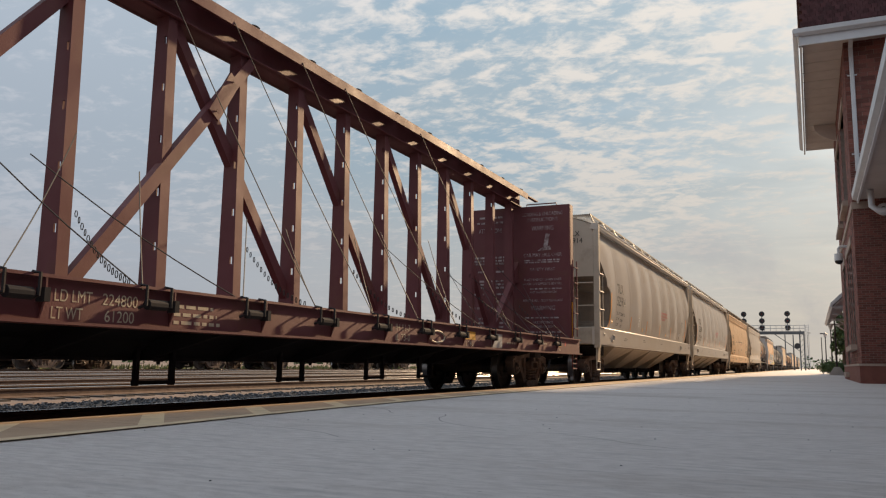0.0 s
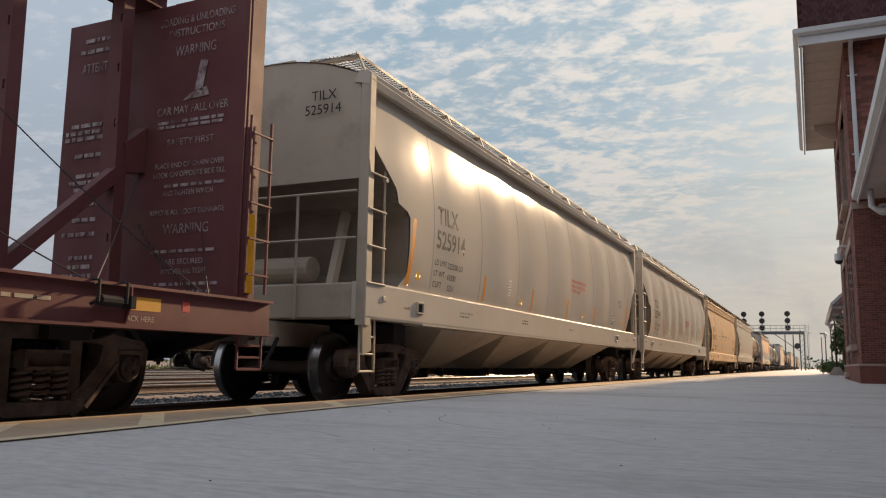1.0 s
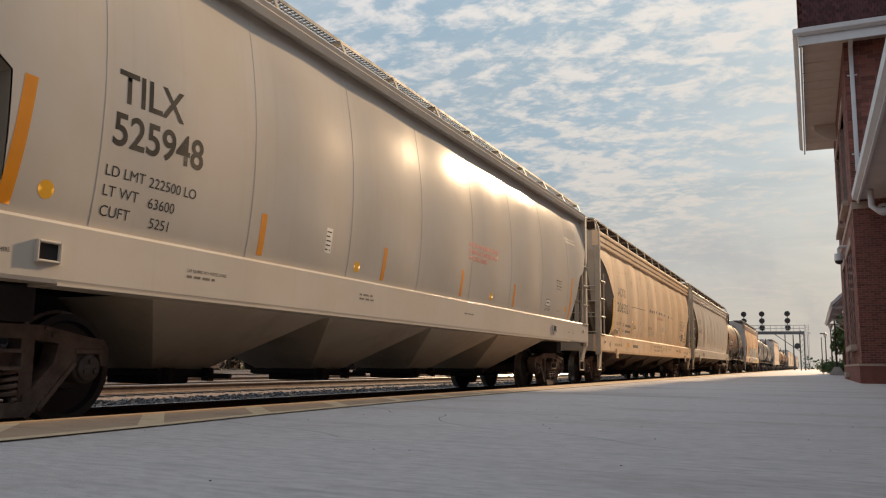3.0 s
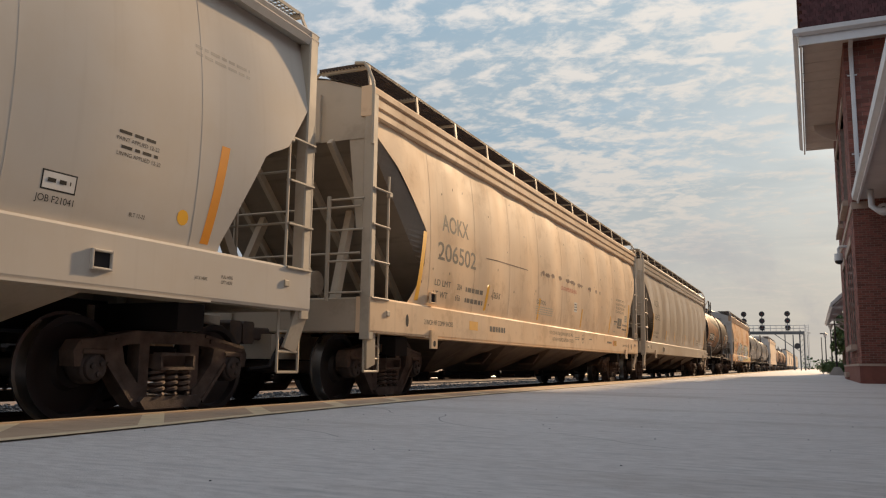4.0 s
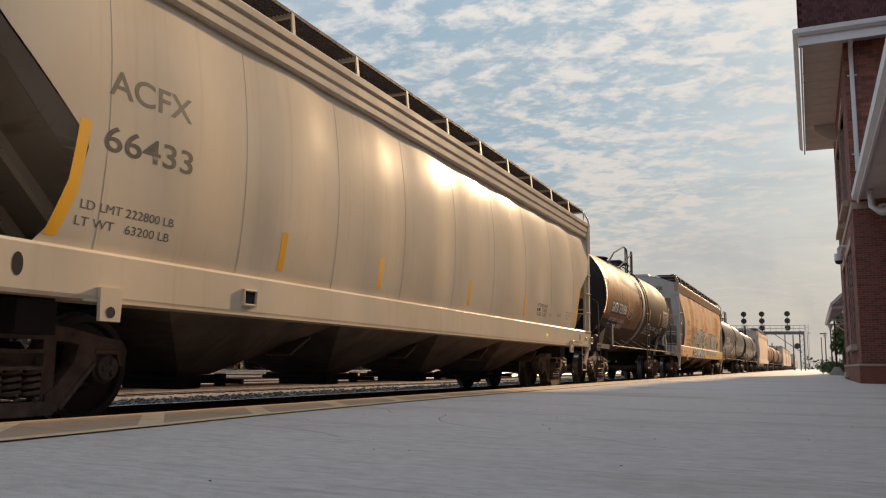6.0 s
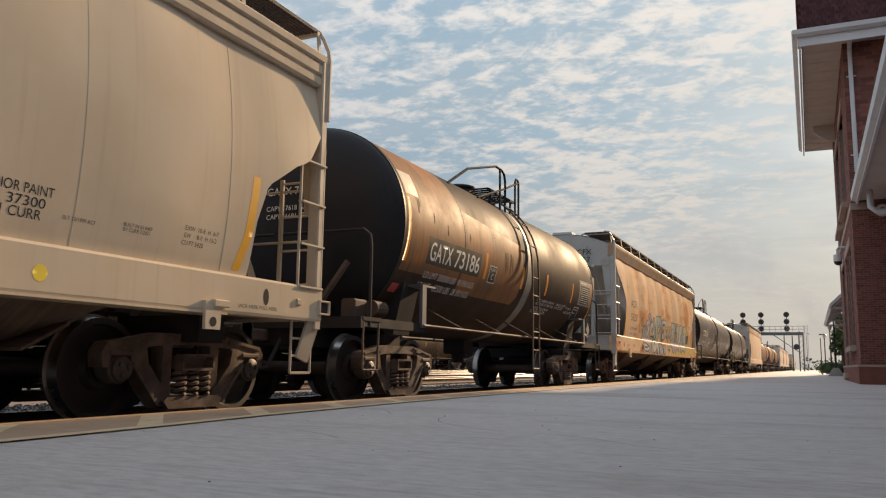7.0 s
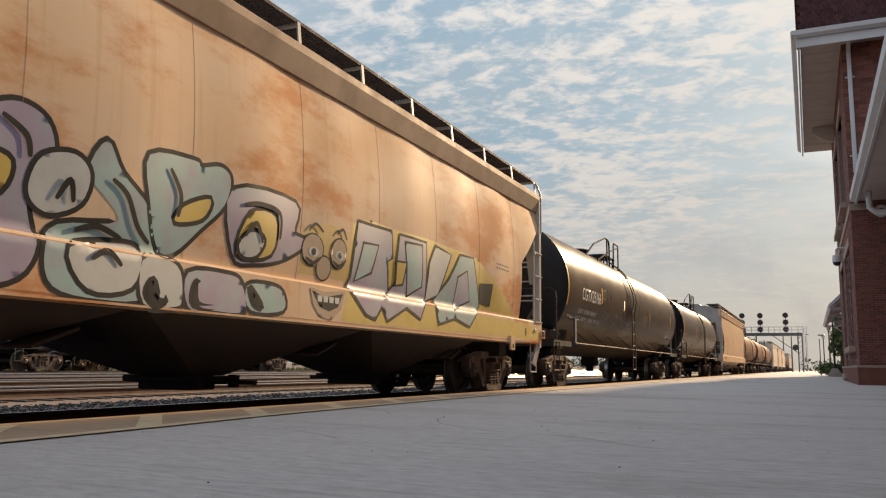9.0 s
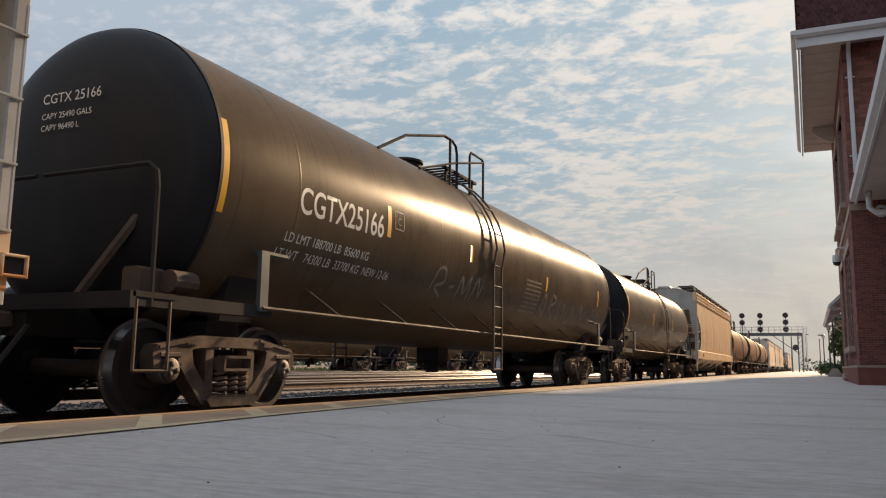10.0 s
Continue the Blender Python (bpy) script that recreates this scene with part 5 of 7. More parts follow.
# ---- lamp posts ----
def lamp_post(x, y, h, head="lantern"):
    t = thing("street_lamp", "dark metal platform lamp post with a small lantern" if head == "lantern" else "tall grey pole with a flat lamp head", "street lamp", "platform lamps", "", pose(x, y, 0))
    g = G()
    g.lathe([(0, 0.16), (0.3, 0.13), (0.5, 0.07), (h - 0.6, 0.05), (h - 0.55, 0.09), (h - 0.5, 0.05)], 10, "z")
    part("pole", g, M_sigblack, t, smooth=40)
    g = G()
    if head == "lantern":
        g.lathe([(h - 0.5, 0.10), (h - 0.12, 0.22), (h - 0.10, 0.0)], 8, "z")
        part("lantern", g, M_galv, t)
        g = G()
        g.lathe([(h - 0.12, 0.26), (h, 0.06), (h + 0.05, 0.0)], 8, "z")
        part("cap", g, M_sigblack, t)
        g = G()
        g.prism([(-0.5, 0.0), (0.5, 0.0), (0.16, 0.55), (-0.16, 0.55)], -0.3, 0.3, "y")
        part("base", g, M_concrete, t, "pale concrete footing")
    else:
        g.box((0.3, 0, h), (0.9, 0.5, 0.14), ch=0.03)
        part("lamp_head", g, M_sigblack, t)
    return t


lamp_post(1.46, 60, 4.6)
lamp_post(1.60, 80, 4.4)
lamp_post(1.42, 100, 4.4)
lamp_post(1.2, 118, 5.0, "flat")
lamp_post(-0.9, 230, 9.5, "flat")

# ---- signal gantry ----
gan = thing("signal_gantry", "grey steel signal gantry spanning the tracks", "signal gantry", "", "structure", pose(0, 160, 0))
g = G()
for dx in (-0.35, 0.35):
    g.box((-1.55 + dx, 0, 3.4), (0.22, 0.22, 6.9), ch=0.03)
for i in range(7):
    z = 0.5 + i * 0.9
    g.bar((-1.9, 0, z), (-1.2, 0, z + 0.8), 0.08, 0.08)
part("column", g, M_gantry, gan)
g = G()
g.box((-21.7, 0, 6.62), (0.5, 0.3, 7.0))
part("column", g, M_gantry, gan)
g = G()
g.box((-11.6, 0, 6.78), (21.0, 0.9, 0.55), ch=0.04)
g.bar((-1.6, 0, 3.2), (-6.2, 0, 6.6), 0.16, 0.2)
part("beam", g, M_gantry, gan)
g = G()
for y in (-0.5, 0.5):
    for z in (7.6, 8.15):
        g.tube([(-21.5, y, z), (-0.9, y, z)], 0.03, 5)
    for i in range(22):
        x = -21.5 + i * 0.98
        g.tube([(x, y, 7.0), (x, y, 8.15)], 0.03, 5)
part("walkway_rail", g, M_galv, gan)
g = G()
for x in (-1.0, -0.4):
    g.tube([(x, -0.3, 0.2), (x, -0.3, 8.3)], 0.035, 5)
for i in range(20):
    g.tube([(-1.0, -0.3, 0.5 + i * 0.4), (-0.4, -0.3, 0.5 + i * 0.4)], 0.025, 5)
for i in range(8):
    z = 2.2 + i * 0.8
    g.tube([(-1.0, -0.3, z), (-0.95, -0.95, z), (-0.45, -0.95, z), (-0.4, -0.3, z)], 0.025, 5)
part("caged_ladder", g, M_galv, gan)
for x, nh in ((-3.83, 3), (-8.17, 3), (-11.3, 2), (-1.75, 0)):
    sig = part("signal_mast", G().lathe([(6.9, 0.08), (10.6 if nh else 7.2, 0.07)], 8, "z", (x, -0.35, 0)), M_gantry, gan)
    for k in range(nh):
        z = 10.25 - k * 1.28
        g = G()
        g.lathe([(-0.42, 0.0), (-0.42, 0.50), (-0.46, 0.50), (-0.46, 0.0)], 20, "y", (x, 0, z))
        g.lathe([(-0.46, 0.17), (-0.75, 0.15)], 12, "y", (x, 0, z))
        g.box((x, -0.25, z), (0.5, 0.3, 0.5))
        part("signal_head", g, M_sigblack, sig, "round black signal head with a hooded lens")
        g = G()
        g.lathe([(-0.47, 0.0), (-0.47, 0.14), (-0.46, 0.14)], 12, "y", (x, 0, z))
        part("lens", g, M_lens, sig)
    if nh:
        g = G()
        for dx in (-0.35, 0.35):
            g.tube([(x + dx - 0.0, 0.2, 7.0), (x + dx, 0.2, 9.6)], 0.025, 4)
        for i in range(7):
            g.tube([(x - 0.35, 0.2, 7.2 + i * 0.36), (x + 0.35, 0.2, 7.2 + i * 0.36)], 0.02, 4)
        part("mast_ladder", g, M_galv, sig)
low_head = G()
low_head.lathe([(-0.42, 0.0), (-0.42, 0.52), (-0.46, 0.52), (-0.46, 0.0)], 20, "y", (-2.35, 0, 4.4))
low_head.box((-2.2, -0.2, 4.4), (0.5, 0.4, 0.5))
part("signal_head", low_head, M_sigblack, gan)
for x, y, h in ((-5.2, 190, 8.2), (-3.3, 175, 7.0)):
    solid("pole", G().lathe([(0, 0.16), (h, 0.10), (h + 0.02, 0.0)], 8, "z", (x, y, 0)), M_gantry, "dark slim utility pole beyond the gantry", "pole")


# ---- centrebeam flat car ----
def flat_car():
    car = thing("centerbeam_flatcar", "maroon centerbeam bulkhead flatcar, empty, with cables hanging loose", "freight car", "freight train")
    H, ZD = 11.2, 1.12
    flat = lambda y, z: 1.556
    for sx in (-1, 1):
        g = G()
        g.prism([(sx * 1.40, ZD - 0.01), (sx * 1.40, ZD + 0.015), (sx * 1.60, ZD + 0.015), (sx * 1.60, ZD - 0.01), (sx * 1.555, ZD - 0.012), (sx * 1.555, 0.80), (sx * 1.62, 0.80), (sx * 1.62, 0.778), (sx * 1.40, 0.778), (sx * 1.40, 0.80), (sx * 1.525, 0.80), (sx * 1.525, ZD - 0.012)], -H, H, "y")
        part("side_sill", g, M_maroon, car)
    g = G()
    g.prism([(-1.5, ZD - 0.02), (-1.5, ZD - 0.10), (-0.5, 0.70), (-0.3, 0.55), (0.3, 0.55), (0.5, 0.70), (1.5, ZD - 0.10), (1.5, ZD - 0.02)], -H, H, "y")
    part("deck", g, M_under, car)
    part("deck_plate", G().box((0, 0, ZD - 0.002), (2.8, 2 * H, 0.012)), M_maroon, car)
    g = G()
    for i in range(17):
        y = -H + 0.4 + i * (2 * H - 0.8) / 16
        g.prism([(-1.5, ZD - 0.08), (-1.5, 0.80), (-0.4, 0.52), (0.4, 0.52), (1.5, 0.80), (1.5, ZD - 0.08)], y - 0.03, y + 0.03, "y")
    for y in (-5.6, -3.8, -1.2, 1.2, 3.4, 5.2):
        for dy in (-0.25, 0.25):
            g.box((0.4, y + dy, 0.48), (0.05, 0.05, 0.42))
        g.box((0.4, y, 0.30), (0.06, 0.56, 0.04))
    part("cross_bearer", g, M_under, car)
    # posts of the centre beam
    for i in range(-8, 9):
        y = 0.29 + 1.268 * i
        if abs(y) > 10.6:
            continue
        g = G()
        holes = (1.75, 2.35, 2.95, 3.55, 4.1)
        cuts = [ZD] + [q for h in holes for q in (h - 0.045, h + 0.045)] + [4.40]

        def across(f, z):
            k = (z - ZD) / (4.40 - ZD)
            lo, hi = -0.06 + 0.03 * k, 0.20 - 0.06 * k
            return lo + (hi - lo) * f

        def plate(f0, f1, za, zb, y0, y1):
            vs = [(across(f, z), yy, z) for z in (za, zb) for f, yy in ((f0, y0), (f1, y0), (f1, y1), (f0, y1))]
            g.add(vs, [(0, 1, 5, 4), (1, 2, 6, 5), (2, 3, 7, 6), (3, 0, 4, 7), (0, 3, 2, 1), (4, 5, 6, 7)])

        for j in range(len(cuts) - 1):
            za, zb = cuts[j], cuts[j + 1]
            if j % 2:
                plate(0.0, 0.74, za, zb, y - 0.07, y - 0.05)
                plate(0.88, 1.0, za, zb, y - 0.07, y - 0.05)
            else:
                plate(0.0, 1.0, za, zb, y - 0.07, y - 0.05)
        plate(0.92, 1.0, ZD, 4.40, y - 0.05, y + 0.07)
        plate(0.0, 0.08, ZD, 4.40, y - 0.05, y + 0.07)
        part("post", g, M_maroon, car)
    # top chord: plate with lips, box below
    g = G()
    g.box((-0.07, 0, 4.70), (0.58, 2 * H - 0.5, 0.03))
    g.box((0.335, 0, 4.70), (0.05, 2 * H - 0.5, 0.03))
    q = -H + 0.25
    while q < H - 0.3:
        g.box((0.265, q + 0.5175, 4.70), (0.09, 1.035, 0.03))
        q += 1.285
    for sx in (-1, 1):
        g.box((sx * 0.355, 0, 4.64), (0.02, 2 * H - 0.5, 0.14))
        g.box((sx * 0.14, 0, 4.54), (0.02, 2 * H - 0.5, 0.32))
    g.box((0, 0, 4.39), (0.40, 2 * H - 0.5, 0.02))
    part("top_chord", g, M_maroon, car)
    for i in range(-8, 9):
        part("chord_ring", G().tube([(0.33 + 0.03 * math.cos(t), 0.24 + 1.285 * i + 0.07 * math.sin(t), 4.73) for t in [j * 0.785 for j in range(8)]], 0.012, 5, closed=True), M_under, car)
    yb = lambda k: 0.416 + 1.268 * k
    for a, b, za, zb in ((-2, 0, 1.25, 4.35), (-1, 1, 4.35, 1.25), (1, 3, 4.3, 1.25), (3, 5, 4.3, 1.25), (5, 7, 4.3, 1.25), (-4, -2, 1.25, 4.35), (-6, -4, 1.25, 4.35), (-8, -6, 1.25, 4.35)):
        g = G()
        g.bar((0.02 if a != -2 else 0.13, yb(a), za), (0.02 if a != -2 else 0.13, yb(b), zb), 0.14, 0.10)
        part("brace", g, M_maroon, car)
    g = G()
    g.bar((0.20, yb(-1) + 0.55, 3.43), (0.20, yb(-1) + 0.90, 4.0), 0.20, 0.03)
    for q in (0.1, 0.9):
        y, z = yb(-1) + 0.55 + 0.35 * q, 3.43 + 0.57 * q
        g.lathe([(0.21, 0.0), (0.25, 0.04), (0.25, 0.0)], 8, "x", (0, y, z))
    part("splice_plate", g, M_maroon, car)
    # bulkheads
    for s in (-1, 1):
        b = part("bulkhead", G().box((0.175, s * (H - 0.42), 2.72), (2.59, 0.06, 3.24), ch=0.02), M_maroon, car)
        for x in (-1.07, -0.5, 0.72, 1.42):
            part("stiffener", G().box((x, s * (H - 0.27), 2.72), (0.10, 0.235, 3.24), ch=0.01), M_maroon, b)
        for z in (1.2, 2.3, 3.3, 4.3):
            part("stiffener", G().box((0.175, s * (H - 0.28), z), (2.38, 0.20, 0.08)), M_maroon, b)
        g = G()
        g.tube([(0.35, s * (H - 0.3), 4.34), (0.35, s * (H - 0.3), 4.42), (1.1, s * (H - 0.3), 4.42), (1.1, s * (H - 0.3), 4.34)], 0.016, 5)
        part("grab_iron", g, M_maroon, b)
        lad = ladder(car, 1.52, s * (H - 0.05), s * (H - 0.38), 1.2, 3.0, 5, 0.014, M_maroon)
        g = G()
        g.box((1.478, s * (H - 0.27), 1.6), (0.012, 0.12, 0.8))
        part("reflective_stripe", g, M_reflect, car)
    yb_ = H - 0.46
    front = lambda x, z: yb_

    def sign(text, h, x, z, width=None):
        cu = bpy.data.curves.new("letters", "FONT")
        cu.body, cu.size = text, h / 0.69
        ob = bpy.data.objects.new("letters", cu)
        scene.collection.objects.link(ob)
        bpy.context.view_layer.update()
        me = bpy.data.meshes.new_from_object(ob.evaluated_get(bpy.context.evaluated_depsgraph_get()))
        bpy.data.objects.remove(ob)
        xs = [v.co.x for v in me.vertices]
        wdt = max(xs) - min(xs)
        k = (width / wdt) if width else 1
        for v in me.vertices:
            v.co = (x + (v.co.x - min(xs) - wdt / 2) * k, yb_, z + v.co.y)
        me.materials.append(M_faded)
        part("lettering", me, M_faded, car)

    for text, h, z, w in (("LOADING & UNLOADING", 0.085, 4.10, 1.0), ("INSTRUCTIONS", 0.085, 3.96, 0.75), ("WARNING", 0.11, 3.74, 0.55), ("CAR MAY FALL OVER", 0.085, 3.10, 0.95),
                          ("SAFETY FIRST", 0.07, 2.76, 0.62), ("PLACE END OF CHAIN OVER", 0.055, 2.52, 0.92), ("HOOK ON OPPOSITE SIDE SILL", 0.055, 2.42, 0.95), ("AND TIGHTEN WINCH", 0.055, 2.22, 0.66),
                          ("REMOVE ALL LOOSE DUNNAGE", 0.055, 2.02, 0.98), ("WARNING", 0.10, 1.82, 0.6), ("ARE SECURED", 0.055, 1.50, 0.5), ("WINCHES ARE TIGHT", 0.055, 1.40, 0.6)):
        sign(text, h, 0.80, z, w)
    for text, h, z, w in (("ATTENTION!", 0.11, 3.74, 0.6),):
        sign(text, h, -0.55, z, w)
    def fine_lines(zs, x0, x1, h):
        for z in zs:
            g = G()
            x = x0 + random.uniform(-0.12, 0.1)
            while x < x1:
                l = random.uniform(0.04, 0.15)
                g.add([(x, yb_, z), (x + l, yb_, z), (x + l, yb_, z + h), (x, yb_, z + h)], [(0, 1, 2, 3)])
                x += l + 0.028
            tagged(part("lettering", g, M_faded, car), kind="stuff")

    fine_lines((4.1, 3.97, 3.1, 3.02, 2.95, 2.75, 2.52, 2.44, 2.36, 2.2, 2.02, 1.86, 1.6, 1.5, 1.4, 1.3), -0.92, -0.2, 0.045)
    fine_lines((3.0, 2.95, 2.31, 1.62, 1.28, 1.2), 0.45, 1.2, 0.032)
    # tilted car emblem
    for cx in (0.82,):
        part("emblem", G().add([(cx + a, yb_, 3.26 + b) for a, b in ((0.0, 0.08), (0.10, 0.06), (0.16, 0.38), (0.06, 0.40))], [(0, 1, 2, 3)]), M_faded, car)
        part("emblem", G().add([(cx + a, yb_, 3.24 + b) for a, b in ((-0.15, 0.0), (0.2, 0.02), (0.16, 0.12), (-0.05, 0.07))], [(0, 1, 2, 3)]), M_faded, car)
    for s in (-1, 1):
        g = G()
        g.bar((0.12, s * (H - 2.15), 1.16), (0.12, s * (H - 0.5), 2.70), 0.13, 0.13)
        g.prism([(s * (H - 0.46), 2.5), (s * (H - 0.46), 3.0), (s * (H - 0.75), 2.75), (s * (H - 0.7), 2.45)][::s], 0.04, 0.2)
        part("strut", g, M_maroon, car)
    # winches with straps, and the cables from them to the beam
    k = 0
    y = -10.2
    while y < 10.3:
        for sx in (1, -1):
            w = G()
            w.lathe([(-0.10, 0.0), (-0.10, 0.045), (0.10, 0.045), (0.10, 0.0)], 10, "y", (sx * 1.63, y, 0.98))
            for dy in (-0.14, 0.14):
                w.tube([(sx * 1.58, y + dy, 1.14), (sx * 1.66, y + dy, 1.13), (sx * 1.66, y + dy, 0.97), (sx * 1.58, y + dy, 0.95)], 0.014, 5)
            w.box((sx * 1.63, y + 0.20, 0.98), (0.09, 0.05, 0.10))
            part("winch", w, M_under, car, "cable winch on the side sill")
            part("gusset", G().prism([(sx * 1.55, 0.80), (sx * 1.55, ZD - 0.012), (sx * 1.612, ZD - 0.012), (sx * 1.612, 0.96)], y + 0.23, y + 0.245, "y"), M_maroon, car)
        y += 1.285
        k += 1
    rng = random.Random(6)
    for i in range(-8, 9):
        y = -0.05 + 1.285 * i
        for d in ((1.0, -0.9) if i % 2 else (-0.8, 0.7)):
            g = G()
            z2 = rng.uniform(2.1, 2.9) if rng.random() < 0.88 else 4.62
            x2 = 0.32 if z2 < 4 else 0.36
            pts = []
            for q in range(7):
                u = q / 6
                sag = 0.06 * math.sin(math.pi * u)
                pts.append((1.6 + (x2 - 1.6) * u, y + d * u * 1.6, 1.1 + (z2 - 1.1) * u - sag))
            g.tube(pts, 0.006, 4)
            part("cable", g, M_rope, car, "loose steel tie-down cable")
        if i % 2 == 0:
            g = G()
            for q in range(16):
                u = q / 16
                a = (0.24 + 1.25 * u, y + 0.45 - 0.45 * u, 1.9 - 0.75 * u - 0.12 * math.sin(math.pi * u))
                g.tube([(a[0] + (0.012 * math.cos(t) if q % 2 else 0), a[1] + (0 if q % 2 else 0.016 * math.cos(t)), a[2] + 0.034 * math.sin(t)) for t in [j * 1.047 for j in range(6)]], 0.006, 4, closed=True)
            tagged(part("chain", g, M_rope, car), kind="stuff")
    # writing on the sill
    L = lambda t, h, y, z, w=None: letters(t, h, y, z, flat, M_mustard, car, w)
    L("LD LMT", 0.09, -3.42, 0.95, 0.34); L("224800", 0.09, -2.98, 0.95, 0.36); L("LT WT", 0.09, -3.44, 0.82, 0.28); L("61200", 0.09, -2.95, 0.82, 0.3)
    L("IH 11-7", 0.09, 1.9, 0.96, 0.42); L("IL 73-0", 0.09, 1.9, 0.83, 0.42); L("L 75-0", 0.07, 4.3, 0.82, 0.3)
    bars([(-2.2, 0.98, 0.5, 0.03), (-2.2, 0.91, 0.55, 0.03), (-2.2, 0.84, 0.6, 0.03), (6.2, 0.9, 0.5, 0.03), (8.2, 0.95, 0.4, 0.03)], flat, M_mustard, car)
    patch("decal", rect(4.23, 0.92, 0.46, 0.13), flat, M_sign_yellow, car)
    patch("decal", rect(5.43, 0.815, 0.52, 0.24), flat, M_concrete, car)
    patch("decal", rect(9.35, 0.93, 0.34, 0.11), flat, M_sign_yellow, car)
    patch("reflective_stripe", rect(9.95, 0.95, 0.09, 0.09), flat, M_redmark, car)
    letters("JACK HERE", 0.045, 9.3, 0.84, flat, M_mustard, car)
    # a plain emblem: one flattened ring of cream paint
    part("emblem", G().tube([(1.557, 3.20 + 0.26 * math.cos(q * math.pi / 8), 0.92 + 0.085 * math.sin(q * math.pi / 8)) for q in range(16)], 0.016, 4, closed=True), M_mustard, car)
    side_steps(car, H, 0.45, 0.8, M_maroon)
    g = G()
    g.box((0, 0, 0.62), (0.6, 2 * H - 0.4, 0.2))
    for s in (-1, 1):
        g.box((0, s * 9.1, 0.78), (2.4, 0.4, 0.2))
    part("centre_sill", g, M_under, car)
    trucks(car, (-8.95, 8.95))
    couplers(car, H)
    return car


M_mustard = mat("worn_letter_cream", (0.50, 0.42, 0.30), 0.6, col2=(0.3, 0.2, 0.14), scale=9, amount=0.6)


# ---- the train ----
def end_letters(car, text, h, x, y, z, material):
    cu = bpy.data.curves.new("letters", "FONT")
    cu.body, cu.size = text, h / 0.69
    ob = bpy.data.objects.new("letters", cu)
    scene.collection.objects.link(ob)
    bpy.context.view_layer.update()
    me = bpy.data.meshes.new_from_object(ob.evaluated_get(bpy.context.evaluated_depsgraph_get()))
    bpy.data.objects.remove(ob)
    for v in me.vertices:
        v.co = (x + v.co.x, y, z + v.co.y)
    me.materials.append(material)
    part("lettering", me, material, car)


CARS = []   # (car, its centre along the track at 5 s, truck centre)
random.seed(2)
c0 = flat_car()
CARS.append((c0, -52.7))

M_ghostgrey = mat("faint_stencil_grey", (0.36, 0.33, 0.29), 0.6, spec=0.15)
# two alike grey-beige hoppers
c1, s1_ = hopper("covered_hopper", "clean grey-beige rounded covered hopper car with black lettering", 8.45, 6.95, M_tilx, M_endbeige, round_=0.095, curve=0.15, wave=1.35, bracket=(1.5, -0.01, 2.87),
                 ends=(((3.55, 0.04), (3.24, 0.19), (2.82, 0.67), (2.62, 0.72), (2.55, 1.06), (1.72, 1.10), (1.53, 0.90)), ((3.55, 0.04), (3.32, 0.14), (2.76, 0.58), (2.60, 0.95), (2.11, 1.23), (1.62, 1.48), (1.4, 1.5))))
patch("reflective_stripe", [(-7.37, 1.58), (-7.26, 1.58), (-7.18, 2.51), (-7.29, 2.51)], s1_, M_orangestripe, c1)
for y in (-4.53, -2.0, 0.55, 3.0):
    patch("reflective_stripe", rect(y, 1.58, 0.09, 0.42), s1_, M_orangestripe, c1)
patch("reflective_stripe", [(6.70, 1.58), (6.81, 1.58), (6.96, 2.52), (6.85, 2.52)], s1_, M_orangestripe, c1)
for y, z in ((-7.0, 1.74), (-2.6, 1.68), (1.9, 1.68), (6.44, 1.77)):
    patch("decal", [(y + 0.07 * math.cos(a), z + 0.07 * math.sin(a)) for a in [i * math.pi / 6 for i in range(12)]], s1_, M_reflect, c1)
letters("LINED CAR-WEAR RUBBER SHOES WHEN", 0.07, 0.80, 2.41, s1_, M_redmark, c1, 1.25, bold=0.003)
letters("ENTERING CAR. SHARP OBJECTS MUST", 0.07, 0.80, 2.30, s1_, M_redmark, c1, 1.25, bold=0.003)
letters("NOT CONTACT LINING", 0.07, 0.80, 2.19, s1_, M_redmark, c1, 0.75, bold=0.003)
bars([(5.63, 2.32, 0.40, 0.026), (5.66, 2.20, 0.40, 0.026)], s1_, M_dark, c1)
letters("PAINT APPLIED 12-22", 0.032, 5.61, 2.26, s1_, M_dark, c1, 0.46)
letters("LINING APPLIED 12-22", 0.032, 5.62, 2.14, s1_, M_dark, c1, 0.48)
patch("decal", rect(5.00, 1.74, 0.30, 0.145), s1_, M_dark, c1)
patch("decal", rect(5.012, 1.752, 0.276, 0.121), lambda y, z: s1_(y, z) + 0.001, M_white, c1)
bars([(5.05, 1.80, 0.2, 0.03)], lambda y, z: s1_(y, z) + 0.003, M_dark, c1)
letters("JOB F21041", 0.05, 4.97, 1.655, s1_, M_dark, c1, 0.33)
letters("BLT 12-22", 0.032, 5.84, 1.68, s1_, M_dark, c1, 0.17)
bars([(6.5, 3.30 + 0.07 * i, 0.75, 0.03) for i in range(2)], s1_, M_ghostgrey, c1)
patch("decal", rect(-3.36, 1.76, 0.13, 0.28), s1_, M_white, c1)
bars([(-3.35, 1.79 + 0.05 * i, 0.10, 0.014) for i in range(5)], lambda y, z: s1_(y, z) + 0.001, M_dark, c1)
sill1 = lambda y, z: 1.6055
letters("CAR EQUIPPED WITH VENTED COVERS", 0.028, -5.52, 1.30, sill1, M_dark, c1, 0.52)
bars([(-5.52, 1.25, 0.36, 0.022), (-2.55, 1.34, 0.35, 0.022), (-2.55, 1.29, 0.35, 0.022), (0.7, 1.31, 0.4, 0.02)], sill1, M_lettergrey, c1)
letters("JACK HERE", 0.03, 6.62, 1.25, sill1, M_dark, c1, 0.17)
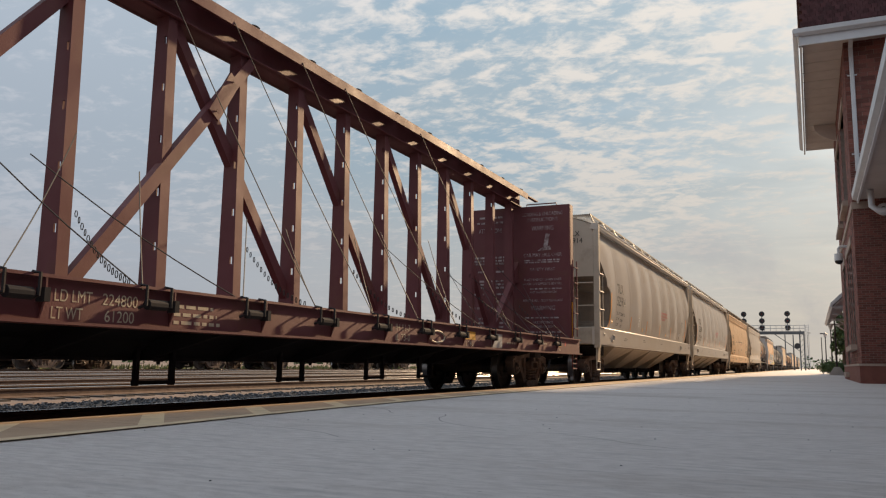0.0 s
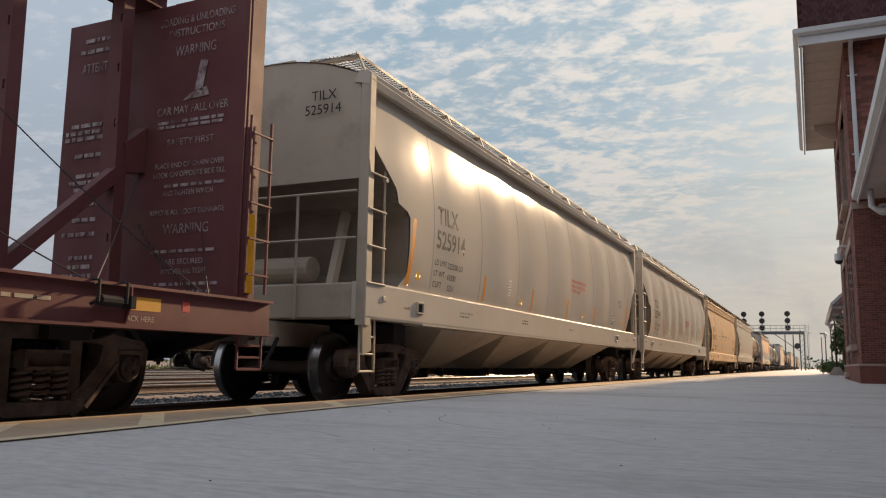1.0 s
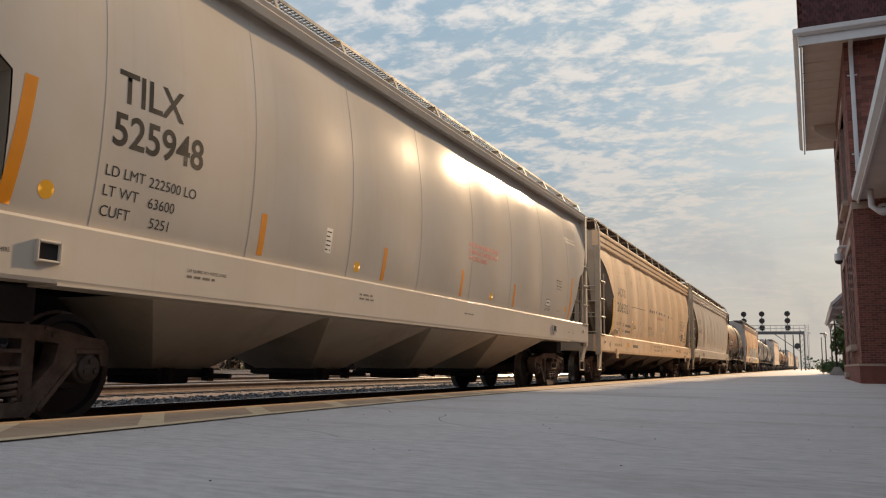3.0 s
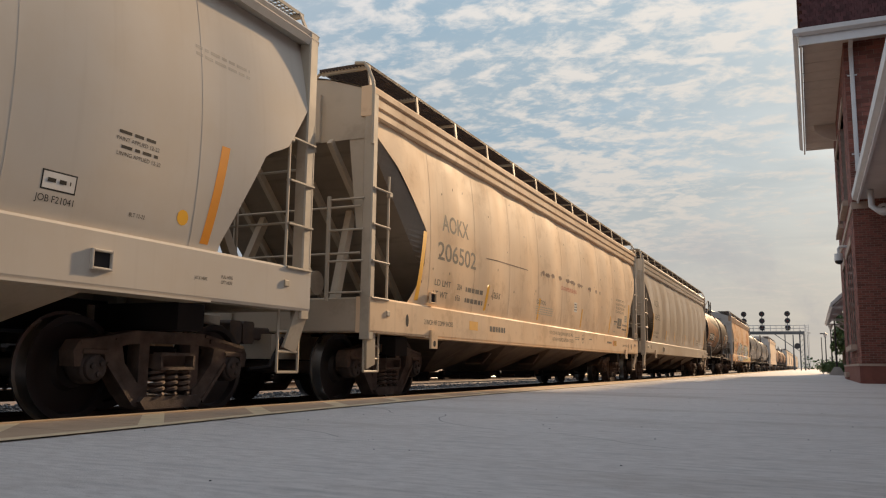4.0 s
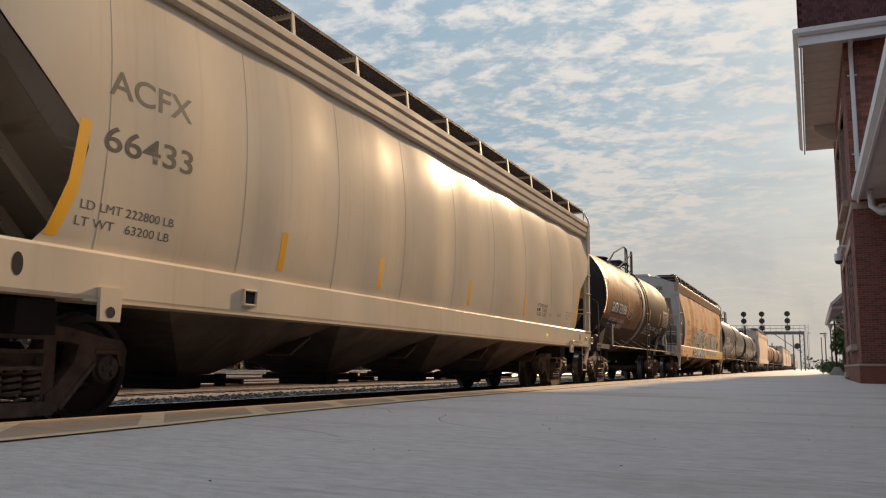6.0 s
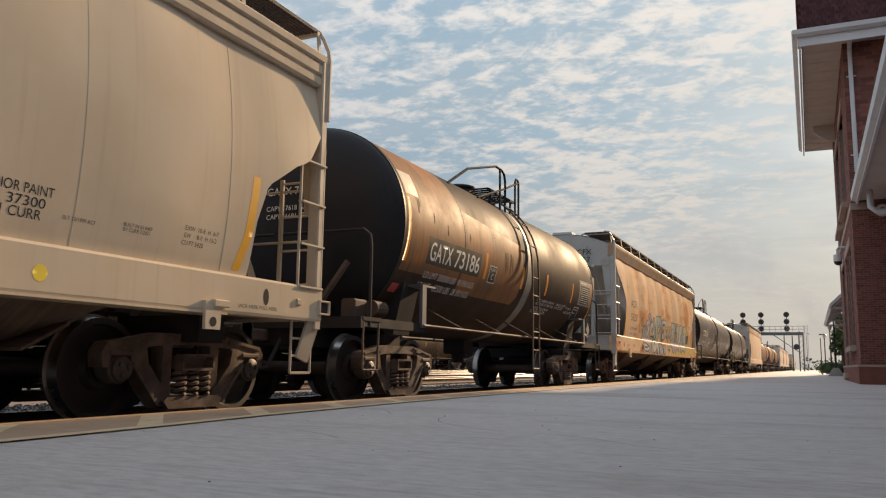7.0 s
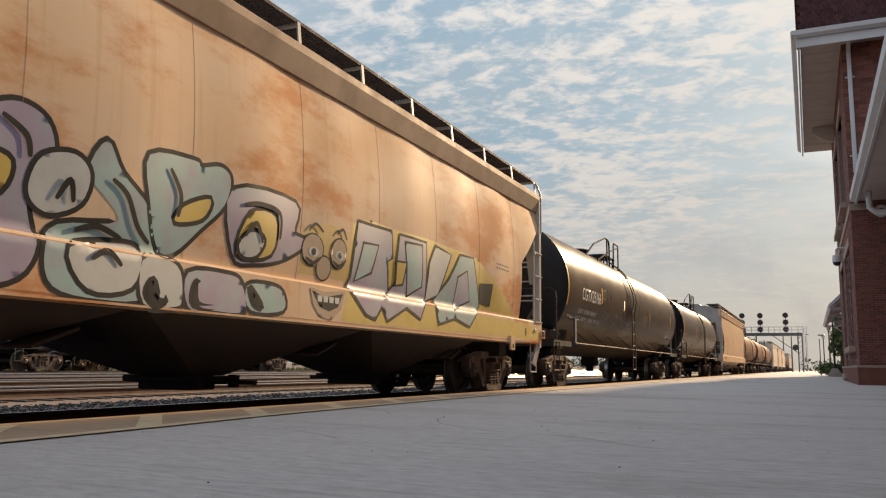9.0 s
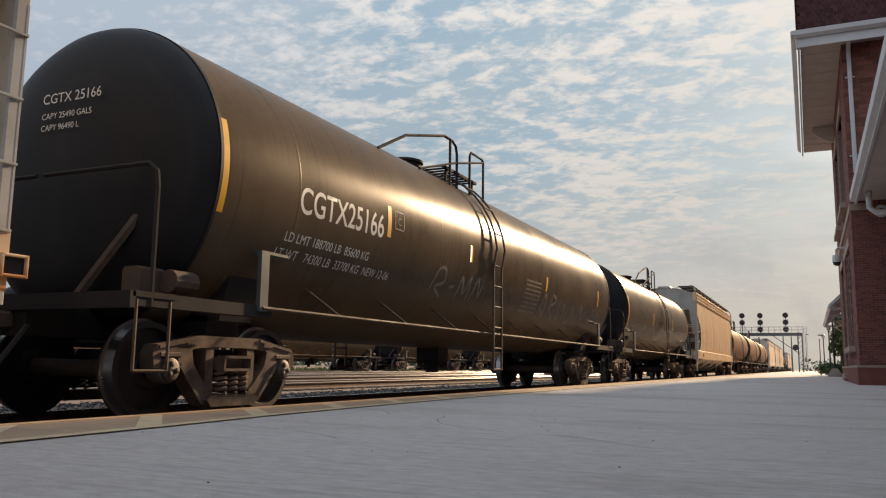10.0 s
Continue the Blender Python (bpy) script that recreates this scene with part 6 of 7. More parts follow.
letters("PULL HERE", 0.03, 6.98, 1.29, sill1, M_dark, c1, 0.16)
letters("LIFT HERE", 0.03, 6.98, 1.24, sill1, M_dark, c1, 0.16)
letters("JACK HERE", 0.03, -7.42, 1.25, sill1, M_dark, c1, 0.17)
letters("CUFT", 0.085, -6.5, 1.64, s1_, M_dark, c1)
letters("5251", 0.085, -5.98, 1.62, s1_, M_dark, c1)
letters("LD LMT", 0.085, -6.5, 1.96, s1_, M_dark, c1)
letters("LT WT", 0.085, -6.5, 1.80, s1_, M_dark, c1)
letters("TILX", 0.26, -6.44, 2.58, s1_, M_dark, c1, 0.72, bold=0.006)
c2 = copy_thing(c1, Matrix.Identity(4))
letters("525914", 0.26, -6.47, 2.22, s1_, M_dark, c1, 1.02, bold=0.006)
letters("525948", 0.26, -6.47, 2.22, s1_, M_dark, c2, 1.02, bold=0.006)
letters("222500 LO", 0.085, -6.05, 1.95, s1_, M_dark, c1)
letters("222500 LO", 0.085, -6.05, 1.95, s1_, M_dark, c2)
letters("63500", 0.085, -6.03, 1.78, s1_, M_dark, c1)
letters("63600", 0.085, -6.03, 1.78, s1_, M_dark, c2)
for c, n in ((c1, "525914"), (c2, "525948")):
    end_letters(c, "TILX", 0.13, 0.72, -8.48, 3.93, M_dark)
    end_letters(c, n, 0.13, 0.62, -8.48, 3.74, M_dark)
CARS += [(c1, -31.2), (c2, -13.15)]

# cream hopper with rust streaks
c3, s3_ = hopper("covered_hopper", "cream covered hopper car with rust stains and yellow stripes", 8.45, 7.0, M_aokx, M_endbeige, (0.90, 1.35), 4.05, 4.36, 1.42, (3.3, 2.45), 10, False, 0.07, 4, 0.12, bay_paint=M_bayshade, wave=1.3, bracket=(1.80, 0.34),
                 ends=(((3.62, 0.04), (3.46, 0.16), (3.16, 0.67), (2.41, 1.56), (1.91, 1.51), (1.60, 1.32), (1.36, 1.10)), ((3.62, 0.04), (3.54, 0.09), (2.84, 0.49), (2.62, 0.72), (2.33, 1.09), (1.83, 1.31), (1.3, 1.34))))
sill3 = lambda y, z: 1.6055
letters("AOKX", 0.25, -6.36, 2.51, s3_, M_lettergrey, c3, 1.02, bold=0.004)
letters("206502", 0.26, -6.50, 2.06, s3_, M_lettergrey, c3, 1.48, bold=0.004)
letters("LD LMT", 0.09, -6.55, 1.67, s3_, M_lettergrey, c3, 0.55)
letters("204", 0.09, -5.75, 1.67, s3_, M_lettergrey, c3)
letters("LT WT", 0.09, -6.58, 1.50, s3_, M_lettergrey, c3, 0.5)
letters("656", 0.09, -5.78, 1.50, s3_, M_lettergrey, c3)
bars([(-5.4, 1.67, 0.75, 0.07), (-5.4, 1.50, 0.75, 0.07)], s3_, M_lettergrey, c3)
letters("2 INCH HF COMP SHOES", 0.07, -6.9, 1.08, sill3, M_lettergrey, c3, 1.0)
bars([(-4.35, 1.08, 0.75, 0.09), (4.3, 1.12, 0.5, 0.05)], sill3, M_lettergrey, c3)
patch("decal", rect(-5.25, 1.07, 0.36, 0.14), sill3, M_sign_yellow, c3)
patch("decal", rect(5.10, 1.07, 0.31, 0.145), sill3, M_sign_yellow, c3)
patch("reflective_stripe", [(-7.17, 1.40), (-7.05, 1.40), (-6.94, 2.05), (-6.88, 2.40), (-7.0, 2.40), (-7.06, 2.05)], s3_, M_reflect, c3)
patch("reflective_stripe", [(6.92, 1.40), (7.03, 1.40), (7.05, 1.9), (7.15, 2.34), (7.04, 2.34), (6.94, 1.9)], s3_, M_reflect, c3)
for y in (-4.62, -1.72, 1.58, 4.54):
    patch("reflective_stripe", [(y + 0.03, 1.42), (y + 0.12, 1.42), (y + 0.22, 1.86), (y + 0.12, 1.86)], s3_, M_reflect, c3)
patch("decal", rect(-4.25, 1.62, 0.02, 0.18), s3_, M_dark, c3)
letters("265 K", 0.10, -4.2, 1.66, s3_, M_dark, c3)
rng = random.Random(31)
M_faintgrey = mat("worn_stencil_grey", (0.17, 0.15, 0.12), 0.7, spec=0.15, col2=(0.25, 0.21, 0.16), scale=8)
M_redfaded = mat("faded_red_letter", (0.50, 0.09, 0.07), 0.6, spec=0.15)
M_ghost = mat("painted_over_patch", (0.52, 0.45, 0.34), 0.6, spec=0.15, col2=(0.46, 0.38, 0.28), scale=8)
M_rustfaint = mat("faint_rust_run", (0.42, 0.22, 0.11), 0.8, spec=0.1, col2=(0.50, 0.31, 0.17), scale=10)
M_rustrun = mat("rust_run", (0.10, 0.042, 0.026), 0.85, col2=(0.09, 0.05, 0.035), scale=10)
for y0_, y1_, z in ((-1.55, -1.49, 2.37), (-1.48, -1.28, 2.4), (-1.28, -0.96, 2.38), (-0.88, -0.61, 2.4), (-0.29, -0.01, 2.42), (0.28, 0.59, 2.42), (0.59, 1.07, 2.41), (1.26, 1.74, 2.41), (2.21, 2.5, 2.4), (2.96, 3.17, 2.4), (3.45, 3.53, 2.4)):
    yc, w_ = (y0_ + y1_) / 2, (y1_ - y0_) / 2
    patch("rust_patch", [(yc + w_ * math.cos(a) * rng.uniform(0.9, 1.1), z + (rng.uniform(0.02, 0.05) if math.sin(a) > 0 else rng.uniform(0.02, 0.075)) * math.sin(a)) for a in [k * 0.3142 for k in range(20)]], s3_, M_rustrun, c3, 0.003)
    for q in range(max(1, int(w_ * 22))):
        yy, l = yc + rng.uniform(-0.95, 0.95) * w_, rng.uniform(0.06, 0.34) * min(1.0, 2.5 * w_ + 0.3)
        patch("rust_run", [(yy - 0.010, z - 0.02), (yy + 0.010, z - 0.02), (yy + 0.004, z - l), (yy - 0.004, z - l)], s3_, M_rustfaint, c3, 0.0015)
stroke(c3, s3_, ((-4.6, 2.30), (-3.6, 2.33), (-2.4, 2.34)), 0.02, M_rustrun, name="rust_run")
for i in range(40):
    y, z = rng.uniform(-7, 7), rng.uniform(1.5, 3.6)
    patch("rust_patch", [(y + 0.014 * math.cos(a), z + (0.015 if math.sin(a) > 0 else rng.uniform(0.015, 0.045)) * math.sin(a)) for a in [k * 1.047 for k in range(6)]], s3_, M_rustrun, c3)
letters("DO NOT HAMMER ON SIDES OF CAR", 0.085, -0.08, 2.17, lambda y, z: s3_(y, z) + 0.004, M_redfaded, c3, 1.24)
letters("NOTE: CAR HAS FOUR COMPARTMENTS EQUIPPED", 0.07, -0.91, 1.17, sill3, M_faintgrey, c3, 1.82)
letters("WITH 5015 FLUIDIZED BUTTERFLY OUTLETS", 0.07, -0.68, 1.04, sill3, M_faintgrey, c3, 1.62)
patch("decal", rect(1.0, 1.75, 0.26, 0.22), s3_, M_white, c3)
letters("CAUTION", 0.09, -1.75, 1.74, s3_, M_faintgrey, c3, 0.55)
bars([(-1.78, 1.68 - 0.045 * k, 1.1, 0.022) for k in range(4)] + [(6.6, 1.5, 0.3, 0.03)], s3_, M_ghost, c3)
stroke(c3, sill3, [(1.77 + 0.095 * math.cos(q * 0.5236), 1.15 + 0.095 * math.sin(q * 0.5236)) for q in range(13)], 0.014, M_faintgrey, name="emblem")
bars([(1.71, 1.13, 0.12, 0.04), (1.1, 1.16, 0.35, 0.014), (1.1, 1.12, 0.35, 0.014), (2.4, 1.15, 0.25, 0.03)], sill3, M_faintgrey, c3)
bars([(1.0 + 0.02, 1.79 + 0.06 * i, 0.2, 0.03) for i in range(3)], lambda y, z: s3_(y, z) + 0.001, M_dark, c3)
letters("CAUTION: DO NOT USE STEAM", 0.065, 5.35, 2.33, s3_, M_faintgrey, c3, 1.11)
letters("BOILING WATER OR SHARP OBJECTS", 0.065, 5.34, 2.22, s3_, M_faintgrey, c3, 1.35)
letters("TO CLEAN. ENTER CAR WITH", 0.065, 5.34, 2.11, s3_, M_faintgrey, c3, 1.07)
letters("CLEAN SOFT SOLED SHOES", 0.065, 5.33, 2.00, s3_, M_faintgrey, c3, 1.0)
for y, z, w_, h_ in ((5.55, 1.65, 0.23, 0.21), (5.80, 1.65, 0.25, 0.21), (5.54, 1.575, 0.50, 0.06)):
    patch("decal", rect(y, z, w_, h_), s3_, M_faintgrey, c3)
for y, z, w_, h_ in ((5.18, 1.45, 0.2, 0.04), (5.18, 1.66, 0.2, 0.05), (6.47, 1.79, 0.37, 0.2)):
    patch("decal", rect(y, z, w_, h_), s3_, M_ghost, c3)
bars([(6.50, 1.82 + 0.045 * i, 0.32, 0.02) for i in range(4)] + [(6.22, 1.67, 0.62, 0.05), (6.21, 1.55, 0.62, 0.05), (5.18, 1.73, 0.3, 0.035)], s3_, M_lettergrey, c3)
letters("2 INCH HF COMP SHOES", 0.06, 6.2, 1.08, sill3, M_lettergrey, c3, 0.86)
letters("CAUTION", 0.045, 5.12, 1.165, lambda y, z: 1.6065, M_dark, c3, 0.27)
bars([(5.12, 1.09 + 0.025 * i, 0.27, 0.008) for i in range(3)], lambda y, z: 1.6065, M_dark, c3)
patch("decal", [(5.015 + 0.075 * math.cos(q), 1.145 + 0.075 * math.sin(q)) for q in [k * math.pi / 8 for k in range(16)]], sill3, M_redmark, c3)
patch("decal", [(5.015 + 0.058 * math.cos(q), 1.145 + 0.058 * math.sin(q)) for q in [k * math.pi / 8 for k in range(16)]], sill3, M_sign_yellow, c3, 0.004)
patch("decal", [(4.97, 1.18), (4.985, 1.19), (5.06, 1.11), (5.045, 1.10)], sill3, M_redmark, c3, 0.006)
patch("rust_patch", [(7.0, 1.16), (7.04, 1.16), (7.08, 1.0), (7.03, 0.96), (7.02, 1.08)], sill3, M_rustrun, c3)
patch("rust_patch", [(7.66, 3.10), (7.72, 3.12), (7.70, 2.85), (7.66, 2.9)], s3_, M_rustrun, c3)
CARS.append((c3, 5.06))

def lugs(car, half, z0, paint):
    for s in (-1, 1):
        y = s * (half - 1.83)
        g = G()
        g.prism([(y - 0.10, z0 - 0.16), (y + 0.10, z0 - 0.16), (y + 0.11, z0 + 0.10), (y - 0.11, z0 + 0.10)], 1.606, 1.64)
        lug = part("tow_lug", g, paint, car)
        part("lug_hole", G().lathe([(1.641, 0.0), (1.6425, 0.0), (1.6425, 0.045), (1.641, 0.045)], 12, "x", (0, y, z0 - 0.09)), M_under, lug)
        y = s * (half - 1.02)
        part("sill_hole", G().add([(1.6065, y + 0.045 * math.cos(q), z0 + 0.2 + 0.085 * math.sin(q)) for q in [k * math.pi / 8 for k in range(16)]], [tuple(range(16))]), M_under, car)


lugs(c3, 8.45, 0.90, M_aokx)
c4, s4_ = hopper("covered_hopper", "pale beige covered hopper car with a glossy dented side", 8.45, 7.0, M_acfx, M_endbeige, (0.98, 1.36), 4.05, 4.36, 1.35, (3.3, 2.5), 10, False, 0.095, 4, 0.12, bay_paint=M_bayshade, wave=1.3, curve=0.15, bracket=(3.55, -0.03),
                 ends=(((3.62, 0.04), (3.52, 0.15), (2.85, 0.74), (2.17, 1.52), (1.67, 1.40), (1.36, 1.15)), ((3.40, 0.04), (3.17, 0.05), (2.72, 0.38), (2.62, 0.62), (2.30, 1.12), (1.90, 1.26), (1.3, 1.30))))
letters("ACFX", 0.21, -6.78, 2.61, s4_, M_faintgrey, c4, 0.92, bold=0.003)
letters("66433", 0.20, -6.80, 2.15, s4_, M_lettergrey, c4, 0.97, bold=0.003)
letters("LD LMT 222800 LB", 0.07, -6.95, 1.66, s4_, M_lettergrey, c4, 0.97)
letters("LT WT   63200 LB", 0.07, -6.98, 1.53, s4_, M_lettergrey, c4, 0.97)
patch("reflective_stripe", [(-7.23, 1.42), (-7.12, 1.42), (-7.00, 1.75), (-6.93, 2.34), (-7.04, 2.34), (-7.09, 1.85)], s4_, M_reflect, c4)
patch("reflective_stripe", [(6.92, 1.40), (7.03, 1.40), (7.14, 1.75), (7.21, 2.35), (7.10, 2.35), (7.03, 1.75)], s4_, M_reflect, c4)
for y in (-4.45, -2.35, 0.6, 3.4):
    patch("reflective_stripe", rect(y, 1.46, 0.10, 0.40), s4_, M_reflect, c4)
end_letters(c4, "ACFX", 0.14, 0.62, -8.5, 3.72, M_dark)
end_letters(c4, "66433", 0.14, 0.62, -8.5, 3.50, M_dark)
letters("EXTERIOR PAINT", 0.07, 4.17, 1.69, s4_, M_dark, c4, 0.70)
bars([(4.17, 1.605, 0.24, 0.06)], s4_, M_dark, c4)
letters("37300", 0.07, 4.50, 1.60, s4_, M_dark, c4, 0.31)
letters("10-2021 CURR", 0.07, 4.17, 1.515, s4_, M_dark, c4, 0.62)
letters("BLT 10/1999 ACF", 0.03, 4.97, 1.56, s4_, M_lettergrey, c4, 0.30)
letters("BUILT IN 63 INSP", 0.03, 5.54, 1.60, s4_, M_lettergrey, c4, 0.30)
letters("BY CURR 7/2021", 0.03, 5.54, 1.56, s4_, M_lettergrey, c4, 0.28)
letters("EXW  10-8  H  6-7", 0.04, 6.22, 1.675, s4_, M_lettergrey, c4, 0.45)
letters("EW     8-0  H 15-2", 0.04, 6.22, 1.61, s4_, M_lettergrey, c4, 0.43)
letters("CU FT 5420", 0.04, 6.20, 1.545, s4_, M_lettergrey, c4, 0.28)
letters("JACK HERE PULL HERE", 0.035, 7.0, 1.05, lambda y, z: 1.6055, M_lettergrey, c4, 0.62)
patch("decal", [(4.81 + 0.062 * math.cos(q), 1.14 + 0.062 * math.sin(q)) for q in [k * math.pi / 8 for k in range(16)]], lambda y, z: 1.6055, mat("round_yellow_sticker", (0.80, 0.62, 0.03), 0.5), c4)
part("sill_bracket", G().box((1.63, 6.72, 1.06), (0.06, 0.20, 0.07), ch=0.01), M_acfx, c4)
lugs(c4, 8.45, 0.98, M_acfx)
CARS.append((c4, 23.25))

M_galvdull = mat("dull_grey_plate", (0.20, 0.19, 0.175), 0.6, col2=(0.14, 0.13, 0.12), scale=6)
c5, s5_ = tank_car("tank_car", "rusty orange and black tank car with worn white lettering", 6.22, 4.4, -5.08, 5.55, 1.49, 2.51, M_tankbrown, M_tankblack, 0.45, (-2.9, -1.5, 1.95, 3.88), M_orangestripe, rail_y=0.42, loop=(0.62, 0.84), marks=((-4.98, 1.98, 0.92), (0.0, 2.02, 0.43), (1.59, 2.02, 0.45), (3.62, 2.02, 0.45), (-1.97, 2.02, 0.45), (5.42, 1.72, 0.90)))
patch("faded_panel", [(-4.98, 1.85), (-2.95, 1.85), (-2.95, 3.97), (-4.98, 3.97)], s5_, M_tankrust, c5, 0.0024, "faded orange rusty end of the tank", 0.05)
patch("faded_panel", [(-2.9, 1.7), (-0.15, 1.7), (0.0, 1.85), (0.0, 2.72), (-0.12, 2.86), (-2.9, 3.06)], s5_, M_tankrust, c5, 0.0024, "faded orange rectangle on the shell", 0.05)
g = G()
g.lathe([(0.28, 1.491), (0.28, 1.495), (0.62, 1.495), (0.62, 1.491)], 96, "y", (0, 0, 2.51))
part("spill_band", g, M_galvdull, c5, "shiny spilled band round the tank", smooth=40)
on5 = lambda y, z: s5_(y, z) + 0.0024
patch("decal", rect(-4.26, 2.02, 0.94, 0.40), s5_, M_dark, c5, 0.0052)
patch("decal", rect(-3.32, 2.02, 1.14, 0.40), s5_, M_dark, c5, 0.0052)
patch("decal", rect(-4.98, 2.95, 0.42, 0.36), s5_, M_endbeige, c5, 0.0052)
patch("red_mark", rect(-4.95, 1.55, 0.22, 0.12), s5_, M_redmark, c5, 0.0052)
letters("GATX", 0.27, -4.18, 2.08, on5, M_white, c5, 0.80, bold=0.004)
letters("73186", 0.27, -3.26, 2.08, on5, M_white, c5, 1.02, bold=0.004)
letters("LD LMT 200500 LBS  90 950 KGS", 0.095, -4.18, 1.82, on5, M_white, c5, 1.95)
letters("LT WT   62500 LBS  28 350 KGS", 0.095, -4.22, 1.66, on5, M_white, c5, 1.95)
patch("decal", rect(-1.74, 1.98, 0.34, 0.30), s5_, M_white, c5, 0.0052)
patch("decal", rect(-1.725, 1.995, 0.31, 0.27), on5, M_dark, c5, 0.0012)
letters("PLATE", 0.05, -1.69, 2.19, lambda y, z: s5_(y, z) + 0.0034, M_white, c5, 0.22)
letters("C", 0.10, -1.61, 2.04, lambda y, z: s5_(y, z) + 0.0034, M_white, c5)
for i, (y, z, l) in enumerate(((-1.0, 2.62, 0.3), (-0.96, 2.6, 0.42), (-0.88, 2.62, 0.36), (-0.72, 2.6, 0.4), (-0.68, 2.62, 0.25), (-0.6, 2.58, 0.3), (-4.62, 2.93, 0.22), (-4.57, 2.93, 0.12), (-4.1, 2.8, 0.16), (-3.6, 2.7, 0.18), (-2.7, 2.7, 0.14))):
    stroke(c5, on5, ((y, z), (y + 0.004, z - l * 0.5), (y, z - l)), 0.022, M_tankbrown, 0.002, "tar_run")
patch("data_panel", rect(4.28, 2.02, 1.12, 0.60), s5_, M_galvdull, c5, 0.0025, "grey inspection panel with a black table")
patch("decal", rect(4.38, 2.06, 0.86, 0.44), on5, M_dark, c5, 0.001)
bars([(4.42, 2.09 + 0.05 * i, 0.36, 0.014) for i in range(8)] + [(4.82, 2.09 + 0.05 * i, 0.38, 0.014) for i in range(8)] + [(4.40, 2.545, 0.5, 0.03)], lambda y, z: s5_(y, z) + 0.0024, M_white, c5)
patch("decal", rect(4.10, 1.66, 0.44, 0.30), on5, M_white, c5, 0.0)
patch("decal", rect(4.125, 1.68, 0.39, 0.26), on5, M_dark, c5, 0.0015)
bars([(4.16, 1.88, 0.3, 0.02), (4.16, 1.80, 0.2, 0.02)], lambda y, z: s5_(y, z) + 0.0030, M_white, c5)
for txt, y, z, w in (("CONSULT OWNER BEFORE REPAIRING TANK", 1.25, 1.88, 1.24), ("SHARP OBJECTS MUST NOT CONTACT LINING", 1.24, 1.81, 1.27), ("DO NOT STEAM OR CLEAN TANK WITH", 1.21, 1.72, 1.06), ("BOILING WATER OR CAUSTIC SODA", 1.19, 1.65, 0.97),
                     ('4" FIBERGLASS INSULATION', 2.64, 1.88, 0.78), ("DO NOT EXCEED 450 F", 2.61, 1.81, 0.64), ("INT. LINING", 3.48, 1.85, 0.42), ("CARBOGUARD 891R", 3.44, 1.76, 0.60)):
    letters(txt, 0.052, y, z, s5_, M_white, c5, w)
part("placard_holder", G().box((1.47, 5.62, 2.66), (0.02, 0.24, 0.32)), M_galvdull, c5)
part("placard_holder", G().box((1.40, 5.30, 1.45), (0.02, 0.24, 0.24), Matrix.Rotation(radians(45), 3, "X")), M_galvdull, c5)
end_letters(c5, "GATX 73186", 0.11, -0.57, -5.52, 2.93, M_white)
end_letters(c5, "CAPY 17618 GALS", 0.07, -0.57, -5.52, 2.70, M_white)
end_letters(c5, "CAPY 66691 LTRS", 0.07, -0.57, -5.52, 2.58, M_white)
CARS.append((c5, 39.0))

M_rail6 = mat("brown_rail_paint", (0.42, 0.28, 0.18), 0.6, spec=0.2, col2=(0.22, 0.14, 0.085), scale=2, streaks=(0.42, 0.28, 0.15), streak_amount=0.4)
c6, s6_ = hopper("covered_hopper", "rusty orange covered hopper car with spray-painted graffiti", 8.62, 7.15, M_orange, M_endgrey, (0.98, 1.42), 4.02, 4.36, 1.40, (3.35, 2.5), 10, False, 0.07, 3, 0.12, False, M_steel, wave=1.4, bracket=(3.9, -0.03), ends=(((3.75, 0.30), (3.61, 0.35), (3.26, 0.44), (2.51, 1.32), (2.40, 1.34), (1.46, 1.17), (1.3, 1.15)), ((3.5, 0.04), (3.35, 0.06), (2.5, 1.30), (1.4, 1.30))), rail_paint=M_rail6, stepped=False, slope_paint=M_endgrey)
letters("ACFX", 0.21, -6.53, 2.36, s6_, M_lettergrey, c6, 0.95, bold=0.005)
letters("51357", 0.22, -6.54, 1.94, s6_, M_lettergrey, c6, 1.0, bold=0.005)
letters("LD LMT 190800 LBS", 0.075, -6.62, 1.66, s6_, M_lettergrey, c6, 1.07)
letters("LT WT   72200 LBS", 0.075, -6.66, 1.50, s6_, M_lettergrey, c6, 1.05)
end_letters(c6, "ACFX", 0.155, 0.36, -8.67, 3.73, M_dark)
end_letters(c6, "51357", 0.155, 0.34, -8.67, 3.50, M_dark)
patch("reflective_stripe", [(-7.36, 1.47), (-7.25, 1.47), (-7.12, 2.36), (-7.23, 2.36)], s6_, M_reflect, c6)
on6 = lambda y, z: 1.6055
letters("HF COMP", 0.045, -7.16, 1.16, on6, M_faintgrey, c6, 0.34)
letters("SHOES", 0.045, -7.12, 1.10, on6, M_faintgrey, c6, 0.24)
letters("ACF C", 0.08, -6.30, 1.14, on6, M_faintgrey, c6, 0.38)
for pts in (((-4.99, 2.08), (-4.72, 2.10)), ((-4.99, 1.84), (-4.72, 1.85)), ((-4.99, 1.84), (-4.99, 2.08)), ((-4.72, 1.85), (-4.72, 2.1))):
    stroke(c6, s6_, pts, 0.016, M_lettergrey, name="lettering")
letters("PLATE", 0.045, -4.96, 2.01, s6_, M_lettergrey, c6, 0.2)
letters("C", 0.09, -4.90, 1.88, s6_, M_lettergrey, c6)
letters("500 KG", 0.075, -5.35, 1.62, s6_, M_faintgrey, c6, 0.36)
patch("reflective_stripe", rect(-4.6, 1.48, 0.10, 0.45), s6_, M_orangestripe, c6)
